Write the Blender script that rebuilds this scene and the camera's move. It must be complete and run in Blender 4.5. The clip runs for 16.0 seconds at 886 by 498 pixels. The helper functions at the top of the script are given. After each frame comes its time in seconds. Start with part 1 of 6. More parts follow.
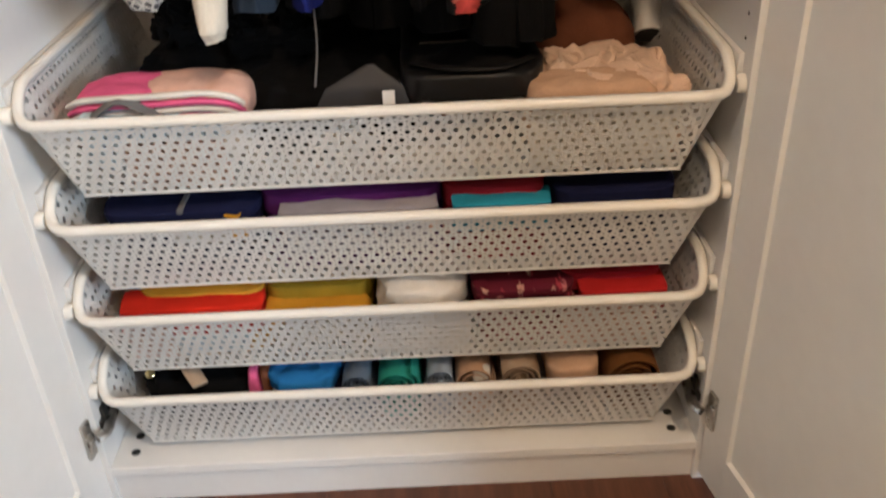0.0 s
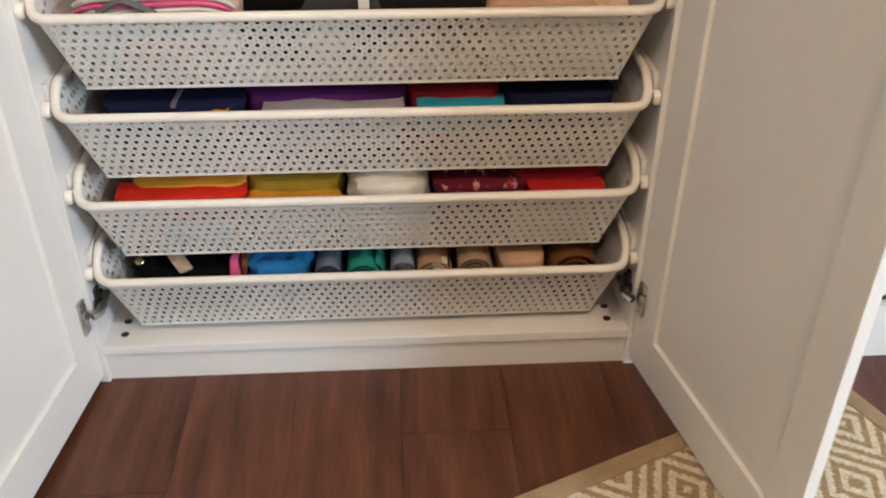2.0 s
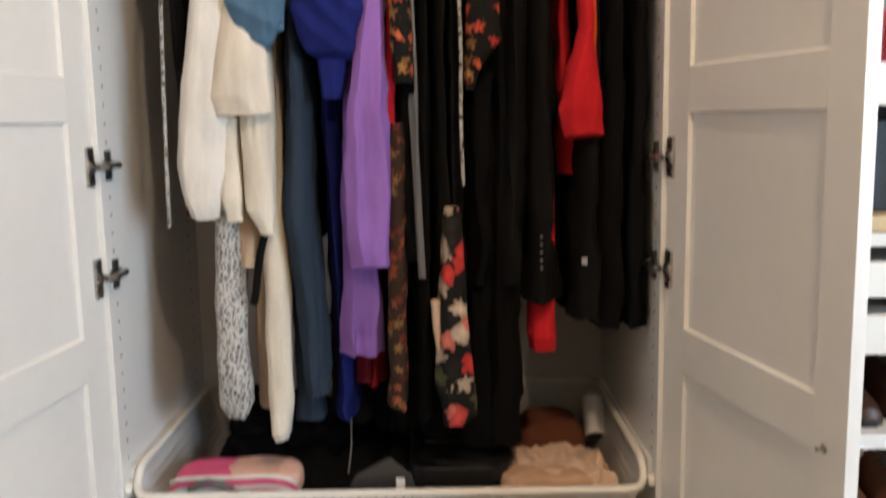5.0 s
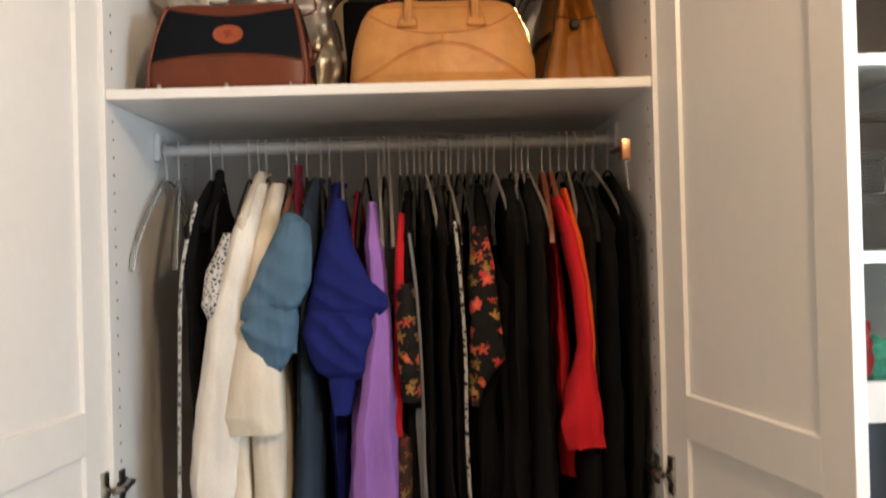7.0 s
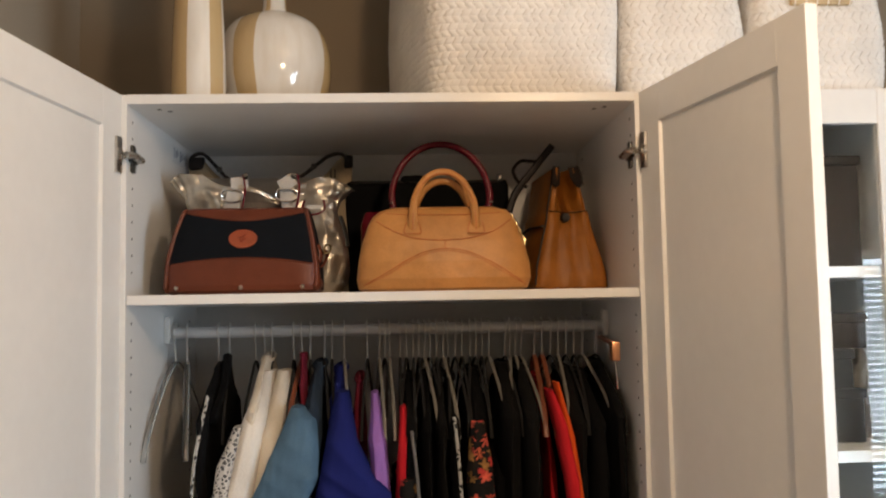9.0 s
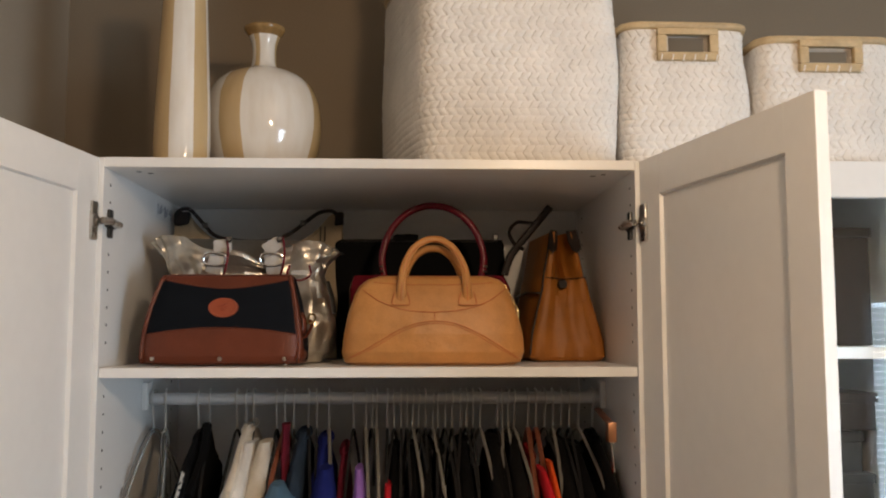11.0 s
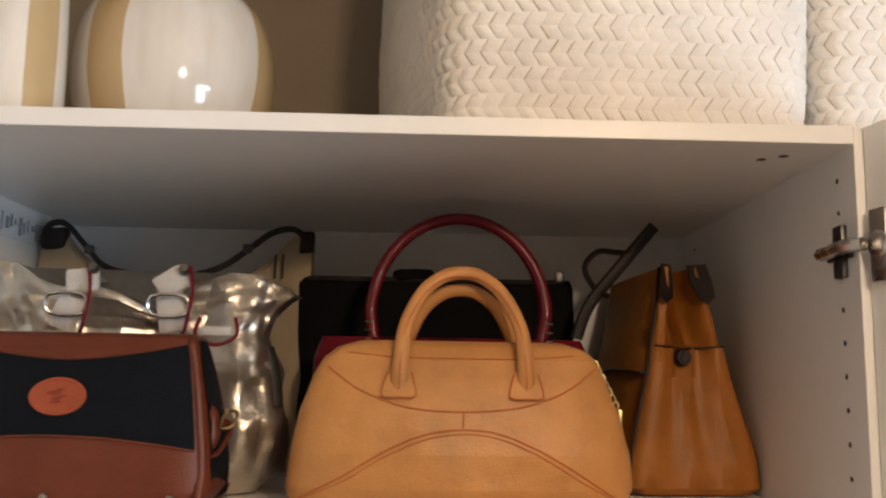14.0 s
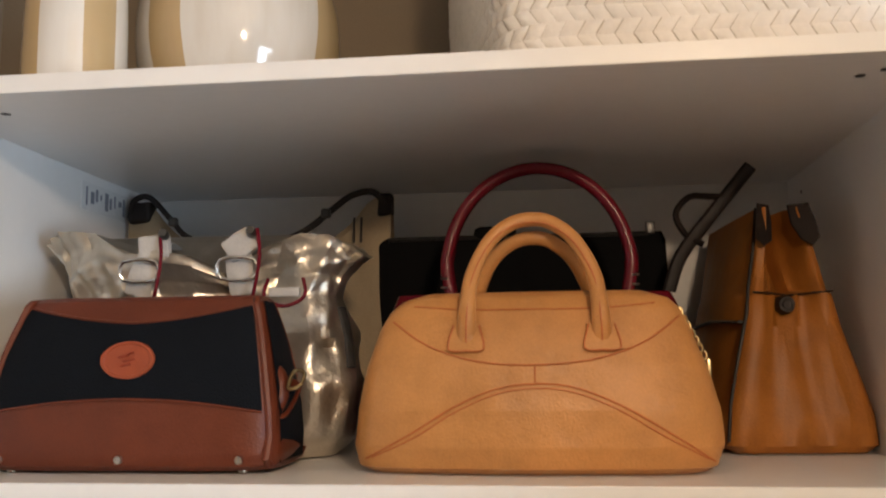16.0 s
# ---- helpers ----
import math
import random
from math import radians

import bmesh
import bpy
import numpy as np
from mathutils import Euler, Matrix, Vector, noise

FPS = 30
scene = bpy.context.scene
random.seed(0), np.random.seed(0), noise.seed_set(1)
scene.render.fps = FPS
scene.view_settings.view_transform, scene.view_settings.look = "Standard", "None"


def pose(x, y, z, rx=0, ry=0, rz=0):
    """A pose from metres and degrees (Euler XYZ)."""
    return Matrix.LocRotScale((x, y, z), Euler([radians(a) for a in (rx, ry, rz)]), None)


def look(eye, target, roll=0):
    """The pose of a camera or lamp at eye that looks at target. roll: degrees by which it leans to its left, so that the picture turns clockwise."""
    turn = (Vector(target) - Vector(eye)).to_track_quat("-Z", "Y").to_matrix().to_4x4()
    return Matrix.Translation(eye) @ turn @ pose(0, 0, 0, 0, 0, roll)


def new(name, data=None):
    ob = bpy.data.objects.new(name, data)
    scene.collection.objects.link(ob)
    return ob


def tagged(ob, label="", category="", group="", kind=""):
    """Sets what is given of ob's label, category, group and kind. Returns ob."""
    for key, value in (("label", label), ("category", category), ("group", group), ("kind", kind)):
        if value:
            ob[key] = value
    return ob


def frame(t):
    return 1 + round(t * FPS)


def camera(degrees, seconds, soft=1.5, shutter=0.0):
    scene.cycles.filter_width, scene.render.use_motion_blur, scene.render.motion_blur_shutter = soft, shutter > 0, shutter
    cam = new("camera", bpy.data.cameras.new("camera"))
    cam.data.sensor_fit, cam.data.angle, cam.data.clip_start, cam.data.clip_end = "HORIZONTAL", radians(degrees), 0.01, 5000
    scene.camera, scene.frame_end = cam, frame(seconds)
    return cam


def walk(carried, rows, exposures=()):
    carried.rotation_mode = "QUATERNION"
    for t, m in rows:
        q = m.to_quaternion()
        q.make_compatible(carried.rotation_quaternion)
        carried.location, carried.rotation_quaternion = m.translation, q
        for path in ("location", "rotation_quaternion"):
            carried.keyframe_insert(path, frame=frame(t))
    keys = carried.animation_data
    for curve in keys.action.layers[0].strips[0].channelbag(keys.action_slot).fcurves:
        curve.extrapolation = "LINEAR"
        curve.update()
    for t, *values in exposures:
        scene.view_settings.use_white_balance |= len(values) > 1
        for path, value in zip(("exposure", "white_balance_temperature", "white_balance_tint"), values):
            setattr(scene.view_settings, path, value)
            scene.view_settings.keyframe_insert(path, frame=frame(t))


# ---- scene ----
cam = camera(53.0, 16.0, soft=2.0, shutter=0.5)
PATH = [
    (0, (0.079, -1.072, 1.128), (0.081, 0.636, 0.088), -2.6),
    (0.5, (0.029, -1.126, 1.122), (0.106, 0.558, 0.046), 1.0),
    (1, (0.036, -1.112, 1.117), (0.078, 0.59, 0.068), 1.1),
    (1.5, (0.044, -1.192, 1.102), (0.071, 0.491, 0.021), 0.2),
    (2, (0.059, -1.281, 1.113), (0.159, 0.39, 0.018), 0.2),
    (2.5, (0.071, -1.379, 1.146), (0.083, 0.376, 0.187), 0.0),
    (3, (0.078, -1.486, 1.172), (0.044, 0.353, 0.386), 0.5),
    (3.5, (0.092, -1.521, 1.193), (0.057, 0.362, 0.521), -0.4),
    (4, (0.1, -1.526, 1.222), (0.063, 0.388, 0.642), -1.1),
    (4.5, (0.105, -1.527, 1.27), (0.064, 0.407, 0.76), -1.7),
    (5, (0.103, -1.528, 1.359), (0.104, 0.45, 1.066), -1.0),
    (5.2, (0.117, -1.532, 1.384), (0.108, 0.457, 1.167), -1.6),
    (7.3, (0.085, -1.575, 1.728), (0.113, 0.424, 1.788), -1.4),
    (7.5, (0.084, -1.586, 1.754), (0.117, 0.411, 1.858), -1.2),
    (8, (0.064, -1.617, 1.812), (0.13, 0.377, 1.959), -0.5),
    (8.5, (0.041, -1.615, 1.882), (0.064, 0.384, 1.952), -1.5),
    (9, (0.029, -1.671, 1.947), (0.123, 0.322, 2.087), -1.0),
    (9.5, (0.039, -1.711, 1.978), (0.165, 0.281, 2.105), -1.7),
    (9.7, (0.036, -1.726, 1.987), (0.173, 0.262, 2.148), -1.7),
    (12, (0.082, -1.33, 2.089), (0.124, 0.66, 2.287), 1.1),
    (12.5, (0.026, -1.147, 2.093), (0.145, 0.837, 2.317), -0.3),
    (13, (0.011, -1.0, 2.089), (0.092, 0.988, 2.296), -0.3),
    (13.5, (0.05, -0.886, 2.109), (0.072, 1.094, 2.396), 0.6),
    (14, (0.073, -0.815, 2.114), (0.117, 1.162, 2.411), 1.0),
    (14.5, (0.105, -0.797, 2.12), (0.281, 1.171, 2.432), 0.4),
    (15, (0.131, -0.789, 2.116), (0.166, 1.19, 2.402), -0.3),
    (15.5, (0.126, -0.775, 2.116), (-0.081, 1.197, 2.375), 0.4),
    (16, (0.127, -0.762, 2.09), (-0.101, 1.209, 2.341), -0.6),]
EXPOSURES = [(0.0, 0.55, 6720, 12), (2.5, 0.55, 6680, 11), (4.0, 0.44, 6600, 11), (5.2, 0.20, 6550, 10), (7.3, 0.09, 7000, 11), (8.0, -0.29, 7000, 12), (8.5, -0.34, 7000, 12), (9.0, -0.35, 6950, 12), (9.5, -0.54, 6850, 11), (12.0, -0.48, 6600, 11), (13.5, -0.20, 6550, 11), (16.0, -0.13, 6450, 11)]
walk(cam, [(t, look(eye, target, roll)) for t, eye, target, roll in PATH], EXPOSURES)
# World: x along the wardrobe's front, y into the wardrobe, z up; the wardrobe's front plane is y = 0.

# ---------- world, lamps ----------
world = bpy.data.worlds.new("world")
world.use_nodes = True
scene.world = world
sky = world.node_tree.nodes.new("ShaderNodeTexSky")
sky.sky_type, sky.sun_disc = "NISHITA", False
sky.sun_elevation, sky.sun_rotation = radians(35), radians(150)
world.node_tree.links.new(sky.outputs[0], world.node_tree.nodes["Background"].inputs[0])
world.node_tree.nodes["Background"].inputs[1].default_value = 0.12

LAMP_AT = (0.495, -1.44, 2.57)
lamp_data = bpy.data.lights.new("ceiling_lamp_bulb", "POINT")
lamp_data.energy, lamp_data.shadow_soft_size, lamp_data.color = 47, 0.06, (1.0, 0.74, 0.50)
new("ceiling_lamp_bulb", lamp_data).location = LAMP_AT

win_data = bpy.data.lights.new("window_daylight", "AREA")
win_data.shape, win_data.size, win_data.size_y = "RECTANGLE", 1.3, 1.4
win_data.energy, win_data.color = 127, (0.64, 0.82, 1.0)
new("window_daylight", win_data).matrix_world = look((3.15, -3.0, 1.55), (0.0, -0.2, 1.0))


# ---------- materials ----------
def nodes_of(name):
    m = bpy.data.materials.new(name)
    m.use_nodes = True
    nt = m.node_tree
    return m, nt, nt.nodes["Principled BSDF"]


def node(nt, kind, **values):
    n = nt.nodes.new(kind)
    for key, v in values.items():
        n.inputs[key].default_value = v
    return n


def ramp(nt, source, stops, constant=False):
    r = nt.nodes.new("ShaderNodeValToRGB")
    if constant:
        r.color_ramp.interpolation = "CONSTANT"
    r.color_ramp.elements.remove(r.color_ramp.elements[1])
    r.color_ramp.elements[0].position = stops[0][0]
    for i, (at, c) in enumerate(stops):
        e = r.color_ramp.elements[0] if i == 0 else r.color_ramp.elements.new(at)
        e.color = (c[0], c[1], c[2], 1)
    nt.links.new(source, r.inputs[0])
    return r.outputs[0]


def blend(nt, kind, fac, a, b):
    m = nt.nodes.new("ShaderNodeMix")
    m.data_type, m.blend_type = "RGBA", kind
    for socket, value in ((m.inputs[0], fac), (m.inputs[6], a), (m.inputs[7], b)):
        if isinstance(value, (int, float)):
            socket.default_value = value
        elif isinstance(value, tuple):
            socket.default_value = (value[0], value[1], value[2], 1)
        else:
            nt.links.new(value, socket)
    return m.outputs[2]


def coords(nt, scale=(1, 1, 1)):
    t = nt.nodes.new("ShaderNodeTexCoord")
    m = node(nt, "ShaderNodeMapping", Scale=scale)
    nt.links.new(t.outputs["Object"], m.inputs[0])
    return m.outputs[0]


def noise_of(nt, vec, scale, detail=3.0):
    n = node(nt, "ShaderNodeTexNoise", Scale=scale, Detail=detail)
    nt.links.new(vec, n.inputs["Vector"])
    return n.outputs[0]


def relief(nt, b, height, strength, distance=0.002):
    n = node(nt, "ShaderNodeBump", Strength=strength, Distance=distance)
    nt.links.new(height, n.inputs["Height"])
    nt.links.new(n.outputs[0], b.inputs["Normal"])


def plain(name, color, rough=0.5, metal=0.0, var=0.12, scale=7.0, fine=150.0, bump=0.15, stretch=(1, 1, 1), coat=0.0, spec=0.5, depth=0.002, spread=0.08):
    """A surface with broad blotches, fine grain and fine relief."""
    m, nt, b = nodes_of(name)
    v = coords(nt, stretch)
    big, small = noise_of(nt, v, scale, 4.0), noise_of(nt, v, fine, 2.0)
    shade = ramp(nt, big, [(0.3, (1 - var,) * 3), (0.7, (1 + var * 0.35,) * 3)])
    grain = ramp(nt, small, [(0.3, (1 - var * 0.6,) * 3), (0.7, (1.0, 1.0, 1.0))])
    c = blend(nt, "MULTIPLY", 1.0, color, shade)
    c = blend(nt, "MULTIPLY", 1.0, c, grain)
    nt.links.new(c, b.inputs["Base Color"])
    rr = node(nt, "ShaderNodeMapRange")
    rr.inputs["To Min"].default_value, rr.inputs["To Max"].default_value = max(rough - spread, 0.03), min(rough + spread, 1)
    nt.links.new(big, rr.inputs[0])
    nt.links.new(rr.outputs[0], b.inputs["Roughness"])
    b.inputs["Metallic"].default_value = metal
    b.inputs["Coat Weight"].default_value = coat
    b.inputs["Specular IOR Level"].default_value = spec
    if bump:
        relief(nt, b, small, bump, depth)
    return m


def cloth(name, color, var=0.22, rough=0.92, weave=420.0):
    """Fabric: soft creases at hand size, a fine weave, a little sheen."""
    m, nt, b = nodes_of(name)
    v = coords(nt)
    crease, thread = noise_of(nt, coords(nt, (1.0, 1.0, 0.35)), 16.0, 5.0), noise_of(nt, v, weave, 1.0)
    c = blend(nt, "MULTIPLY", 1.0, color, ramp(nt, crease, [(0.3, (1 - var,) * 3), (0.7, (1.05, 1.05, 1.05))]))
    c = blend(nt, "MULTIPLY", 1.0, c, ramp(nt, thread, [(0.35, (0.93, 0.93, 0.93)), (0.65, (1.0, 1.0, 1.0))]))
    nt.links.new(c, b.inputs["Base Color"])
    b.inputs["Roughness"].default_value = rough
    b.inputs["Specular IOR Level"].default_value = 0.12
    both = node(nt, "ShaderNodeMath")
    both.operation = "MULTIPLY_ADD"
    both.inputs[1].default_value = 4.0
    nt.links.new(crease, both.inputs[0])
    nt.links.new(thread, both.inputs[2])
    relief(nt, b, both.outputs[0], 0.35, 0.003)
    return m


def printed(name, ground, petals, scale=28.0, size=0.42, lobe=0.28):
    """Fabric printed with scattered blossoms."""
    m, nt, b = nodes_of(name)
    v = coords(nt, (1, 0.35, 1))
    wob = noise_of(nt, v, scale * 1.3, 3.0)
    shift = nt.nodes.new("ShaderNodeVectorMath")
    shift.operation = "MULTIPLY_ADD"
    shift.inputs[1].default_value = (0.9 / scale, 0.9 / scale, 0.9 / scale)
    nt.links.new(wob, shift.inputs[0])
    nt.links.new(v, shift.inputs[2])
    vo = node(nt, "ShaderNodeTexVoronoi", Scale=scale)
    nt.links.new(shift.outputs[0], vo.inputs["Vector"])
    away = nt.nodes.new("ShaderNodeVectorMath")
    away.operation = "SUBTRACT"
    nt.links.new(shift.outputs[0], away.inputs[0])
    nt.links.new(vo.outputs["Position"], away.inputs[1])
    axes = nt.nodes.new("ShaderNodeSeparateXYZ")
    nt.links.new(away.outputs[0], axes.inputs[0])

    def calc(kind, *values):
        n = nt.nodes.new("ShaderNodeMath")
        n.operation = kind
        for socket, value in zip(n.inputs, values):
            if isinstance(value, (int, float)):
                socket.default_value = value
            else:
                nt.links.new(value, socket)
        return n.outputs[0]
    petal = calc("COSINE", calc("MULTIPLY", calc("ARCTAN2", axes.outputs[0], axes.outputs[2]), 5.0))
    reach = calc("DIVIDE", vo.outputs["Distance"], calc("MULTIPLY_ADD", petal, lobe, 0.85))
    mask = ramp(nt, reach, [(size, (1, 1, 1)), (size + 0.05, (0, 0, 0))])
    sep = nt.nodes.new("ShaderNodeSeparateColor")
    nt.links.new(vo.outputs["Color"], sep.inputs[0])
    tone = ramp(nt, sep.outputs[0], [(i / len(petals), c) for i, c in enumerate(petals)], constant=True)
    tone = blend(nt, "MULTIPLY", 0.85, tone, ramp(nt, reach, [(0.0, (0.35, 0.3, 0.25)), (0.12, (1.2, 1.15, 1.1)), (0.5, (0.6, 0.5, 0.5))]))
    nt.links.new(blend(nt, "MIX", mask, ground, tone), b.inputs["Base Color"])
    b.inputs["Roughness"].default_value = 0.85
    b.inputs["Specular IOR Level"].default_value = 0.25
    relief(nt, b, noise_of(nt, v, 60.0), 0.3, 0.003)
    return m


def lace(name, light, dark, scale=55.0):
    m, nt, b = nodes_of(name)
    v = coords(nt, (1, 0.5, 1))
    vo = node(nt, "ShaderNodeTexVoronoi", Scale=scale)
    vo.feature = "DISTANCE_TO_EDGE"
    nt.links.new(v, vo.inputs["Vector"])
    edge = ramp(nt, vo.outputs["Distance"], [(0.10, (1, 1, 1)), (0.22, (0, 0, 0))])
    nt.links.new(blend(nt, "MIX", edge, dark, light), b.inputs["Base Color"])
    b.inputs["Roughness"].default_value = 0.9
    relief(nt, b, edge, 0.5, 0.002)
    return m


def wood_floor(name):
    m, nt, b = nodes_of(name)
    info = nt.nodes.new("ShaderNodeObjectInfo")
    t = nt.nodes.new("ShaderNodeTexCoord")
    off = nt.nodes.new("ShaderNodeVectorMath")
    off.operation = "MULTIPLY_ADD"
    off.inputs[1].default_value = (7.0, 13.0, 3.0)
    nt.links.new(info.outputs["Random"], off.inputs[0])
    nt.links.new(t.outputs["Object"], off.inputs[2])
    mp = node(nt, "ShaderNodeMapping", Scale=(9.0, 0.9, 1.0))
    nt.links.new(off.outputs[0], mp.inputs[0])
    g1, g2 = noise_of(nt, mp.outputs[0], 3.2, 6.0), noise_of(nt, mp.outputs[0], 16.0, 4.0)
    c = ramp(nt, g1, [(0.25, (0.055, 0.017, 0.0085)), (0.5, (0.105, 0.036, 0.018)), (0.75, (0.16, 0.060, 0.032))])
    c = blend(nt, "MULTIPLY", 0.8, c, ramp(nt, g2, [(0.3, (0.72, 0.68, 0.66)), (0.65, (1.1, 1.1, 1.1))]))
    c = blend(nt, "MULTIPLY", 0.8, c, ramp(nt, info.outputs["Random"], [(0.0, (0.86, 0.85, 0.84)), (1.0, (1.12, 1.1, 1.08))]))
    nt.links.new(c, b.inputs["Base Color"])
    b.inputs["Roughness"].default_value = 0.42
    relief(nt, b, g2, 0.25, 0.001)
    return m


def rug_weave(name):
    """Nested diamonds of pale and tan jute."""
    m, nt, b = nodes_of(name)
    t = nt.nodes.new("ShaderNodeTexCoord")
    sep = nt.nodes.new("ShaderNodeSeparateXYZ")
    nt.links.new(t.outputs["Object"], sep.inputs[0])

    def op(kind, a, c=0.0):
        n = nt.nodes.new("ShaderNodeMath")
        n.operation = kind
        for s, val in zip(n.inputs, (a, c)):
            if isinstance(val, (int, float)):
                s.default_value = val
            else:
                nt.links.new(val, s)
        return n.outputs[0]

    px, py = op("PINGPONG", sep.outputs[0], 0.085), op("PINGPONG", sep.outputs[1], 0.11)
    d = op("FRACT", op("MULTIPLY", op("ADD", px, op("MULTIPLY", py, 0.77)), 34.0))
    v = coords(nt)
    fuzz = noise_of(nt, v, 190.0, 2.0)
    d = op("ADD", d, op("MULTIPLY", op("SUBTRACT", fuzz, 0.5), 0.5))
    c = ramp(nt, d, [(0.44, (0.36, 0.25, 0.13)), (0.56, (0.68, 0.60, 0.46))])
    c = blend(nt, "MULTIPLY", 0.7, c, ramp(nt, fuzz, [(0.3, (0.6, 0.58, 0.52)), (0.7, (1.1, 1.1, 1.1))]))
    nt.links.new(c, b.inputs["Base Color"])
    b.inputs["Roughness"].default_value = 0.95
    relief(nt, b, fuzz, 0.7, 0.004)
    return m


def ceramic(name, centre):
    """Glazed white ceramic with upright honey-coloured bands and faint runs."""
    m, nt, b = nodes_of(name)
    t = nt.nodes.new("ShaderNodeTexCoord")
    sep = nt.nodes.new("ShaderNodeSeparateXYZ")
    nt.links.new(t.outputs["Object"], sep.inputs[0])
    ang = nt.nodes.new("ShaderNodeMath")
    ang.operation = "ARCTAN2"
    nt.links.new(sep.outputs[0], ang.inputs[0])
    away = nt.nodes.new("ShaderNodeMath")
    away.operation = "MULTIPLY"
    away.inputs[1].default_value = -1.0
    nt.links.new(sep.outputs[1], away.inputs[0])
    nt.links.new(away.outputs[0], ang.inputs[1])
    turn = node(nt, "ShaderNodeMapRange")
    turn.inputs["From Min"].default_value, turn.inputs["From Max"].default_value = -math.pi, math.pi
    nt.links.new(ang.outputs[0], turn.inputs[0])
    wob = noise_of(nt, coords(nt, (1, 1, 0.25)), 22.0, 3.0)
    add = nt.nodes.new("ShaderNodeMath")
    add.operation = "MULTIPLY_ADD"
    add.inputs[1].default_value = 0.02
    nt.links.new(wob, add.inputs[0])
    nt.links.new(turn.outputs[0], add.inputs[2])
    white, honey = (0.74, 0.715, 0.665), (0.52, 0.38, 0.20)
    stops = [(0.0, white)]
    for a0, a1 in centre:
        stops += [(a0, honey), (a1, white)]
    c = ramp(nt, add.outputs[0], stops, constant=True)
    c = blend(nt, "MULTIPLY", 0.6, c, ramp(nt, noise_of(nt, coords(nt, (1, 1, 0.2)), 35.0, 4.0), [(0.35, (0.86, 0.82, 0.76)), (0.6, (1, 1, 1))]))
    nt.links.new(c, b.inputs["Base Color"])
    b.inputs["Roughness"].default_value = 0.10
    b.inputs["Coat Weight"].default_value = 0.6
    b.inputs["Coat Roughness"].default_value = 0.04
    return m


def glow(name, color, strength):
    m, nt, b = nodes_of(name)
    b.inputs["Base Color"].default_value = (*color, 1)
    b.inputs["Emission Color"].default_value = (*color, 1)
    b.inputs["Emission Strength"].default_value = strength
    return m


def clear(name, tint=(1, 1, 1), rough=0.02):
    m, nt, b = nodes_of(name)
    b.inputs["Base Color"].default_value = (*tint, 1)
    b.inputs["Transmission Weight"].default_value = 1.0
    b.inputs["Roughness"].default_value = rough
    b.inputs["IOR"].default_value = 1.45
    return m


def foil(name, color):
    """Crinkled metallic leather."""
    m, nt, b = nodes_of(name)
    v = coords(nt)
    big, small = noise_of(nt, v, 20.0, 4.0), noise_of(nt, v, 200.0, 2.0)
    nt.links.new(blend(nt, "MULTIPLY", 1.0, color, ramp(nt, big, [(0.3, (0.7, 0.68, 0.64)), (0.65, (1.05, 1.05, 1.05))])), b.inputs["Base Color"])
    b.inputs["Metallic"].default_value = 0.85
    b.inputs["Roughness"].default_value = 0.31
    mix = node(nt, "ShaderNodeMath")
    mix.operation = "MULTIPLY_ADD"
    mix.inputs[1].default_value = 6.0
    nt.links.new(big, mix.inputs[0])
    nt.links.new(small, mix.inputs[2])
    relief(nt, b, mix.outputs[0], 0.24, 0.0035)
    return m


WHITE = plain("white_melamine", (0.80, 0.79, 0.77), 0.30, spread=0.012, var=0.035, scale=2.5, fine=60, bump=0.03)
DOOR_WHITE = plain("white_painted_door", (0.80, 0.785, 0.755), 0.36, spread=0.02, var=0.04, scale=3.0, fine=40, bump=0.04)
EDGE = plain("white_edge_band", (0.83, 0.81, 0.77), 0.35, var=0.04, scale=9, fine=90, bump=0.05)
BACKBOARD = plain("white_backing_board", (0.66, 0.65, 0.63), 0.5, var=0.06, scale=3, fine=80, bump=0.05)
MESH_WHITE = plain("white_coated_metal", (0.68, 0.665, 0.64), 0.4, var=0.06, scale=12, fine=200, bump=0.05)
RIM_WHITE = plain("white_enamel_wire", (0.82, 0.79, 0.73), 0.32, var=0.05, scale=14, fine=200, bump=0.04)
RAIL_WHITE = plain("white_plastic_rail", (0.72, 0.71, 0.69), 0.42, var=0.08, scale=12, fine=100, bump=0.05)
NICKEL = plain("nickel_plate", (0.55, 0.53, 0.50), 0.28, metal=1.0, var=0.15, scale=60, fine=300, bump=0.04)
DARK_STEEL = plain("dark_steel", (0.09, 0.088, 0.085), 0.35, metal=0.8, var=0.2, scale=60, fine=300, bump=0.04)
CHROME = plain("chrome_wire", (0.62, 0.62, 0.62), 0.18, metal=1.0, var=0.08, scale=40, fine=300, bump=0.0)
HOOK_WIRE = plain("zinc_hook_wire", (0.66, 0.65, 0.62), 0.38, metal=0.55, var=0.1, scale=40, fine=300, bump=0.0)
COPPER = plain("copper_clip", (0.72, 0.36, 0.20), 0.3, metal=1.0, var=0.1, scale=40, fine=200, bump=0.02)
BRASS = plain("polished_brass", (0.85, 0.66, 0.34), 0.22, metal=1.0, var=0.1, scale=60, fine=300, bump=0.02)
# Near-black disc colour: paints the shade inside peg holes and the tube.
HOLE_SHADE = plain("hole_shade", (0.05, 0.045, 0.04), 0.8, var=0.2, bump=0.0)
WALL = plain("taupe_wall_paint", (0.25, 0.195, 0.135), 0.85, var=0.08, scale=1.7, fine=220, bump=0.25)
# Same taupe as WALL, lightened to paint in the light on the west wall.
LIT_WALL = plain("lit_taupe_wall_paint", (0.36, 0.30, 0.23), 0.85, var=0.08, scale=1.7, fine=220, bump=0.25)
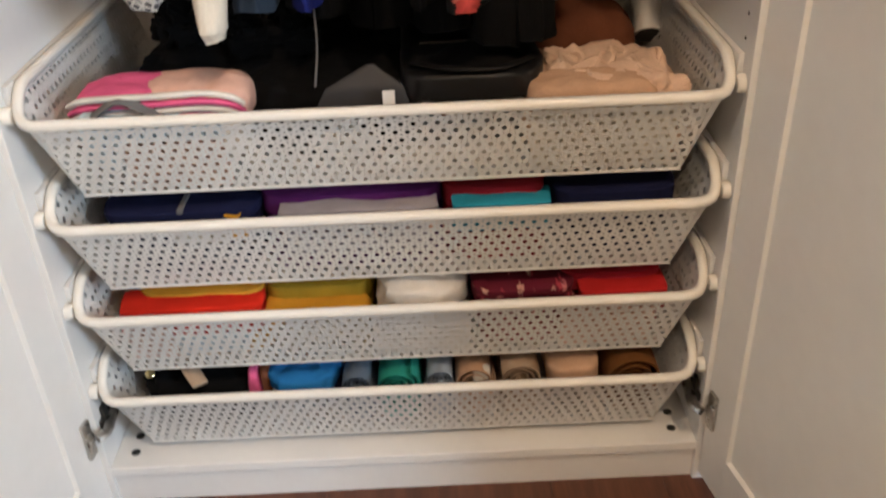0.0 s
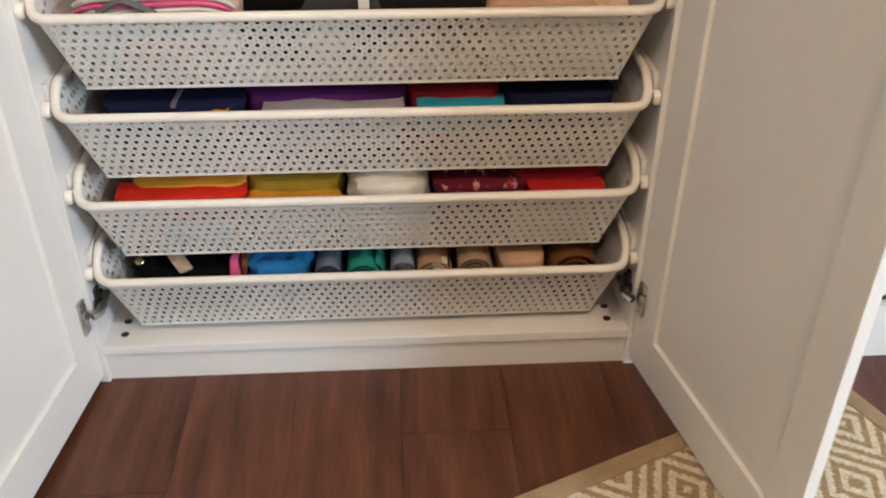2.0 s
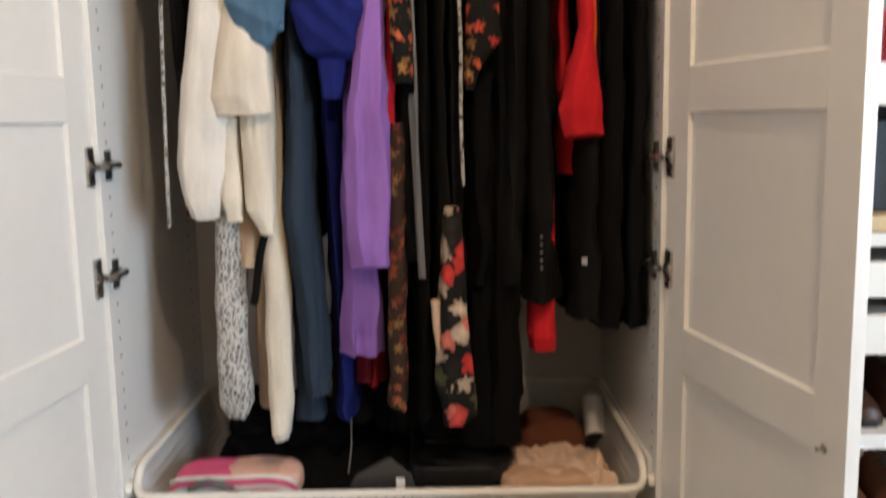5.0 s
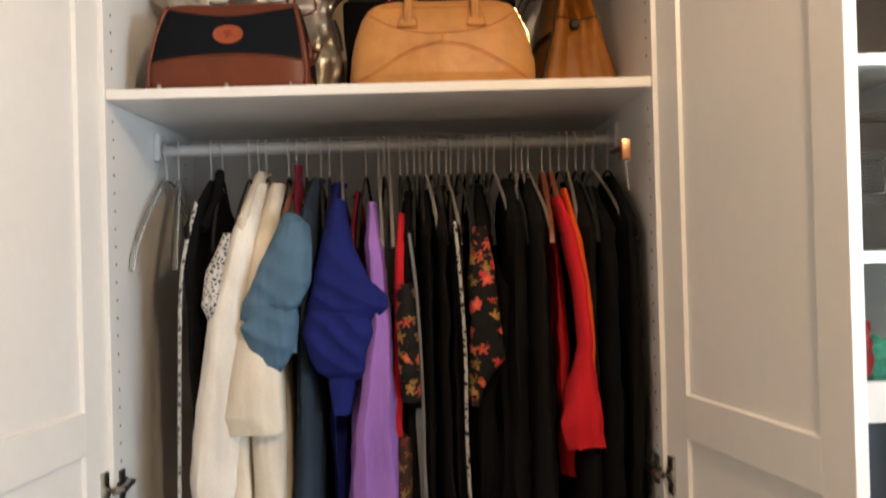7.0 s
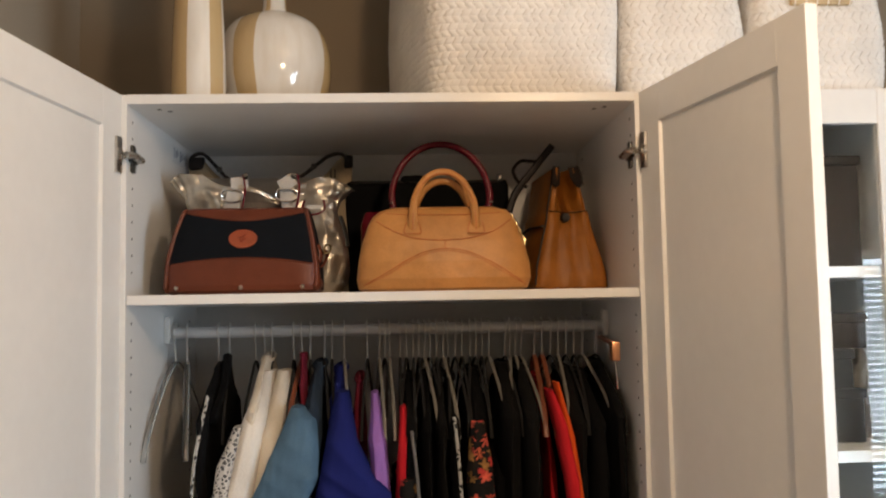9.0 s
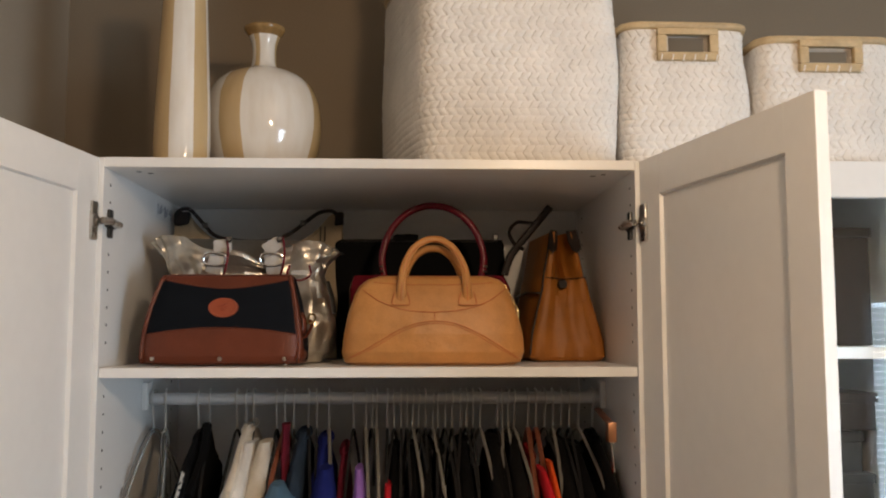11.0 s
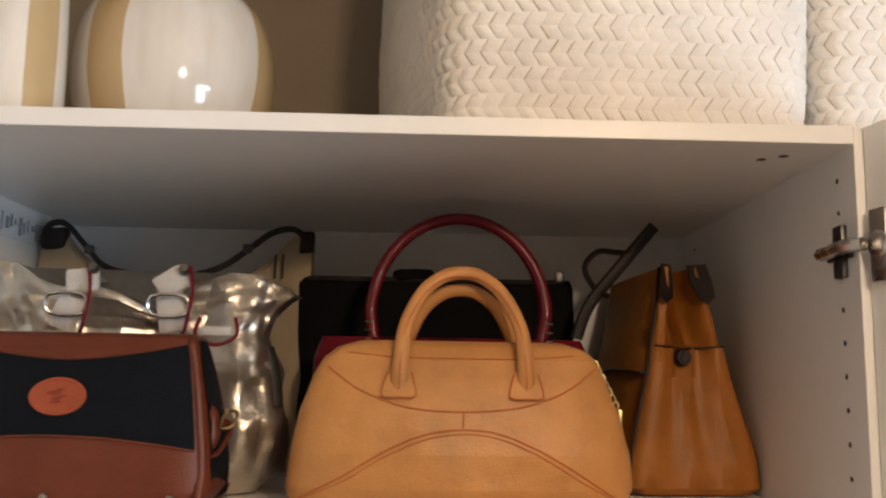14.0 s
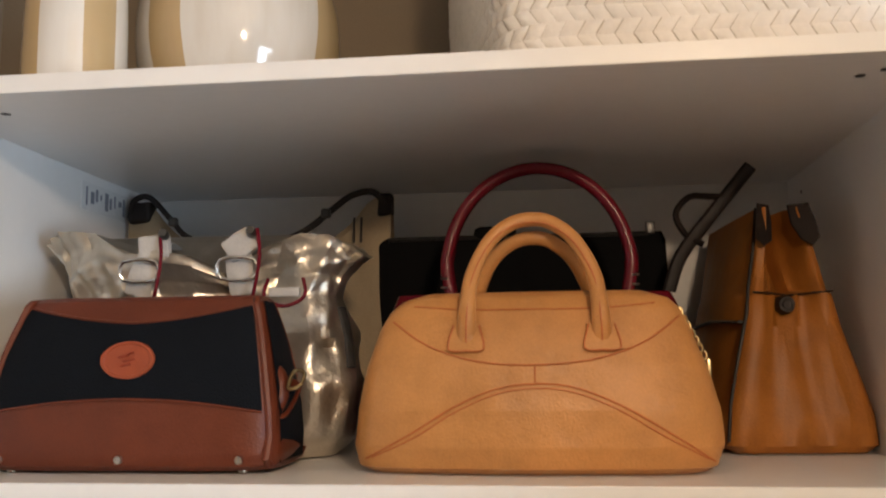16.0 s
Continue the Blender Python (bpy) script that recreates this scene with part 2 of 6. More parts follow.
# Unseen east and south walls, paler than the taupe to bounce light indoors.
BOUNCE_WALL = plain("bounce_wall_paint", (0.50, 0.44, 0.36), 0.85, var=0.06, scale=1.7, fine=220, bump=0.25)
CEILING = plain("white_ceiling_paint", (0.78, 0.76, 0.72), 0.9, var=0.05, scale=2, fine=160, bump=0.2)
FLOOR = wood_floor("dark_brown_laminate")
UNDERFLOOR = plain("dark_joint", (0.012, 0.006, 0.004), 0.8)
RUG = rug_weave("jute_diamond_weave")
RUG_EDGE = plain("tan_rug_binding", (0.36, 0.25, 0.14), 0.9, var=0.2, scale=30, fine=260, bump=0.5)
HANGER_GREY = plain("pale_grey_plastic", (0.22, 0.205, 0.18), 0.42, var=0.1, scale=20, fine=200, bump=0.05)
HANGER_DARK = plain("dark_hanger_velvet", (0.007, 0.0065, 0.0065), 0.9, var=0.2, scale=20, fine=200, bump=0.1)
HANGER_WOOD = plain("red_brown_hanger_wood", (0.26, 0.08, 0.04), 0.4, var=0.2, scale=20, fine=120, bump=0.1)
CLEAR = clear("clear_plastic", (0.95, 0.95, 0.93), 0.08)
GLASS = clear("cabinet_glass", (0.90, 0.95, 0.97), 0.0)


# ---------- mesh helpers ----------
BASE = {}


def thing(name, at, label, category, group="", kind=""):
    ob = new(name)
    ob.empty_display_size = 0.05
    ob.location = at
    BASE[ob.name] = Vector(at)
    return tagged(ob, label, category, group, kind)


def part(name, bm, material, parent=None, label="", smooth=True, bevel=0.0):
    """Links a bmesh, given in world metres, as one mesh under a thing or part."""
    base = BASE[parent.name] if parent else Vector((0, 0, 0))
    bmesh.ops.translate(bm, verts=bm.verts, vec=-base)
    bmesh.ops.recalc_face_normals(bm, faces=bm.faces)
    me = bpy.data.meshes.new(name)
    bm.to_mesh(me)
    bm.free()
    me.materials.append(material)
    if smooth:
        me.shade_smooth()
        me.set_sharp_from_angle(angle=radians(38))
    ob = new(name, me)
    if parent:
        ob.parent = parent
        BASE[ob.name] = base
    else:
        BASE[ob.name] = base
    if bevel:
        mod = ob.modifiers.new("worn_edge", "BEVEL")
        mod.width, mod.segments, mod.limit_method = bevel, 2, "ANGLE"
    if label:
        tagged(ob, label)
    return ob


def solo(name, bm, material, label, category, group="", kind="", smooth=True, bevel=0.0, at=None):
    """A thing made of one mesh, with its origin at its base."""
    if at is None:
        lo = [min(v.co[i] for v in bm.verts) for i in range(3)]
        hi = [max(v.co[i] for v in bm.verts) for i in range(3)]
        at = ((lo[0] + hi[0]) / 2, (lo[1] + hi[1]) / 2, lo[2])
    bmesh.ops.translate(bm, verts=bm.verts, vec=-Vector(at))
    ob = part(name, bm, material, None, "", smooth, bevel)
    ob.location = at
    BASE[ob.name] = Vector(at)
    return tagged(ob, label, category, group, kind)


def box(bm, x0, x1, y0, y1, z0, z1, bevel=0.0):
    r = bmesh.ops.create_cube(bm, size=1.0)
    for v in r["verts"]:
        v.co = Vector((x0 + (v.co.x + 0.5) * (x1 - x0), y0 + (v.co.y + 0.5) * (y1 - y0), z0 + (v.co.z + 0.5) * (z1 - z0)))
    if bevel:
        edges = list({e for v in r["verts"] for e in v.link_edges})
        bmesh.ops.bevel(bm, geom=edges, offset=bevel, segments=2, affect="EDGES", profile=0.6)
    return bm


def boxed(*a, bevel=0.0):
    return box(bmesh.new(), *a, bevel=bevel)


def rings(bm, loops, closed=True, cap=True):
    """Skins a list of equal loops of points."""
    rows = [[bm.verts.new(p) for p in loop] for loop in loops]
    n = len(rows[0])
    for a, b in zip(rows, rows[1:]):
        for i in range(n if closed else n - 1):
            j = (i + 1) % n
            bm.faces.new((a[i], a[j], b[j], b[i]))
    if cap and closed:
        bm.faces.new(rows[0][::-1])
        bm.faces.new(rows[-1])
    return bm


def smooth_path(points, steps=6, closed=False):
    """Catmull-Rom through the points."""
    pts = [Vector(p) for p in points]
    n = len(pts)
    out = []
    for i in range(n if closed else n - 1):
        p0, p1 = pts[(i - 1) % n] if closed or i else pts[0], pts[i]
        p2 = pts[(i + 1) % n]
        p3 = pts[(i + 2) % n] if closed or i + 2 < n else pts[-1]
        for k in range(steps):
            t = k / steps
            out.append(0.5 * ((2 * p1) + (p2 - p0) * t + (2 * p0 - 5 * p1 + 4 * p2 - p3) * t * t + (3 * p1 - p0 - 3 * p2 + p3) * t ** 3))
    if not closed:
        out.append(pts[-1])
    return out


def tube(bm, path, radius, sides=8, closed=False, flat=1.0, cap=True):
    """A tube along a path; radius may be a number or a function of 0..1; flat squashes it across its side direction."""
    path = [Vector(p) for p in path]
    n = len(path)
    loops = []
    up = Vector((0, 0, 1))
    side = None
    for i, p in enumerate(path):
        a = path[(i - 1) % n] if closed or i else path[0]
        b = path[(i + 1) % n] if closed or i < n - 1 else path[-1]
        d = (b - a).normalized()
        if side is None:
            side = d.cross(up) if abs(d.z) < 0.9 else d.cross(Vector((0, 1, 0)))
        side = (side - d * side.dot(d)).normalized()
        nor = d.cross(side).normalized()
        r = radius(i / max(n - 1, 1)) if callable(radius) else radius
        loops.append([p + side * (math.cos(2 * math.pi * k / sides) * r) + nor * (math.sin(2 * math.pi * k / sides) * r * flat) for k in range(sides)])
    if closed:
        loops.append(loops[0])
        return rings(bm, loops, cap=False)
    return rings(bm, loops, cap=cap)


def disc(bm, centre, normal, radius, depth, sides=16):
    """A short cylinder with a softened rim."""
    c, n = Vector(centre), Vector(normal).normalized()
    s = n.cross(Vector((0, 0, 1)))
    s = s.normalized() if s.length > 0.01 else Vector((1, 0, 0))
    u = n.cross(s)

    def loop(r, h):
        return [c + n * h + (s * math.cos(2 * math.pi * k / sides) + u * math.sin(2 * math.pi * k / sides)) * r for k in range(sides)]
    return rings(bm, [loop(radius, 0), loop(radius, depth * 0.7), loop(radius * 0.82, depth)])


def wobble(p, scale, seed=0.0):
    return noise.noise(Vector((p[0] * scale + seed * 7.3, p[1] * scale - seed * 3.1, p[2] * scale + seed * 1.7)))


def lerp_levels(levels, count):
    """Even rows through a table of levels, eased between them."""
    ks = []
    n = len(levels) - 1
    for i in range(count + 1):
        f = i / count * n
        j = min(int(f), n - 1)
        t = f - j
        t = t * t * (3 - 2 * t) * 0.5 + t * 0.5
        ks.append([a + (b - a) * t for a, b in zip(levels[j], levels[j + 1])])
    return ks


def drape(bm, levels, folds=5, amp=0.006, seed=1.0, rows=40, around=64, power=0.75, keep=None, sweep=0.0):
    """Hanging cloth: levels of (z, x centre, x half, y centre, y half), top to bottom, with folds that deepen downwards."""
    loops = []
    table = lerp_levels(levels, rows)
    for i, (z, cx, hx, cy, hy) in enumerate(table):
        f = i / rows
        loop = []
        for k in range(around):
            a = 2 * math.pi * k / around
            c, s = math.cos(a), math.sin(a)
            x = hx * math.copysign(abs(c) ** power, c)
            y = hy * math.copysign(abs(s) ** power, s)
            ph = folds * a + seed * 5 + 2.2 * wobble((cx, cy, z), 5, seed)
            crease = abs(wobble((x + cx, y * 0.7, z * 0.16), 62, seed)) + 0.7 * abs(wobble((x + cx, y * 0.8, z * 0.45), 34, seed + 3))
            w = amp * ((0.25 + 0.9 * f) * (1.1 - 1.7 * abs(math.sin(ph * 0.5))) + 1.6 * (0.2 + 0.8 * f) * wobble((x + cx, y, z), 16, seed) - 1.5 * (0.4 + 0.6 * f) * crease)
            sw = sweep * (0.3 + 0.7 * math.sin(math.pi * min(1.0, f * 1.2))) * (0.6 - 1.4 * abs(math.sin((z + 0.75 * (x + cx)) * 62 + 1.6 * wobble((x + cx, y, z), 9, seed))))
            x += w * min(1.0, hx / 0.016) * (0.5 + 0.5 * abs(c))
            y += (w + sw) * s
            zz = z + (0.012 * wobble((x + cx, y * 2, 0), 14, seed) if i == rows else 0)
            loop.append((cx + x, cy + y, zz))
        loops.append(loop)
    if keep is not None:
        keep.extend(loops)
    return rings(bm, loops)


def bundle(bm, x0, x1, y0, y1, z0, z1, seed=1.0, amp=0.008, power=0.45, freq=14.0, nu=52, nv=30):
    """A soft folded lump of cloth that fills a box."""
    c = Vector(((x0 + x1) / 2, (y0 + y1) / 2, (z0 + z1) / 2))
    h = Vector(((x1 - x0) / 2, (y1 - y0) / 2, (z1 - z0) / 2))
    loops = []
    for i in range(nv + 1):
        b = -math.pi / 2 + math.pi * (i + 0.02) / (nv + 0.04)
        cb, sb = math.cos(b), math.sin(b)
        loop = []
        for k in range(nu):
            a = 2 * math.pi * k / nu
            p = Vector((math.copysign(abs(math.cos(a) * 1) ** power, math.cos(a)) * abs(cb) ** power, math.copysign(abs(math.sin(a)) ** power, math.sin(a)) * abs(cb) ** power, math.copysign(abs(sb) ** power, sb)))
            q = Vector((p.x * h.x, p.y * h.y, p.z * h.z))
            w = amp * (wobble(c + q, freq, seed) + 0.6 * wobble(c + q, freq * 2.3, seed + 4) - 1.1 * abs(wobble(c + q, freq * 1.9, seed + 9)) - 0.5 * abs(wobble(c + q, freq * 4.2, seed + 2)))
            loop.append(c + q + p.normalized() * w)
        loops.append(loop)
    return rings(bm, loops)


# ---------- room ----------
XL, XR, YB, YF, ZC = -0.785, 4.2, -3.2, 0.60, 3.0


def shell(name, bm, mat, label, category):
    return solo(name, bm, mat, label, category, kind="structure", smooth=False, at=(0, 0, 0))


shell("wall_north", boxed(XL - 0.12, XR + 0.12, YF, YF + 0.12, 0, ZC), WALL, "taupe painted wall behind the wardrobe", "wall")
shell("wall_west", boxed(XL - 0.12, XL, YB, YF, 0, ZC), LIT_WALL, "taupe side wall beside the wardrobe, lightened in colour as if lit", "wall")
shell("wall_east", boxed(XR, XR + 0.12, YB, YF, 0, ZC), BOUNCE_WALL, "unseen side wall of the room, paled to bounce light", "wall")
shell("ceiling", boxed(XL - 0.12, XR + 0.12, YB - 0.12, YF + 0.12, ZC, ZC + 0.1), CEILING, "plain white painted ceiling", "ceiling")
WX0, WX1, WZ0, WZ1 = 2.55, 3.75, 0.85, 2.25
b = bmesh.new()
box(b, XL - 0.12, WX0, YB - 0.12, YB, 0, ZC)
box(b, WX1, XR + 0.12, YB - 0.12, YB, 0, ZC)
box(b, WX0, WX1, YB - 0.12, YB, 0, WZ0)
box(b, WX0, WX1, YB - 0.12, YB, WZ1, ZC)
shell("wall_south", b, BOUNCE_WALL, "unseen wall with a window opening, paled to bounce light", "wall")
window = thing("window_1", ((WX0 + WX1) / 2, YB, WZ0), "white framed window with venetian blinds", "window", kind="structure")
for x0, x1, z0, z1 in ((WX0, WX0 + 0.05, WZ0, WZ1), (WX1 - 0.05, WX1, WZ0, WZ1), (WX0 + 0.05, WX1 - 0.05, WZ0, WZ0 + 0.05), (WX0 + 0.05, WX1 - 0.05, WZ1 - 0.05, WZ1)):
    part("window_frame", boxed(x0, x1, YB - 0.08, YB + 0.01, z0, z1), EDGE, window, smooth=False, bevel=0.003)
part("window_sill", boxed(WX0 - 0.04, WX1 + 0.04, YB + 0.012, YB + 0.09, WZ0 - 0.03, WZ0), EDGE, window, smooth=False, bevel=0.004)
SLAT = bpy.data.meshes.new("slat")
b = bmesh.new()
box(b, -0.545, 0.545, -0.018, 0.018, -0.001, 0.001)
b.to_mesh(SLAT)
b.free()
SLAT.materials.append(EDGE)
for i in range(36):
    s = new("slat", SLAT)
    s.parent = window
    s.location = (0, -0.03, 0.075 + i * 0.0352)
    s.rotation_euler = (radians(38), 0, 0)
shell("backdrop", boxed(WX0 - 1.5, WX1 + 1.5, YB - 1.32, YB - 1.30, -0.5, 4.0), glow("daylight_sky", (0.62, 0.80, 1.0), 1.6), "pale blue daylight outside the window", "sky")
shell("floor", boxed(XL - 0.12, XR + 0.12, YB - 0.12, YF + 0.12, -0.08, -0.012), UNDERFLOOR, "dark brown laminate plank floor", "floor")

lamp = thing("ceiling_lamp", (LAMP_AT[0], LAMP_AT[1], ZC), "small flush ceiling lamp with a warm bulb", "lamp")
b = bmesh.new()
rings(b, [[(LAMP_AT[0] + r * math.cos(a * math.pi / 12), LAMP_AT[1] + r * math.sin(a * math.pi / 12), z) for a in range(24)] for r, z in ((0.10, ZC - 0.001), (0.10, ZC - 0.02), (0.03, ZC - 0.03), (0.012, ZC - 0.05), (0.012, LAMP_AT[2] + 0.12), (0.035, LAMP_AT[2] + 0.09))])
part("lamp_base", b, NICKEL, lamp)

# ---------- wardrobe ----------
WI, WO, DEEP, TOP = 0.482, 0.500, 0.58, 2.364
SHELF_Z = 1.986
wardrobe = thing("wardrobe", (0, DEEP / 2, 0), "tall white two-door wardrobe standing open against the wall", "wardrobe")
for s in (-1, 1):
    side = part("side_panel", boxed(min(s * WI, s * WO), max(s * WI, s * WO), 0, DEEP, 0, TOP - 0.0005), WHITE, wardrobe, smooth=False, bevel=0.001)
    b = bmesh.new()
    z = 0.75
    while z < 2.32:
        for y in (0.037, 0.5):
            if abs(z - SHELF_Z) > 0.03:
                disc(b, (s * (WI + 0.0005), y, z), (-s, 0, 0), 0.0028, 0.0012, 8)
        z += 0.032
    tagged(part("drilling", b, HOLE_SHADE, side, "rows of small dark discs as the shade in shelf-peg holes", smooth=False), kind="stuff")
part("top_panel", boxed(-WI, WI, 0.0, DEEP, TOP - 0.018, TOP), WHITE, wardrobe, smooth=False, bevel=0.001)
part("bottom_panel", boxed(-WI, WI, 0.0, DEEP, 0.064, 0.082), WHITE, wardrobe, smooth=False, bevel=0.0015)
part("plinth", boxed(-WI, WI, 0.008, 0.024, 0.0, 0.0635), WHITE, wardrobe, smooth=False, bevel=0.001)
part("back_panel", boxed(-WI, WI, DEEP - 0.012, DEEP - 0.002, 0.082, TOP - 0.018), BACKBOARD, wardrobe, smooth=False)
part("shelf", boxed(-WI + 0.001, WI - 0.001, 0.003, DEEP - 0.013, SHELF_Z - 0.018, SHELF_Z), WHITE, wardrobe, smooth=False, bevel=0.0012)
for s in (-1, 1):
    for x, y, z in ((0.449, 0.036, 0.082), (0.452, 0.075, 0.082)):
        b = bmesh.new()
        disc(b, (s * x, y, z - 0.0004), (0, 0, 1), 0.0075, 0.0014, 14)
        part("cam_cover", b, DARK_STEEL, wardrobe)
    for x, y in ((0.435, 0.05), (0.418, 0.066)):
        b = bmesh.new()
        disc(b, (s * x, y, TOP - 0.0175), (0, 0, -1), 0.005, 0.0012, 12)
        part("cam_cover", b, DARK_STEEL, wardrobe)
rod = bmesh.new()
tube(rod, [(-WI + 0.004, 0.29, 1.910), (WI - 0.004, 0.29, 1.910)], 0.0125, 16)
rod = part("clothes_rail", rod, plain("white_rail_tube", (0.60, 0.60, 0.60), 0.35, metal=0.2, var=0.06), wardrobe)
for s in (-1, 1):
    b = boxed(min(s * WI, s * (WI - 0.012)), max(s * WI, s * (WI - 0.012)), 0.268, 0.312, 1.888, 1.945, bevel=0.004)
    part("rail_bracket", b, RAIL_WHITE, wardrobe)
sticker = part("printed_sticker", boxed(-WI, -WI + 0.0008, 0.335, 0.465, 2.296, 2.334), plain("sticker_paper", (0.78, 0.775, 0.76), 0.5), wardrobe, smooth=False)
for i in range(9):
    y = 0.345 + i * 0.0130
    part("print_bar", boxed(-WI + 0.0008, -WI + 0.0014, y, y + (0.004, 0.009, 0.006)[i % 3], 2.303 + (i % 4) * 0.004, 2.328 - (i % 2) * 0.005), plain("sticker_ink", (0.26, 0.27, 0.31), 0.6) if i == 0 else bpy.data.materials["sticker_ink"], sticker, smooth=False)


# ---------- hinged doors ----------
def door(side, angle):
    """A three-panelled door hinged at the wardrobe's side, opened by the angle; drawn closed, then swung."""
    W, T, Z0, Z1 = 0.508, 0.019, 0.018, 2.362
    ob = new("wardrobe_door")
    BASE[ob.name] = Vector((0, 0, 0))
    ob.parent = wardrobe
    hx = side * 0.4905

    def bar(name, a0, a1, z0, z1, y0=-T, y1=0.0, bev=0.0008, mat=DOOR_WHITE):
        x0, x1 = sorted((-side * a0, -side * a1))
        return part(name, boxed(x0, x1, y0, y1, z0, z1), mat, ob, smooth=False, bevel=bev)
    IN0, IN1 = 0.075, 0.440
    bar("stile", 0.0, IN0, Z0, Z1)
    bar("stile", IN1, W, Z0, Z1)
    edges = [(Z0, 0.108), (0.925, 1.001), (1.361, 1.434), (2.292, Z1)]
    for z0, z1 in edges:
        bar("rail", IN0, IN1, z0, z1)
    for (_, z0), (z1, _) in zip(edges, edges[1:]):
        bar("panel", IN0, IN1, z0, z1, -T + 0.006, -0.007, 0.0)
        b = bmesh.new()      # sloped moulding round the recess
        o, d = 0.0022, 0.0068
        outer = [(IN0, z0), (IN1, z0), (IN1, z1), (IN0, z1)]
        inner = [(IN0 + o, z0 + o), (IN1 - o, z0 + o), (IN1 - o, z1 - o), (IN0 + o, z1 - o)]
        vo = [b.verts.new((-side * a, -0.0012, z)) for a, z in outer]
        vi = [b.verts.new((-side * a, -d, z)) for a, z in inner]
        vb = [b.verts.new((-side * a, -d - 0.002, z)) for a, z in outer]
        for i in range(4):
            j = (i + 1) % 4
            b.faces.new((vo[i], vo[j], vi[j], vi[i]))
            b.faces.new((vb[i], vb[j], vo[j], vo[i]))
        part("moulding", b, DOOR_WHITE, ob, smooth=False)
    b = bmesh.new()
    disc(b, (-side * 0.466, 0.0, 0.938), (0, 1, 0), 0.006, 0.003, 12)
    tube(b, [(-side * 0.466, 0.003, 0.938), (-side * 0.466, 0.012, 0.938)], 0.0028, 8)
    part("knob_screw", b, NICKEL, ob, "small metal screw end of the door knob")
    b = bmesh.new()
    rings(b, [[(-side * 0.466 + r * math.cos(k * math.pi / 8), y, 0.938 + r * math.sin(k * math.pi / 8)) for k in range(16)] for r, y in ((0.006, -T), (0.006, -T - 0.012), (0.014, -T - 0.018), (0.015, -T - 0.026), (0.008, -T - 0.031))])
    part("knob", b, NICKEL, ob, "round metal knob")
    for z in (0.167, 1.094, 1.286, 2.246):
        b = boxed(*sorted((-side * 0.008, -side * 0.030)), 0.0, 0.006, z - 0.034, z + 0.034, bevel=0.002)
        disc(b, (-side * 0.02, 0.004, z), (0, 1, 0), 0.013, 0.005, 16)
        part("hinge_cup", b, NICKEL, ob, "nickel concealed hinge plate")
    ob.location = (hx, -0.002 - DEEP / 2, 0)
    ob.rotation_euler = (0, 0, radians(angle) * side)
    return tagged(ob, "white three-panelled door swung wide open")


door(1, 101.0)
door(-1, 97.0)
for s in (-1, 1):       # hinge arms on the wardrobe's sides
    for z in (0.167, 1.094, 1.286, 2.246):
        h = thing("door_hinge", (s * WI, 0.02, z), "nickel hinge arm with a dark mounting plate on the wardrobe side", "hinge", "door hinges")
        x0, x1 = sorted((s * WI, s * (WI - 0.006)))
        b = boxed(x0, x1, 0.022, 0.042, z - 0.026, z + 0.026, bevel=0.002)
        box(b, x0, x1, 0.010, 0.056, z - 0.008, z + 0.008, bevel=0.002)
        part("mounting_plate", b, DARK_STEEL, h)
        b = bmesh.new()
        tube(b, smooth_path([(s * (WI - 0.012), 0.052, z), (s * (WI - 0.014), 0.02, z), (s * (WI - 0.016), -0.004, z), (s * (WI - 0.006), -0.020, z)], 4), 0.0085, 8, flat=0.8)
        part("arm", b, NICKEL, h)


# ---------- pull-out mesh baskets ----------
RIM_Z, RISE = (0.688, 0.532, 0.377, 0.224), 0.124


def perforated(bm, corner, cols, rows):
    """A sheet punched with staggered hexagonal holes and small slots; corner(u, v) gives the place for u, v in 0..1."""
    du, dv = 1.0 / cols, 1.0 / rows

    def put(u, v):
        return bm.verts.new(corner(min(max(u, 0.0), 1.0), min(max(v, 0.0), 1.0)))
    for r in range(rows):
        for c in range(-1, cols + 1):
            cu, cv = (c + 0.5 + 0.5 * (r % 2)) * du, (r + 0.5) * dv
            if cu < -0.4 * du or cu > 1 + 0.4 * du:
                continue
            outer, inner = [], []
            for k in range(6):
                a = math.pi / 6 + k * math.pi / 3
                for turn in (-0.16, 0.16):
                    e = a + turn
                    outer.append(put(cu + 0.5350 * du * math.cos(e), cv + 0.5350 * dv / 0.866 * math.sin(e)))
                    inner.append(put(cu + 0.215 * du * math.cos(e), cv + 0.215 * dv / 0.866 * math.sin(e)))
            for k in range(12):
                j = (k + 1) % 12
                try:
                    bm.faces.new((outer[k], outer[j], inner[j], inner[k]))
                except ValueError:
                    pass


def rim_lift(y):
    """The rim is lowest along the front and climbs round the corners to the sides and back."""
    f = min(max(y / 0.06, 0.0), 1.0)
    return 0.038 * f * f * (3 - 2 * f)


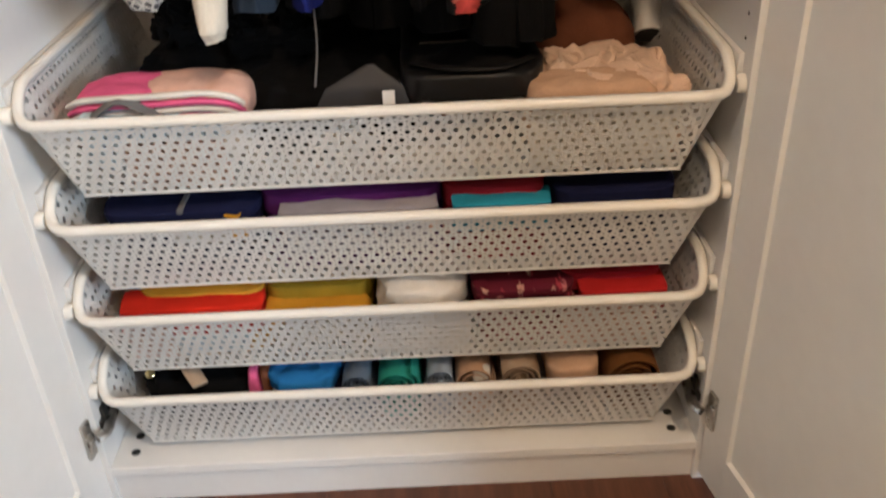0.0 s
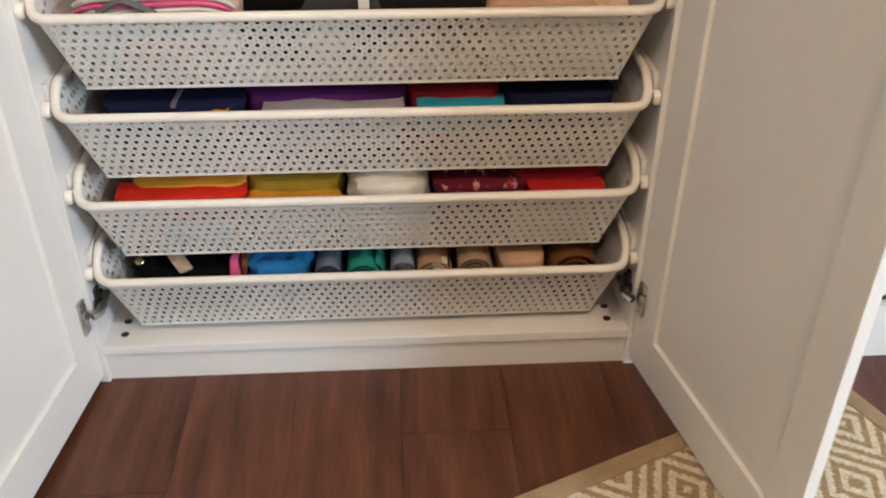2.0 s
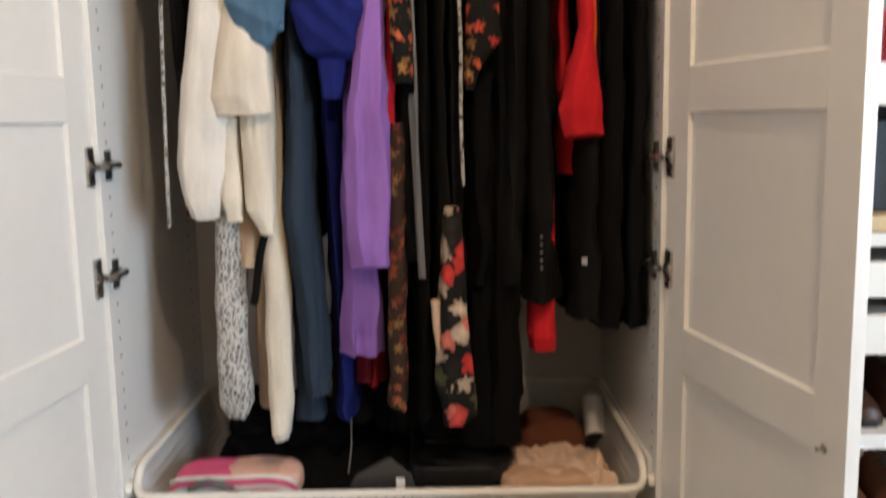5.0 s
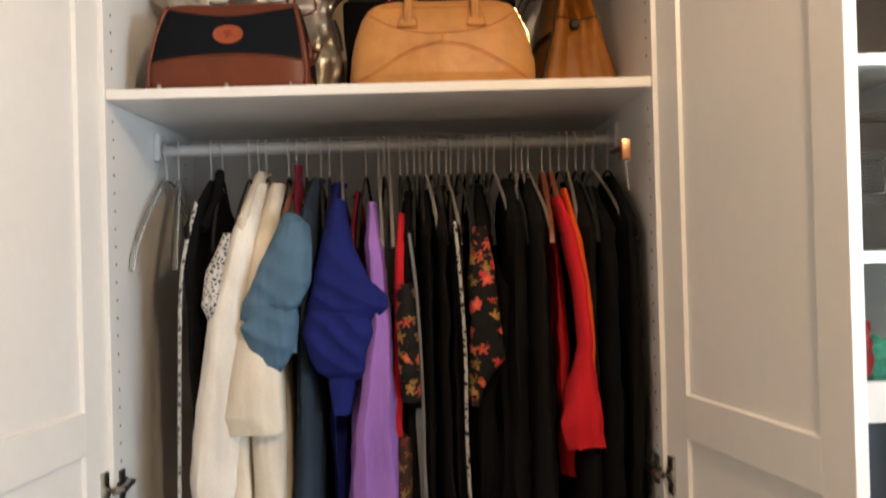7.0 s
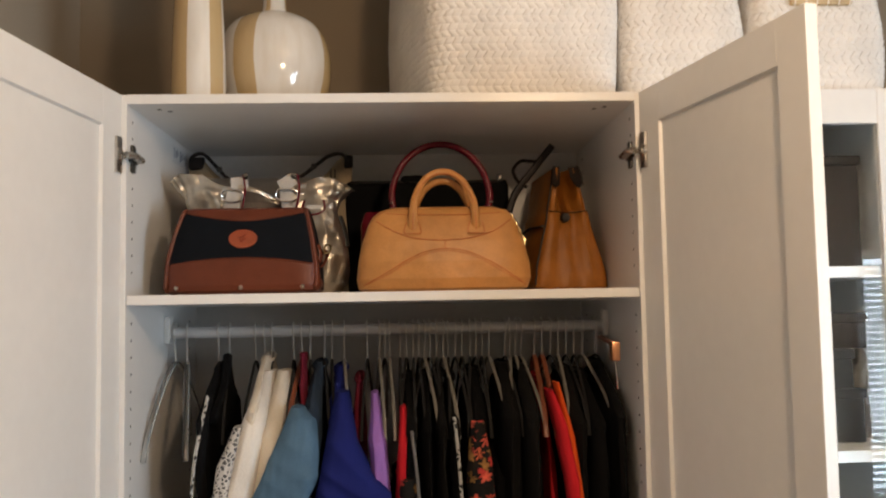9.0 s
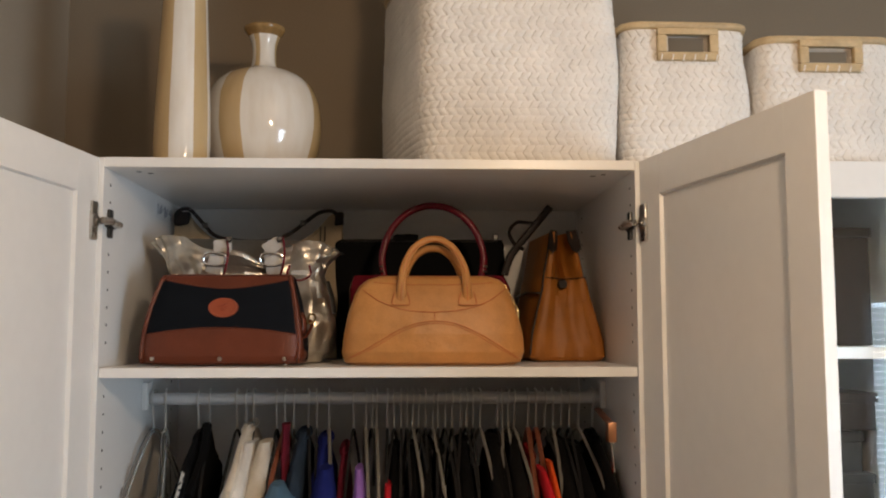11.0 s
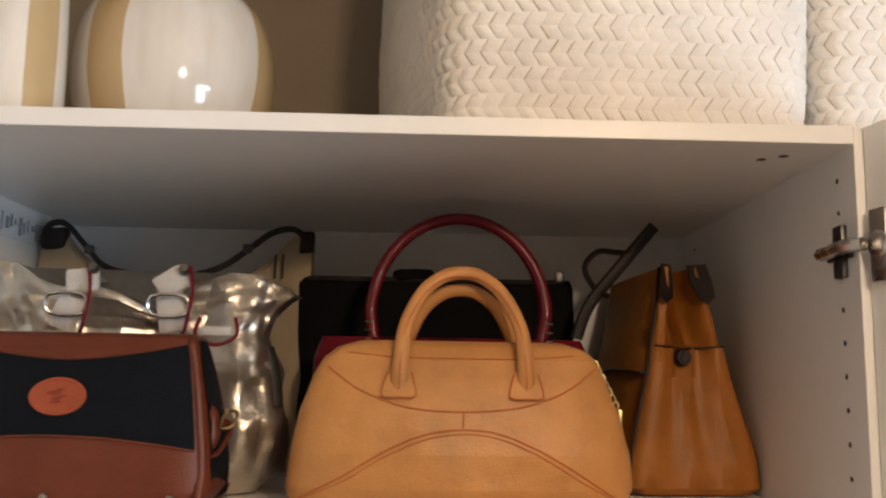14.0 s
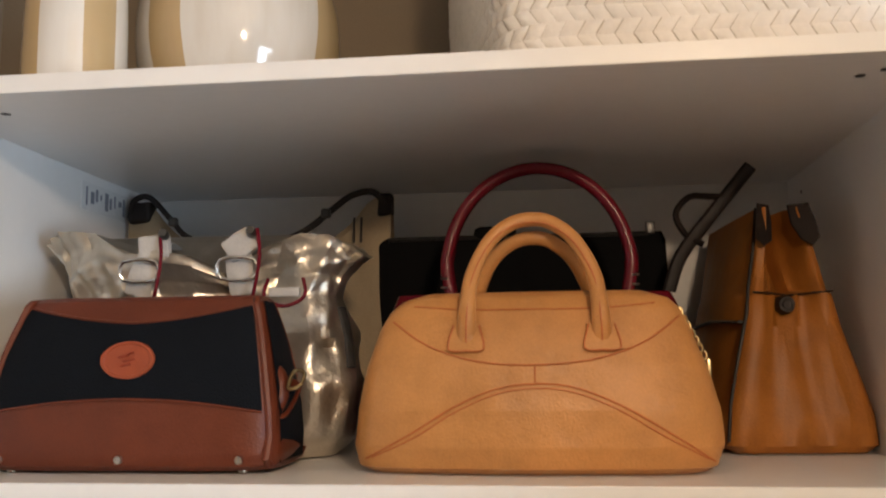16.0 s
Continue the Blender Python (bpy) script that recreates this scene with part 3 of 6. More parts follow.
def basket(z):
    """Outer rim, four tapering punched walls and a flat floor, pulled flush with the wardrobe's front."""
    ob = thing("mesh_drawer_basket", (0, 0.27, z - RISE), "white perforated metal pull-out basket with a rounded rim, full of clothes", "basket", "pull-out baskets")
    TX, Y0, Y1, NX, NY = 0.462, 0.002, 0.548, 0.440, 0.020
    BX, V0, V1 = 0.417, 0.042, 0.512
    zt, zb = z - 0.004, z - RISE
    walls = (("front_wall", lambda u, v: Vector(((2 * u - 1) * (NX + (BX - NX) * v), Y0 + (V0 - Y0) * v, zt + (zb - zt) * v)), 54),
             ("back_wall", lambda u, v: Vector(((2 * u - 1) * (NX + (BX - NX) * v), Y1 + (V1 - Y1) * v, zt + rim_lift(Y1) * (1 - v) + (zb - zt) * v)), 54),
             ("side_wall", lambda u, v: Vector((-(TX + (BX - TX) * v), NY + (V0 - NY) * v + u * ((Y1 + Y0 - 2 * NY) * (1 - v) + (V1 - V0) * v), zt + rim_lift(NY + u * (Y1 + Y0 - 2 * NY)) * (1 - v) + (zb - zt) * v)), 32),
             ("side_wall", lambda u, v: Vector((TX + (BX - TX) * v, NY + (V0 - NY) * v + u * ((Y1 + Y0 - 2 * NY) * (1 - v) + (V1 - V0) * v), zt + rim_lift(NY + u * (Y1 + Y0 - 2 * NY)) * (1 - v) + (zb - zt) * v)), 32))
    for name, f, cols in walls:
        b = bmesh.new()
        perforated(b, f, cols, 9)
        bmesh.ops.remove_doubles(b, verts=b.verts, dist=0.0002)
        part(name, b, MESH_WHITE, ob, smooth=False)
    b = boxed(-BX, BX, V0, V1, zb - 0.001, zb + 0.001)
    part("basket_floor", b, MESH_WHITE, ob, smooth=False)
    b = bmesh.new()
    for pts in (((-BX, V0, zb), (BX, V0, zb), (BX, V1, zb), (-BX, V1, zb)),):
        tube(b, pts, 0.0022, 6, closed=True)
    for sx in (-1, 1):
        for yt, yb in ((Y0, V0), (Y1, V1)):
            ys = NY if yt < 0.2 else Y0 + Y1 - NY
            mid = ((NX + TX) / 2 + 0.004, (yt * 0.65 + ys * 0.35))
            za, zm, zs = (zt + rim_lift(q) for q in (yt, mid[1], ys))
            rings(b, [[(sx * NX, yt, za), (sx * mid[0], mid[1], zm), (sx * TX, ys, zs)], [(sx * (NX * 0.5 + BX * 0.5), (yt + yb) / 2, (za + zb) / 2), (sx * (mid[0] * 0.5 + BX * 0.5), (mid[1] + yb) / 2, (zm + zb) / 2), (sx * (TX * 0.5 + BX * 0.5), (ys + yb) / 2, (zs + zb) / 2)], [(sx * (BX - 0.0005), yb, zb), (sx * BX, yb, zb), (sx * (BX + 0.0005), yb + 0.0005, zb)]], closed=False, cap=False)
    part("fold_edge", b, MESH_WHITE, ob)
    r, path = 0.036, []
    for cx, cy, a0 in ((0.4652 - r, -0.004 + r, -90), (0.4652 - r, 0.552 - r, 0), (-0.4652 + r, 0.552 - r, 90), (-0.4652 + r, -0.004 + r, 180)):
        for k in range(7):
            a = radians(a0 + k * 15)
            path.append((cx + r * math.cos(a), cy + r * math.sin(a), z + 0.001 + rim_lift(cy + r * math.sin(a))))
        if a0 == -90:
            path += [(0.4652, q, z + 0.001 + rim_lift(q)) for q in (0.042, 0.052, 0.064)]
        if a0 == 90:
            path += [(-0.4652, q, z + 0.001 + rim_lift(q)) for q in (0.064, 0.052, 0.042)]
    b = bmesh.new()
    tube(b, path, 0.0078, 10, closed=True)
    part("rim", b, RIM_WHITE, ob, "thick rounded white rim")
    for s in (-1, 1):
        rail = thing("basket_rail", (s * 0.476, 0.28, z), "white pull-out rail with a front roller on the wardrobe side", "rail", "basket rails")
        x0, x1 = sorted((s * WI, s * 0.4735))
        part("track", boxed(x0, x1, 0.03, 0.555, z + 0.014, z + 0.044, bevel=0.002), RAIL_WHITE, rail)
        part("lower_lip", boxed(*sorted((s * 0.4735, s * 0.4695)), 0.03, 0.555, z + 0.014, z + 0.018), RAIL_WHITE, rail, smooth=False)
        b = bmesh.new()
        disc(b, (s * 0.4815, 0.018, z + 0.008), (-s, 0, 0), 0.0125, 0.011, 16)
        part("roller", b, RIM_WHITE, rail)
    return ob


for z in RIM_Z:
    basket(z)


# ---------- clothes in the baskets ----------
F = {}
for key, c in dict(black=(0.0045, 0.0045, 0.005), navy=(0.012, 0.015, 0.052), purple_deep=(0.11, 0.02, 0.13), grey=(0.38, 0.36, 0.40), crimson=(0.33, 0.02, 0.035), cyan=(0.025, 0.32, 0.46),
                   red=(0.55, 0.025, 0.025), scarlet=(0.66, 0.028, 0.014), amber=(0.72, 0.36, 0.04), olive=(0.40, 0.27, 0.03), white=(0.78, 0.74, 0.68), cream=(0.76, 0.69, 0.58),
                   beige=(0.52, 0.38, 0.27), peach=(0.62, 0.40, 0.27), teal=(0.03, 0.38, 0.31), slate=(0.15, 0.20, 0.27), sky=(0.34, 0.42, 0.52), blue=(0.02, 0.19, 0.48), brown=(0.22, 0.09, 0.03),
                   felt=(0.17, 0.060, 0.032), pink=(0.80, 0.13, 0.28), blush=(0.78, 0.48, 0.38), skin=(0.74, 0.53, 0.40), charcoal=(0.0075, 0.007, 0.007), denim=(0.085, 0.165, 0.255), denim_dark=(0.030, 0.046, 0.072),
                   royal=(0.013, 0.020, 0.145), lilac=(0.32, 0.16, 0.52), violet=(0.24, 0.12, 0.40), wine=(0.16, 0.015, 0.03), flame=(0.75, 0.10, 0.02), vermilion=(0.60, 0.02, 0.03), ash=(0.17, 0.165, 0.165), icy=(0.55, 0.72, 0.80)).items():
    F[key] = cloth(key + "_cloth", c)
PAISLEY = printed("maroon_patterned_cloth", (0.13, 0.010, 0.025), [(0.55, 0.20, 0.22), (0.40, 0.05, 0.08), (0.6, 0.35, 0.3)], 60.0, 0.30)
FLORAL = printed("black_floral_cloth", (0.007, 0.007, 0.007), [(0.65, 0.06, 0.06), (0.70, 0.22, 0.18), (0.55, 0.50, 0.38), (0.02, 0.02, 0.02), (0.70, 0.10, 0.09), (0.10, 0.12, 0.06), (0.62, 0.56, 0.46)], 27.0, 0.62, 0.11)
EMBROIDERY = printed("black_embroidered_cloth", (0.006, 0.0055, 0.0055), [(0.62, 0.09, 0.05), (0.60, 0.14, 0.06), (0.45, 0.25, 0.08), (0.55, 0.06, 0.05), (0.30, 0.17, 0.05), (0.006, 0.0055, 0.0055), (0.66, 0.12, 0.08), (0.006, 0.0055, 0.0055), (0.006, 0.0055, 0.0055)], 46.0, 0.56, 0.24)
PLAID = printed("brown_patterned_cloth", (0.035, 0.018, 0.012), [(0.30, 0.09, 0.04), (0.22, 0.13, 0.05), (0.14, 0.03, 0.02)], 48.0, 0.42)
LACE = lace("silver_grey_lace", (0.52, 0.505, 0.48), (0.07, 0.07, 0.075), 125.0)
SPECKLE = lace("white_flecked_trim", (0.42, 0.41, 0.39), (0.012, 0.012, 0.012), 90.0)
PATENT = plain("black_patent_leather", (0.006, 0.006, 0.007), 0.42, var=0.1, bump=0.05)
PAPER = plain("dark_grey_card", (0.018, 0.017, 0.019), 0.6, var=0.1)


def lump(kind, label, mat, *a, group="folded clothes", category="clothes", **k):
    return solo(kind, bundle(bmesh.new(), *a, **k), mat, label, category, group)


def cloth_roll(label, mat, x, r, y0, y1, z, turns=3.2, seed=0.0):
    """A garment rolled up, its spiral end towards the basket's front."""
    b = bmesh.new()
    n, loops = int(turns * 18), []
    for i in range(n + 1):
        a = 2 * math.pi * i / 18 + seed
        rr = r * (0.16 + 0.84 * i / n) + 0.0015 * wobble((i * 0.21, seed, 0), 1.0, seed)
        t = r * 0.10
        px, pz = x + rr * math.cos(a), z + rr * math.sin(a)
        qx, qz = x + (rr - t) * math.cos(a), z + (rr - t) * math.sin(a)
        e = 0.006 * wobble((i * 0.13, 0, seed), 1.0, seed) + 0.010 * (1 - i / n)
        loops.append([(px, y0 + e, pz), (px, y1, pz), (qx, y1, qz), (qx, y0 + e + 0.002, qz)])
    rings(b, loops)
    return solo("rolled_garment", b, mat, label, "clothes", "rolled clothes")


def folded_stack(label, mat, x0, x1, y0, y1, z0, z1, layers=3, seed=0.0, group="folded clothes"):
    """A folded garment: a few rounded layers that turn over at the front."""
    ob = thing("folded_garment", ((x0 + x1) / 2, (y0 + y1) / 2, z0), label, "clothes", group)
    h = (z1 - z0) / layers
    for i in range(layers):
        b = bmesh.new()
        s = 0.006 * wobble((i * 1.7, seed, 0), 1.0, seed)
        bundle(b, x0 + s, x1 - 0.5 * s, y0 + abs(s), y1, z0 + i * h + 0.001, z0 + (i + 1) * h + 0.002, seed + i, amp=0.005, power=0.25, freq=13, nu=56, nv=12)
        part("fold", b, mat, ob)
    return ob


Z1B, Z2B, Z3B, Z4B = [z - RISE + 0.002 for z in RIM_Z]
R1, R2, R3, R4 = RIM_Z
# top basket
heap = thing("black_garment_heap", (-0.08, 0.29, Z1B), "heap of black clothes in the top basket", "clothes")
for i, (x0, x1, y0, y1, top) in enumerate(((-0.39, -0.12, 0.16, 0.50, 0.010), (-0.20, 0.06, 0.10, 0.40, 0.004), (-0.02, 0.22, 0.26, 0.52, 0.020), (-0.16, 0.05, 0.34, 0.52, 0.030))):
    part("fold", bundle(bmesh.new(), x0, x1, y0, y1, Z1B, R1 + top, 3.0 + i, 0.020, 0.45, 10), F["black"], heap)
fluffy = thing("black_fluffy_garment", (-0.23, 0.37, R1), "fluffy black garment heaped at the back of the basket", "clothes")
part("fold", bundle(bmesh.new(), -0.37, -0.20, 0.26, 0.50, R1 - 0.01, R1 + 0.066, 8.0, 0.030, 0.6, 26), F["black"], fluffy)
part("fold", bundle(bmesh.new(), -0.25, -0.08, 0.22, 0.46, R1 - 0.01, R1 + 0.052, 9.0, 0.026, 0.6, 24), F["black"], fluffy)
bag = thing("black_leather_bag", (0.13, 0.26, R1 - 0.03), "black leather bag lying among black clothes", "bag")
part("bag_body", bundle(bmesh.new(), 0.03, 0.235, 0.07, 0.40, R1 - 0.03, R1 + 0.022, 5.0, 0.008, 0.3), PATENT, bag)
b = bmesh.new()
tube(b, smooth_path([(0.05, 0.12, R1 + 0.020), (0.10, 0.075, R1 + 0.026), (0.17, 0.075, R1 + 0.024), (0.22, 0.13, R1 + 0.018)]), 0.007, 8, flat=0.4)
part("bag_strap", b, PATENT, bag)
b = bmesh.new()
tube(b, [(0.06, 0.20, R1 + 0.021), (0.20, 0.20, R1 + 0.021)], 0.0025, 6)
part("bag_zip", b, DARK_STEEL, bag)
b = bmesh.new()
tube(b, smooth_path([(-0.085, 0.17, R1 + 0.10), (-0.080, 0.12, R1 + 0.05), (-0.082, 0.07, R1 + 0.01)]), 0.0015, 6)
solo("grey_drawstring", b, F["ash"], "thin grey drawstring hanging over black clothes", "cord")
lump("brown_felt_hat", "brown felt hat crown lying in the basket", F["felt"], 0.245, 0.415, 0.26, 0.44, Z1B, R1 + 0.030, seed=6, amp=0.006, power=0.8)
shoe = thing("folded_towel_roll", (-0.28, 0.10, R1 - 0.03), "pink, white and blush striped soft bundle", "textile")
part("outer_fold", bundle(bmesh.new(), -0.415, -0.182, 0.045, 0.165, Z1B + 0.01, R1 + 0.004, 2.0, 0.006, 0.62), F["white"], shoe)
part("pink_fold", bundle(bmesh.new(), -0.418, -0.285, 0.050, 0.17, R1 - 0.035, R1 + 0.020, 4.0, 0.005, 0.75), F["pink"], shoe, "bright pink fold")
part("pink_fold", bundle(bmesh.new(), -0.305, -0.195, 0.040, 0.12, R1 - 0.04, R1 + 0.007, 4.5, 0.003, 0.8), F["pink"], shoe, "bright pink fold")
part("white_fold", bundle(bmesh.new(), -0.345, -0.195, 0.065, 0.175, R1 - 0.03, R1 + 0.019, 9.0, 0.004, 0.75), F["blush"], shoe)
part("blush_fold", bundle(bmesh.new(), -0.250, -0.174, 0.052, 0.17, R1 - 0.05, R1 + 0.017, 6.0, 0.004, 0.85), F["blush"], shoe, "blush pink fold")
for kind, za, zb in (("white", 0.015, 0.017), ("pink", 0.004, 0.006), ("white", -0.006, -0.004)):
    b = bmesh.new()
    tube(b, smooth_path([(-0.415, 0.066, R1 + za - 0.016), (-0.385, 0.048, R1 + za - 0.002), (-0.30, 0.042, R1 + zb), (-0.23, 0.044, R1 + zb + 0.001), (-0.196, 0.052, R1 + zb - 0.008), (-0.182, 0.066, R1 + zb - 0.024)], 5), 0.0065, 8, flat=0.7)
    part(kind + "_stripe", b, F[kind], shoe, kind + " stripe")
part("icy_edge", bundle(bmesh.new(), -0.41, -0.25, 0.036, 0.075, Z1B + 0.03, R1 + 0.004, 7.0, 0.004, 0.5), F["icy"], shoe, "pale blue edge")
b = bmesh.new()
tube(b, smooth_path([(-0.375, 0.034, R1 - 0.004), (-0.341, 0.040, R1 + 0.014), (-0.31, 0.036, R1 + 0.006), (-0.284, 0.032, R1 - 0.010)]), 0.013, 8, flat=0.3)
part("grey_strap", b, F["ash"], shoe, "grey strap")
blouse = thing("beige_blouse", (0.30, 0.14, Z1B), "crumpled beige blouse with gathered ruffles", "clothes")
part("bodice", bundle(bmesh.new(), 0.212, 0.425, 0.045, 0.24, Z1B, R1 + 0.007, 11.0, 0.016, 0.40, 22, 80, 50), F["skin"], blouse)
for i in range(9):
    x, y = 0.240 + 0.019 * i, 0.07 + 0.07 * random.random()
    b = bmesh.new()
    pts = [(x + 0.016 * math.sin(k * 1.3 + i), y + 0.014 * k, R1 - 0.004 + 0.007 * math.sin(k * 1.9 + i * 2.1)) for k in range(7)]
    tube(b, smooth_path(pts, 4), lambda q: 0.003 + 0.006 * math.sin(math.pi * q), 8, flat=0.7)
    part("ruffle", b, F["skin"], blouse)
lump("beige_waistband", "beige cloth folded under a blouse", F["peach"], 0.20, 0.385, 0.04, 0.12, Z1B + 0.02, R1 + 0.008, seed=15, amp=0.006, power=0.4)
tube_ob = thing("cardboard_tube", (0.375, 0.42, R1), "white cardboard tube, the shade in its open end painted dark", "tube")
b = bmesh.new()
tube(b, [(0.432, 0.343, R1 - 0.030), (0.436, 0.410, R1 + 0.034)], 0.0245, 20)
part("tube_wall", b, EDGE, tube_ob)
# Dark disc on the capped end stands for the shade inside the tube.
b = bmesh.new()
disc(b, (0.43195, 0.3423, R1 - 0.0307), (-0.04, -0.72, -0.69), 0.0215, 0.001, 18)
part("tube_end", b, HOLE_SHADE, tube_ob)
solo("grey_card", drape(bmesh.new(), [(R1 + 0.036, -0.006, 0.006, 0.075, 0.003), (R1 + 0.01, -0.015, 0.052, 0.06, 0.003), (R1 - 0.03, -0.02, 0.07, 0.05, 0.003)], 2, 0.001, 2.0, 8, 16), PAPER, "dark grey card with a pointed corner in the basket", "card")
solo("price_tag", boxed(0.010, 0.026, 0.030, 0.034, R1 - 0.008, R1 + 0.014), EDGE, "small white paper tag hanging in the basket", "tag")
lump("folded_layer", "pale beige cloth pressed against the top basket's front", F["cream"], 0.21, 0.40, 0.050, 0.10, Z1B, R1 - 0.02, seed=3.3, amp=0.003, power=0.3, nu=28, nv=12)
def pressed(label, mat, k, x0, x1, f0, f1, diamond=False):
    """Cloth or card lying flat against the inside of a basket's sloping front."""
    z = RIM_Z[k] - 0.004
    b, n = bmesh.new(), 14
    rows = []
    for j in range(n + 1):
        f = f0 + (f1 - f0) * j / n
        w = (1 - abs(2 * j / n - 1)) if diamond else 1.0
        cx, hw = (x0 + x1) / 2, max((x1 - x0) / 2 * w, 0.0005)
        rows.append([(cx + hw * u, 0.002 + 0.040 * f + 0.0050 + 0.0016 * wobble((cx + hw * u, f, k), 30, k), z - (RISE - 0.004) * f) for u in [i / 10 - 1 for i in range(21)]])
    back = [[(x, y + 0.003, zz) for x, y, zz in reversed(r)] for r in rows]
    rings(b, [r + q for r, q in zip(rows, back)])
    return solo("pressed_card" if diamond else "pressed_cloth", b, mat, label, "card" if diamond else "clothes")


pressed("pale square card standing on its corner behind the mesh", EDGE, 0, -0.088, 0.002, 0.06, 0.72, True)
pressed("pink striped cloth pressed against the mesh front", F["blush"], 0, -0.345, -0.205, 0.30, 0.96)
pressed("pale cloth pressed against the mesh front", F["icy"], 0, -0.37, -0.20, 0.03, 0.26)
pressed("beige cloth pressed against the mesh front", F["cream"], 0, 0.205, 0.40, 0.03, 0.96)
pressed("yellowish cloth corner pressed against the mesh", F["cream"], 1, -0.30, -0.22, 0.03, 0.30)
pressed("pale grey cloth pressed against the mesh front", F["grey"], 1, -0.14, 0.06, 0.03, 0.55)
pressed("pale cream cloth pressed against the mesh front", F["cream"], 2, -0.155, -0.035, 0.03, 0.55)
pressed("white cloth pressed against the mesh front", F["white"], 2, -0.033, 0.115, 0.03, 0.90)
pressed("small white label pressed against the mesh", EDGE, 2, -0.125, -0.070, 0.70, 0.93)
pressed("rosy cloth pressed against the mesh front", F["blush"], 2, 0.255, 0.395, 0.20, 0.95)
pressed("rosy cloth corner pressed against the mesh", F["blush"], 2, -0.405, -0.335, 0.05, 0.80)
# second basket
folded_stack("folded navy blue garment with a pale stripe", F["navy"], -0.41, -0.18, 0.034, 0.40, R2 - 0.06, R2 + 0.000, 3, 1)
solo("pale_stripe", boxed(-0.295, -0.287, 0.040, 0.30, R2 - 0.004, R2 + 0.002, bevel=0.001), F["ash"], "thin grey stripe tape on navy cloth", "trim")
lump("yellow_trimmed_cloth", "small yellow printed cloth tucked at the basket's rim", F["amber"], -0.245, -0.195, 0.035, 0.07, R2 - 0.06, R2 - 0.002, seed=2, amp=0.012, freq=30)
folded_stack("deep purple garment folded flat", F["purple_deep"], -0.185, 0.085, 0.060, 0.45, Z2B, R2 + 0.008, 3, 4)
folded_stack("grey and pale pink folded garment", F["grey"], -0.155, 0.078, 0.028, 0.09, R2 - 0.05, R2 - 0.006, 4, 5)
lump("pink_edge_cloth", "salmon pink folded edge under grey cloth", F["blush"], -0.148, 0.077, 0.020, 0.06, R2 - 0.045, R2 - 0.018, seed=7, amp=0.004, power=0.35)
folded_stack("crimson garment folded in the basket", F["crimson"], 0.078, 0.24, 0.060, 0.43, Z2B, R2 + 0.009, 3, 6)
folded_stack("turquoise garment folded in the basket", F["cyan"], 0.096, 0.240, 0.026, 0.09, R2 - 0.05, R2 - 0.006, 3, 7)
folded_stack("very dark navy folded garment", F["navy"], 0.24, 0.425, 0.040, 0.42, R2 - 0.06, R2 + 0.002, 2, 8)
lump("pink_scrap", "small pink cloth scrap beside dark clothes", F["pink"], 0.375, 0.40, 0.045, 0.07, R2 - 0.03, R2 + 0.001, seed=4, amp=0.004)
for x0, x1, key in ((-0.40, -0.19, "navy"), (-0.18, 0.08, "purple_deep"), (0.09, 0.24, "crimson"), (0.25, 0.41, "navy")):
    lump("folded_layer", "lower layer of folded clothes in the second basket", F[key], x0, x1, 0.052, 0.45, Z2B, R2 - 0.052, seed=x0 * 7, amp=0.004, power=0.3, nu=28, nv=12)
# third basket
folded_stack("bright scarlet folded scarf", F["scarlet"], -0.414, -0.198, 0.022, 0.092, R3 - 0.050, R3 - 0.004, 2, 10)
folded_stack("amber yellow folded scarf", F["amber"], -0.400, -0.19, 0.056, 0.46, Z3B, R3 + 0.006, 3, 11)
folded_stack("mustard olive folded cloth", F["olive"], -0.20, -0.030, 0.060, 0.44, Z3B, R3 + 0.008, 3, 12)
lump("mustard_cloth_front", "mustard yellow cloth tucked behind the basket's front", F["amber"], -0.20, -0.035, 0.024, 0.085, R3 - 0.05, R3 - 0.014, seed=31, amp=0.006, power=0.35)
lump("white_wrapped_cloth", "bundle of white cloth in a clear bag", F["white"], -0.034, 0.120, 0.026, 0.33, R3 - 0.055, R3 + 0.024, seed=13, amp=0.010, power=0.5, freq=18)
folded_stack("maroon patterned folded scarf", PAISLEY, 0.12, 0.285, 0.030, 0.40, R3 - 0.055, R3 + 0.000, 3, 14)
folded_stack("dark red garment folded flat", F["crimson"], 0.255, 0.42, 0.060, 0.44, Z3B, R3 + 0.008, 3, 17)
folded_stack("bright red garment folded flat", F["red"], 0.285, 0.415, 0.026, 0.10, R3 - 0.05, R3 - 0.008, 3, 15)
for x0, x1, key in ((-0.40, -0.21, "icy"), (-0.20, -0.04, "cream"), (-0.03, 0.12, "white"), (0.13, 0.28, "crimson"), (0.29, 0.41, "blush")):
    lump("folded_layer", "lower layer of folded clothes in the third basket", F[key], x0, x1, 0.050, 0.45, Z3B, R3 - 0.056, seed=x0 * 7, amp=0.004, power=0.3, nu=28, nv=12)
# bottom basket
lump("heaped_black_garment", "tangle of black garments and straps in the lowest basket", F["black"], -0.43, -0.225, 0.045, 0.40, Z4B, R4 - 0.004, seed=21, amp=0.014, freq=20)
b = bmesh.new()
tube(b, smooth_path([(-0.385, 0.17, R4 + 0.012), (-0.352, 0.09, R4 + 0.010), (-0.316, 0.036, R4 - 0.003)]), 0.013, 8, flat=0.3)
solo("beige_strap", b, F["beige"], "pale beige belt lying over black clothes", "belt")
b = bmesh.new()
disc(b, (-0.405, 0.07, R4 - 0.004), (0, -0.6, 0.8), 0.008, 0.004)
solo("brass_button", b, BRASS, "round brass button on black cloth", "button")
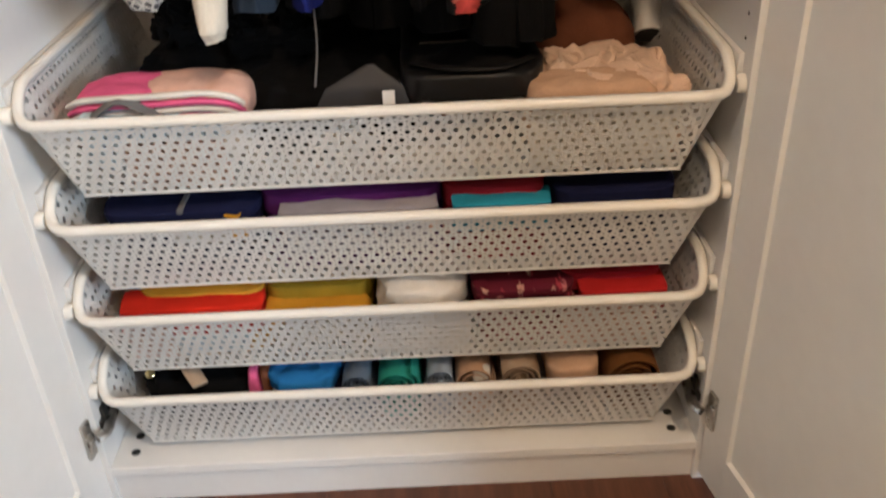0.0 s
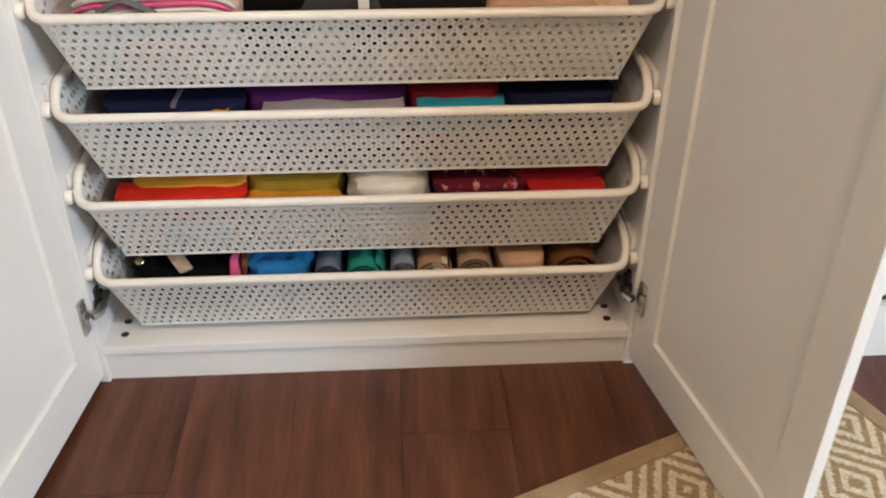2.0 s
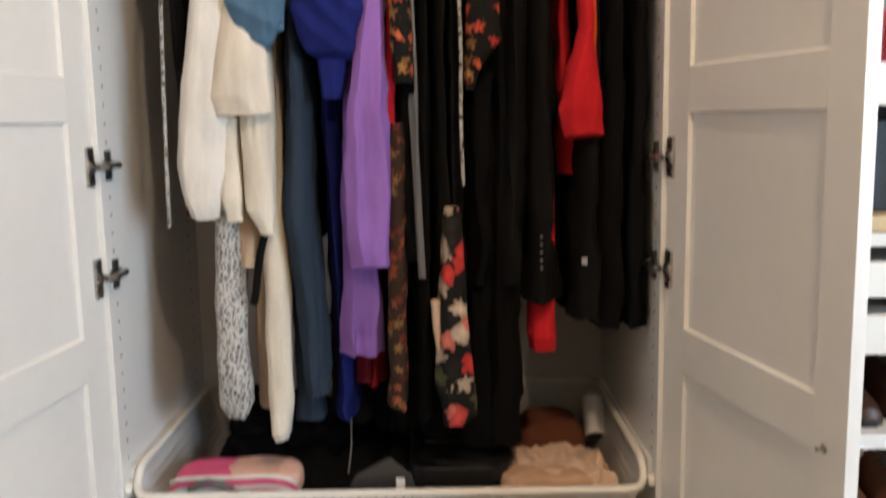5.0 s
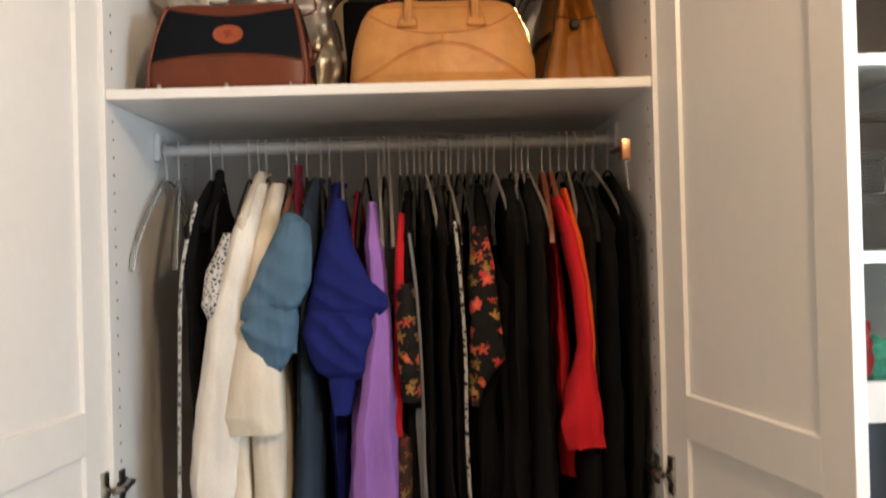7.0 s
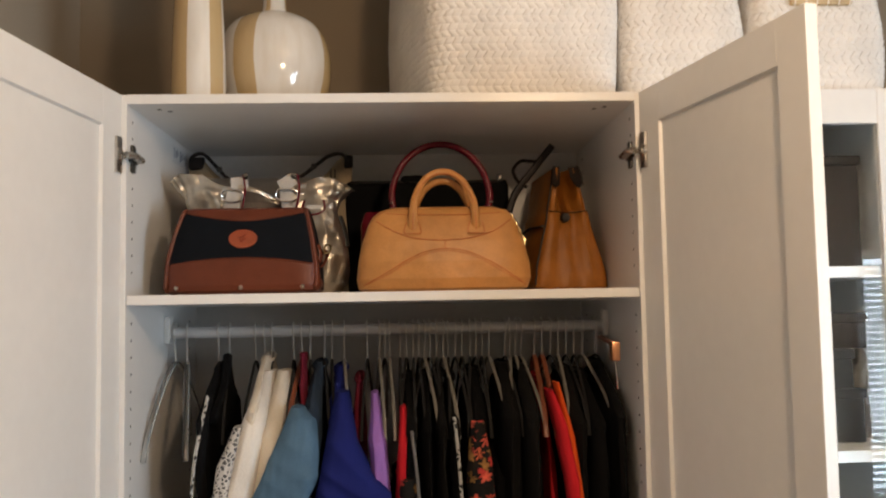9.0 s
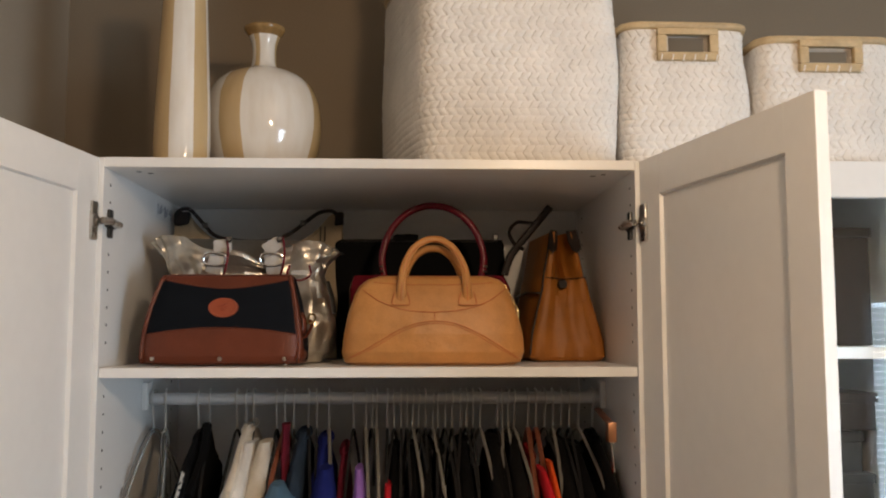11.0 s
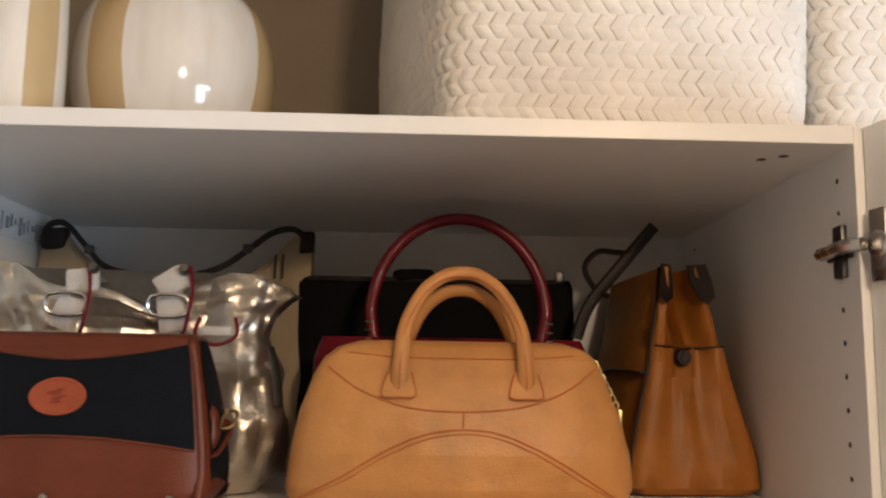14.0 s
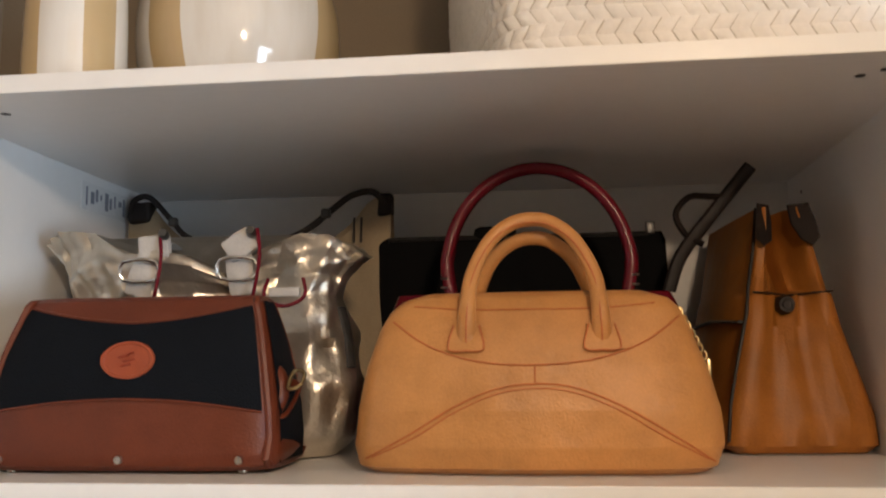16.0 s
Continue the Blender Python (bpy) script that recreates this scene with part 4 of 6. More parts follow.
cords = thing("cord_bundle", (-0.226, 0.08, R4 - 0.05), "pink and rust coloured cords beside blue cloth", "cord")
part("pink_strand", bundle(bmesh.new(), -0.247, -0.225, 0.05, 0.12, R4 - 0.05, R4 + 0.006, 22.0, 0.005), F["pink"], cords, "pink cord")
part("rust_strand", bundle(bmesh.new(), -0.226, -0.208, 0.05, 0.12, R4 - 0.05, R4 + 0.004, 23.0, 0.004), F["felt"], cords, "rust coloured cord")
lump("blue_garment", "bright blue folded garment", F["blue"], -0.226, -0.095, 0.030, 0.30, R4 - 0.05, R4 + 0.004, seed=24, amp=0.010, power=0.5)
folded_stack("navy blue garment folded flat", F["navy"], -0.14, -0.085, 0.10, 0.36, Z4B, R4 + 0.008, 2, 25)
for label, key, x, r in (("slate grey rolled garment", "slate", -0.068, 0.027), ("teal green rolled garment", "teal", -0.003, 0.040), ("pale blue rolled garment", "sky", 0.067, 0.024), ("pinkish tan rolled garment", "peach", 0.123, 0.036), ("warm beige rolled garment", "beige", 0.197, 0.036), ("dark brown striped rolled garment", "brown", 0.382, 0.050)):
    cloth_roll(label, F[key], x, r, 0.034, 0.33, R4 - 0.004 - r * 0.72, seed=x * 40)
    lump("rolled_garment_below", label + " in the lower layer", F[key], x - r, x + r, 0.055, 0.34, Z4B, R4 - r * 1.9, seed=x * 9, amp=0.003)
lump("peach_folded_garment", "peach folded garment with a flat top", F["peach"], 0.236, 0.328, 0.030, 0.30, R4 - 0.05, R4 + 0.004, seed=28, amp=0.004, power=0.35)
lump("white_tag_roll", "small white cloth label on a rolled garment", F["white"], 0.118, 0.148, 0.04, 0.06, R4 - 0.03, R4 - 0.003, seed=29, amp=0.002)


# ---------- hangers and hanging clothes ----------
def hanger_mesh(thick, drop):
    """Hook over the rail and two sloping arms."""
    wire, arms = bmesh.new(), bmesh.new()
    tube(wire, smooth_path([(0, 0.012, -0.012), (0, 0.019, 0.002), (0, 0.013, 0.016), (0, 0, 0.0185), (0, -0.013, 0.013), (0, -0.016, -0.004), (0, -0.006, -0.026), (0, 0, -0.060)], 4), 0.0021, 6)
    tube(arms, smooth_path([(0, -0.196, -0.214 * drop), (0, -0.182, -0.184 * drop), (0, -0.14, -0.142 * drop), (0, -0.06, -0.092), (0, 0, -0.064), (0, 0.06, -0.092), (0, 0.14, -0.142 * drop), (0, 0.182, -0.184 * drop), (0, 0.196, -0.214 * drop)], 5), thick, 8, flat=0.7)
    return wire, arms


def hanger(x, mat, thick=0.0055, lean=0.0, drop=1.0, label="pale grey plastic hanger on the clothes rail"):
    ob = thing("clothes_hanger", (x, 0.29, 1.910), label, "hanger", "hangers on the rail")
    for name, bm, m in zip(("hook", "shoulder_bar"), hanger_mesh(thick, drop), (HOOK_WIRE, mat)):
        bmesh.ops.translate(bm, verts=bm.verts, vec=(x, 0.29, 1.910))
        part(name, bm, m, ob)
    ob.rotation_euler = (0, 0, radians(lean))
    return ob


hooks = (-0.461, -0.437, -0.369, -0.346, -0.290, -0.270, -0.255, -0.208, -0.190, -0.172, -0.142, -0.125, -0.099, -0.048, -0.022, -0.010, 0.0, 0.023, 0.037, 0.052, 0.064, 0.076, 0.088, 0.103, 0.118, 0.129, 0.144, 0.159, 0.177, 0.189, 0.203, 0.218, 0.254, 0.265, 0.277, 0.289, 0.319, 0.336, 0.354, 0.372, 0.389, 0.407, 0.425, 0.455)
kinds = {"grey": (HANGER_GREY, 0.0036, "pale grey plastic hanger on the clothes rail"), "dark": (HANGER_DARK, 0.0030, "thin dark hanger on the clothes rail"),
         "wood": (HANGER_WOOD, 0.0055, "red-brown wooden hanger on the clothes rail"), "clear": (CLEAR, 0.006, "clear plastic hanger hanging empty on the rail")}
for i, x in enumerate(hooks):
    kind = "clear" if i < 2 else "wood" if i in (8, 36, 37) else "grey" if i in (12, 14, 16, 21, 24, 31, 33, 34, 35, 39, 42) else "dark"
    m, thick, label = kinds[kind]
    hanger(x, m, thick, lean=(-4, 12)[i] if i < 2 else random.uniform(-6, 8), drop=1.14 if i < 2 else 1.0, label=label)
clip = thing("clip_hanger", (0.47, 0.29, 1.91), "copper clip hanger at the end of the rail", "hanger")
b = bmesh.new()
tube(b, [(0.452, 0.10, 1.875), (0.468, 0.29, 1.885)], 0.008, 8, flat=0.5)
part("bar", b, HANGER_WOOD, clip)
part("clip", boxed(0.436, 0.452, 0.050, 0.075, 1.845, 1.882, bevel=0.002), COPPER, clip, "bright copper clip")
b = bmesh.new()
tube(b, [(0.444, 0.06, 1.845), (0.448, 0.06, 1.79)], 0.002, 6)
part("wire", b, CHROME, clip)


def hem_band(loops, lift=0.0010):
    """A doubled hem that follows the last rows of a drape."""
    b = bmesh.new()
    rows = []
    for loop in loops[-4:]:
        cx, cy = sum(p[0] for p in loop) / len(loop), sum(p[1] for p in loop) / len(loop)
        rows.append([(p[0] + math.copysign(lift, p[0] - cx), p[1] + math.copysign(lift, p[1] - cy), p[2]) for p in loop])
    return rings(b, rows, cap=False)


def garment(label, mat, x, half, z_top, z_bot, bot_half=None, x_bot=None, y_front=0.05, y_back=0.50, seed=1.0, folds=5, amp=0.0075, shoulder=0.10, kind="hanging_garment"):
    """A garment on its hanger, seen edge-on: narrow neck, sloping shoulders, a body that falls in folds."""
    bot_half = bot_half or half
    xb = x if x_bot is None else x_bot
    cy, hy = (y_front + y_back) / 2, (y_back - y_front) / 2
    z_top += 0.014
    zs = z_top - shoulder
    if len(label.split()) < 5:
        label += " on its hanger"
    ob = thing(kind, (xb, cy, z_bot), label, "clothes", "clothes on the rail")
    b, loops = bmesh.new(), []
    drape(b, [(z_top, x, half * 0.5, 0.29, 0.04), (z_top - shoulder * 0.45, x, half * 0.8, (0.29 + cy) / 2, hy * 0.55), (zs, x, half, cy, hy * 0.96), ((zs * 2 + z_bot) / 3, x + (xb - x) * 0.33, half * 0.67 + bot_half * 0.33, cy, hy),
              ((zs + z_bot * 2) / 3, x + (xb - x) * 0.66, half * 0.33 + bot_half * 0.67, cy, hy), (z_bot, xb, bot_half, cy, hy * 0.97)], folds, amp, seed, 40, 64, keep=loops)
    part("body", b, mat, ob)
    part("hem", hem_band(loops), mat, ob)
    b = bmesh.new()
    tube(b, [(x + half * 0.75 * math.cos(k * math.pi / 8), 0.29 + 0.055 * math.sin(k * math.pi / 8), z_top - 0.006 + 0.008 * math.sin(k * math.pi / 8)) for k in range(16)], 0.004, 6, closed=True)
    part("collar", b, mat, ob)
    return ob


def sleeve(label, mat, levels, seed=1.0, folds=3, amp=0.0035, kind="draped_garment", rows=40, of=None, sweep=0.0):
    """A sleeve or draped front: levels of (z, x0, x1, y centre, y half)."""
    b, loops = bmesh.new(), []
    drape(b, [(z, (x0 + x1) / 2, (x1 - x0) / 2, cy, hy) for z, x0, x1, cy, hy in levels], folds, amp, seed, rows, 72, 0.85, keep=loops, sweep=sweep)
    if of:
        s = part("sleeve", b, mat, of, label)
        part("cuff", hem_band(loops), mat, s)
        return s
    z, x0, x1, cy, hy = levels[-1]
    ob = thing(kind, ((x0 + x1) / 2, cy, z), label, "clothes", "clothes on the rail")
    part("panel", b, mat, ob)
    part("hem", hem_band(loops), mat, ob)
    return ob


def edging(label, mat, pts, r=0.004, flat=1.0):
    b = bmesh.new()
    tube(b, smooth_path(pts, 5), r, 6, flat=flat)
    return solo("garment_trim", b, mat, label, "trim", "garment trims")


# left to right along the rail
garment("black garment with a white-flecked edge", F["black"], -0.362, 0.013, 1.83, 1.19, 0.026, -0.340, seed=1)
edging("white-flecked trim along a black garment", SPECKLE, [(-0.352, 0.10, 1.79), (-0.366, 0.04, 1.66), (-0.374, 0.036, 1.46), (-0.378, 0.036, 1.30), (-0.380, 0.036, 1.175)], 0.0036)
edging("dark hanger strap of a black garment", F["black"], [(-0.345, 0.26, 1.86), (-0.34, 0.20, 1.80), (-0.348, 0.12, 1.74)], 0.010)
sleeve("short lace sleeve in grey and black", LACE, [(1.73, -0.300, -0.282, 0.10, 0.03), (1.66, -0.325, -0.290, 0.06, 0.03), (1.60, -0.333, -0.300, 0.05, 0.03), (1.575, -0.322, -0.305, 0.05, 0.02)], 2)
sleeve("long grey and black lace dress", LACE, [(1.70, -0.30, -0.27, 0.29, 0.16), (1.30, -0.315, -0.262, 0.20, 0.12), (1.05, -0.318, -0.262, 0.10, 0.05), (0.93, -0.317, -0.255, 0.075, 0.04), (0.84, -0.313, -0.25, 0.07, 0.035), (0.815, -0.295, -0.262, 0.07, 0.03)], 3)
g_cream_white_knit_g = garment("cream white knit garment", F["cream"], -0.262, 0.016, 1.845, 1.20, 0.026, -0.292, y_front=0.06, seed=4)
sleeve("cream white sleeve that hangs straight", F["white"], [(1.83, -0.264, -0.238, 0.24, 0.05), (1.74, -0.285, -0.236, 0.12, 0.05), (1.60, -0.318, -0.254, 0.06, 0.04), (1.42, -0.345, -0.266, 0.05, 0.035), (1.28, -0.360, -0.280, 0.05, 0.035), (1.215, -0.351, -0.290, 0.05, 0.03), (1.188, -0.338, -0.296, 0.05, 0.02)], 5, of=g_cream_white_knit_g)
sleeve("wide cream bell sleeve", F["cream"], [(1.83, -0.232, -0.206, 0.24, 0.05), (1.72, -0.252, -0.200, 0.13, 0.05), (1.56, -0.270, -0.196, 0.06, 0.04), (1.45, -0.288, -0.190, 0.04, 0.035), (1.40, -0.296, -0.187, 0.035, 0.03), (1.372, -0.284, -0.187, 0.035, 0.025)], 6, amp=0.003, of=g_cream_white_knit_g)
sleeve("cream blouse front hanging below a sleeve", F["cream"], [(1.50, -0.29, -0.25, 0.14, 0.06), (1.35, -0.296, -0.250, 0.09, 0.05), (1.22, -0.297, -0.250, 0.08, 0.04), (1.185, -0.285, -0.252, 0.08, 0.035)], 7)
sleeve("ivory blouse side hanging in folds", F["cream"], [(1.50, -0.25, -0.195, 0.12, 0.06), (1.35, -0.252, -0.192, 0.08, 0.05), (1.20, -0.250, -0.190, 0.07, 0.04), (1.155, -0.220, -0.194, 0.07, 0.03)], 8)
sleeve("beige lining of a blouse", F["beige"], [(1.40, -0.285, -0.235, 0.16, 0.06), (1.20, -0.287, -0.232, 0.13, 0.05), (1.095, -0.280, -0.240, 0.12, 0.04)], 9)
sleeve("long ivory trouser leg", F["cream"], [(1.60, -0.245, -0.20, 0.25, 0.10), (1.25, -0.235, -0.185, 0.14, 0.06), (1.05, -0.225, -0.178, 0.09, 0.04), (0.90, -0.221, -0.179, 0.07, 0.03), (0.785, -0.219, -0.182, 0.06, 0.03), (0.772, -0.212, -0.188, 0.06, 0.02)], 10, folds=2)
sleeve("long beige trouser leg behind an ivory one", F["beige"], [(1.50, -0.26, -0.215, 0.25, 0.10), (1.05, -0.255, -0.21, 0.15, 0.05), (0.82, -0.250, -0.205, 0.13, 0.04)], 11, folds=2)
edging("black ribbon loop hanging from a blouse", F["black"], [(-0.215, 0.05, 1.155), (-0.226, 0.045, 1.11), (-0.236, 0.045, 1.045), (-0.242, 0.048, 1.03)], 0.007, 0.3)
g_mid_blue_denim_shi = garment("mid-blue denim shirt", F["denim_dark"], -0.150, 0.018, 1.83, 1.12, 0.024, -0.156, seed=12, y_front=0.06)
sleeve("crumpled pale denim sleeve turned back on itself", F["denim"], [(1.765, -0.190, -0.168, 0.12, 0.04), (1.745, -0.196, -0.142, 0.09, 0.04), (1.70, -0.214, -0.134, 0.07, 0.04), (1.64, -0.240, -0.132, 0.045, 0.04), (1.60, -0.252, -0.150, 0.040, 0.04), (1.575, -0.258, -0.176, 0.042, 0.034), (1.560, -0.245, -0.195, 0.05, 0.022)], 13, folds=2, amp=0.006, of=g_mid_blue_denim_shi, rows=56, sweep=0.004)
sleeve("pale denim cuff folded up at the sleeve end", F["denim"], [(1.605, -0.205, -0.176, 0.040, 0.026), (1.590, -0.232, -0.160, 0.032, 0.034), (1.560, -0.262, -0.158, 0.030, 0.036), (1.525, -0.250, -0.164, 0.034, 0.034), (1.495, -0.236, -0.182, 0.040, 0.028), (1.474, -0.220, -0.200, 0.048, 0.016)], 73, folds=2, amp=0.005, of=g_mid_blue_denim_shi, rows=44, sweep=0.004)
sleeve("pale denim cuff peeking from under a sleeve", F["denim"], [(1.60, -0.20, -0.165, 0.05, 0.03), (1.55, -0.195, -0.162, 0.045, 0.03), (1.51, -0.185, -0.166, 0.045, 0.02)], 14, amp=0.006, of=g_mid_blue_denim_shi)
sleeve("dark denim trouser leg with a seam", F["denim_dark"], [(1.60, -0.17, -0.125, 0.22, 0.12), (1.20, -0.182, -0.128, 0.10, 0.06), (1.05, -0.165, -0.115, 0.09, 0.05), (0.90, -0.155, -0.112, 0.08, 0.04), (0.86, -0.145, -0.114, 0.08, 0.04)], 15, amp=0.006)
sleeve("long slate-blue denim leg", F["denim_dark"], [(1.30, -0.185, -0.14, 0.2, 0.08), (1.05, -0.182, -0.14, 0.14, 0.05), (0.86, -0.175, -0.13, 0.12, 0.04), (0.795, -0.178, -0.128, 0.12, 0.04)], 16, amp=0.005)
g_royal_blue_dress = garment("royal blue dress", F["royal"], -0.105, 0.018, 1.82, 0.79, 0.018, -0.083, seed=17, y_front=0.08)
sleeve("royal blue draped sleeve falling in wide folds", F["royal"], [(1.79, -0.105, -0.080, 0.16, 0.05), (1.70, -0.120, -0.060, 0.08, 0.05), (1.645, -0.128, -0.032, 0.055, 0.045), (1.610, -0.134, 0.002, 0.042, 0.040), (1.590, -0.138, 0.006, 0.040, 0.036), (1.572, -0.136, -0.006, 0.044, 0.030), (1.558, -0.120, -0.030, 0.055, 0.020)], 18, folds=2, amp=0.004, of=g_royal_blue_dress, rows=56, sweep=0.005)
sleeve("royal blue fold looping back under the sleeve", F["royal"], [(1.598, -0.128, -0.070, 0.050, 0.030), (1.580, -0.143, -0.030, 0.040, 0.038), (1.545, -0.149, -0.022, 0.038, 0.040), (1.505, -0.140, -0.036, 0.040, 0.038), (1.475, -0.124, -0.046, 0.046, 0.032), (1.462, -0.104, -0.056, 0.054, 0.022)], 68, folds=2, amp=0.004, of=g_royal_blue_dress, rows=48, sweep=0.006)
sleeve("royal blue sleeve end hanging below its folds", F["royal"], [(1.52, -0.110, -0.050, 0.07, 0.03), (1.45, -0.108, -0.060, 0.06, 0.03), (1.395, -0.102, -0.070, 0.06, 0.024)], 69, folds=2, amp=0.003, of=g_royal_blue_dress)
sleeve("dark red blouse collar on its hanger", F["wine"], [(1.866, -0.186, -0.170, 0.22, 0.03), (1.845, -0.184, -0.172, 0.22, 0.03), (1.80, -0.184, -0.170, 0.20, 0.03), (1.74, -0.180, -0.165, 0.18, 0.03)], 19)
garment("dark wine garment between blue and purple ones", F["wine"], -0.065, 0.010, 1.80, 0.86, 0.016, -0.052, seed=20, y_front=0.10)
sleeve("long lilac scarf-like sleeve", F["lilac"], [(1.785, -0.036, -0.022, 0.18, 0.05), (1.70, -0.036, -0.006, 0.09, 0.05), (1.55, -0.030, 0.008, 0.05, 0.03), (1.35, -0.060, 0.014, 0.04, 0.025), (1.15, -0.064, 0.014, 0.035, 0.025), (1.095, -0.050, 0.013, 0.035, 0.022)], 21, folds=5, amp=0.006)
sleeve("lower lilac panel behind the sleeve", F["violet"], [(1.50, -0.07, -0.02, 0.14, 0.05), (1.20, -0.078, -0.014, 0.09, 0.04), (0.98, -0.079, -0.010, 0.08, 0.03), (0.93, -0.075, -0.012, 0.08, 0.028)], 22, folds=5, amp=0.007)
sleeve("bright red blouse edge", F["vermilion"], [(1.76, 0.022, 0.034, 0.14, 0.04), (1.69, 0.018, 0.035, 0.07, 0.03), (1.40, 0.005, 0.024, 0.09, 0.04), (1.28, 0.008, 0.020, 0.09, 0.03)], 23)
sleeve("crimson skirt hem deep between garments", F["crimson"], [(1.20, -0.055, -0.015, 0.20, 0.08), (0.95, -0.05, -0.012, 0.18, 0.06), (0.85, -0.045, -0.015, 0.18, 0.05)], 24)
g_black_dress_with_a = garment("black dress with a red floral panel", F["black"], 0.040, 0.014, 1.80, 1.10, 0.018, 0.042, seed=25)
sleeve("black cloth printed with red flowers", EMBROIDERY, [(1.63, 0.020, 0.050, 0.06, 0.03), (1.56, 0.018, 0.058, 0.045, 0.03), (1.47, 0.020, 0.060, 0.04, 0.03), (1.42, 0.026, 0.060, 0.04, 0.025)], 26, amp=0.002, of=g_black_dress_with_a)
sleeve("long brown patterned dress", PLAID, [(1.35, 0.005, 0.045, 0.12, 0.08), (1.15, 0.004, 0.040, 0.08, 0.05), (0.95, 0.002, 0.037, 0.07, 0.04), (0.835, 0.002, 0.036, 0.07, 0.04)], 27)
edging("thin silver trim down a black dress", F["ash"], [(0.044, 0.05, 1.72), (0.056, 0.03, 1.60), (0.062, 0.028, 1.40), (0.060, 0.03, 1.20), (0.066, 0.03, 1.08)], 0.0030)
edging("grey striped ribbon down a black dress", F["ash"], [(0.052, 0.06, 1.40), (0.058, 0.04, 1.30), (0.062, 0.036, 1.18), (0.066, 0.036, 1.075)], 0.0065, 0.4)
garment("black blouse with a loose hem", F["black"], 0.078, 0.013, 1.80, 0.80, 0.022, 0.068, seed=28)
garment("soft black cardigan", F["charcoal"], 0.105, 0.014, 1.81, 1.02, 0.020, 0.108, seed=29, y_front=0.06)
garment("plain black top", F["black"], 0.130, 0.013, 1.80, 0.90, 0.020, 0.13, seed=30, y_front=0.055)
edging("white-flecked piping on a black jacket", SPECKLE, [(0.128, 0.08, 1.74), (0.134, 0.035, 1.65), (0.140, 0.03, 1.50), (0.139, 0.03, 1.36), (0.142, 0.034, 1.24)], 0.0032)
g_black_jacket_with_ = garment("black jacket with embroidered flowers", F["black"], 0.180, 0.022, 1.81, 1.05, 0.030, 0.178, seed=31, y_front=0.075)
sleeve("black sleeve embroidered with red flowers", EMBROIDERY, [(1.73, 0.162, 0.188, 0.09, 0.03), (1.64, 0.150, 0.200, 0.055, 0.03), (1.55, 0.150, 0.208, 0.045, 0.03), (1.49, 0.150, 0.214, 0.045, 0.03), (1.445, 0.146, 0.175, 0.05, 0.025), (1.41, 0.148, 0.162, 0.05, 0.02)], 32, amp=0.003, of=g_black_jacket_with_)
sleeve("black skirt printed with large red and cream flowers", FLORAL, [(1.20, 0.100, 0.140, 0.12, 0.06), (1.10, 0.100, 0.142, 0.07, 0.04), (0.97, 0.092, 0.150, 0.05, 0.04), (0.88, 0.090, 0.160, 0.045, 0.035), (0.82, 0.098, 0.162, 0.045, 0.03), (0.80, 0.102, 0.135, 0.045, 0.025)], 33, amp=0.004)
sleeve("small blush cloth piece beside a floral skirt", F["skin"], [(1.03, 0.080, 0.098, 0.05, 0.02), (0.99, 0.083, 0.100, 0.045, 0.02), (0.94, 0.090, 0.100, 0.045, 0.015)], 34, amp=0.002)
garment("long black skirt deep between the garments", F["black"], 0.02, 0.020, 1.60, 0.74, 0.060, 0.020, seed=61, y_front=0.16)
garment("long black cloak deep between the garments", F["black"], 0.10, 0.020, 1.60, 0.74, 0.060, 0.105, seed=62, y_front=0.14)
garment("long dark skirt behind the blue clothes", F["black"], -0.09, 0.020, 1.60, 0.76, 0.055, -0.075, seed=63, y_front=0.17)
garment("long black trousers reaching the basket", F["black"], 0.175, 0.024, 1.60, 0.73, 0.040, 0.170, seed=35, y_front=0.10)
garment("long black dress reaching the basket", F["black"], 0.225, 0.026, 1.70, 0.735, 0.040, 0.215, seed=36, y_front=0.08)
garment("black wool coat", F["charcoal"], 0.245, 0.020, 1.82, 1.06, 0.030, 0.232, seed=37, y_front=0.05)
garment("dark charcoal blazer with sleeve buttons", F["charcoal"], 0.285, 0.022, 1.82, 1.02, 0.034, 0.290, seed=38, y_front=0.045)
for i in range(5):
    b = bmesh.new()
    disc(b, (0.279, 0.036, 1.09 + i * 0.014), (0, -1, 0), 0.0026, 0.002, 10)
    solo("sleeve_button", b, HANGER_GREY, "small dark button on a blazer sleeve", "button", "sleeve buttons")
g_bright_red_blouse = garment("bright red blouse", F["vermilion"], 0.322, 0.009, 1.79, 1.25, 0.020, 0.345, seed=39, y_front=0.12)
sleeve("vermilion and orange sleeve hanging in a fold", F["vermilion"], [(1.785, 0.318, 0.332, 0.15, 0.05), (1.72, 0.325, 0.350, 0.09, 0.05), (1.62, 0.338, 0.366, 0.06, 0.04), (1.51, 0.348, 0.376, 0.05, 0.035), (1.43, 0.325, 0.378, 0.045, 0.035), (1.37, 0.314, 0.385, 0.045, 0.03), (1.325, 0.330, 0.386, 0.045, 0.025)], 40, amp=0.004, of=g_bright_red_blouse)
sleeve("orange edge of a red sleeve", F["flame"], [(1.80, 0.334, 0.344, 0.14, 0.03), (1.70, 0.345, 0.362, 0.07, 0.02), (1.58, 0.354, 0.373, 0.045, 0.02), (1.50, 0.358, 0.376, 0.040, 0.015), (1.46, 0.364, 0.374, 0.045, 0.01)], 41, amp=0.001, of=g_bright_red_blouse)
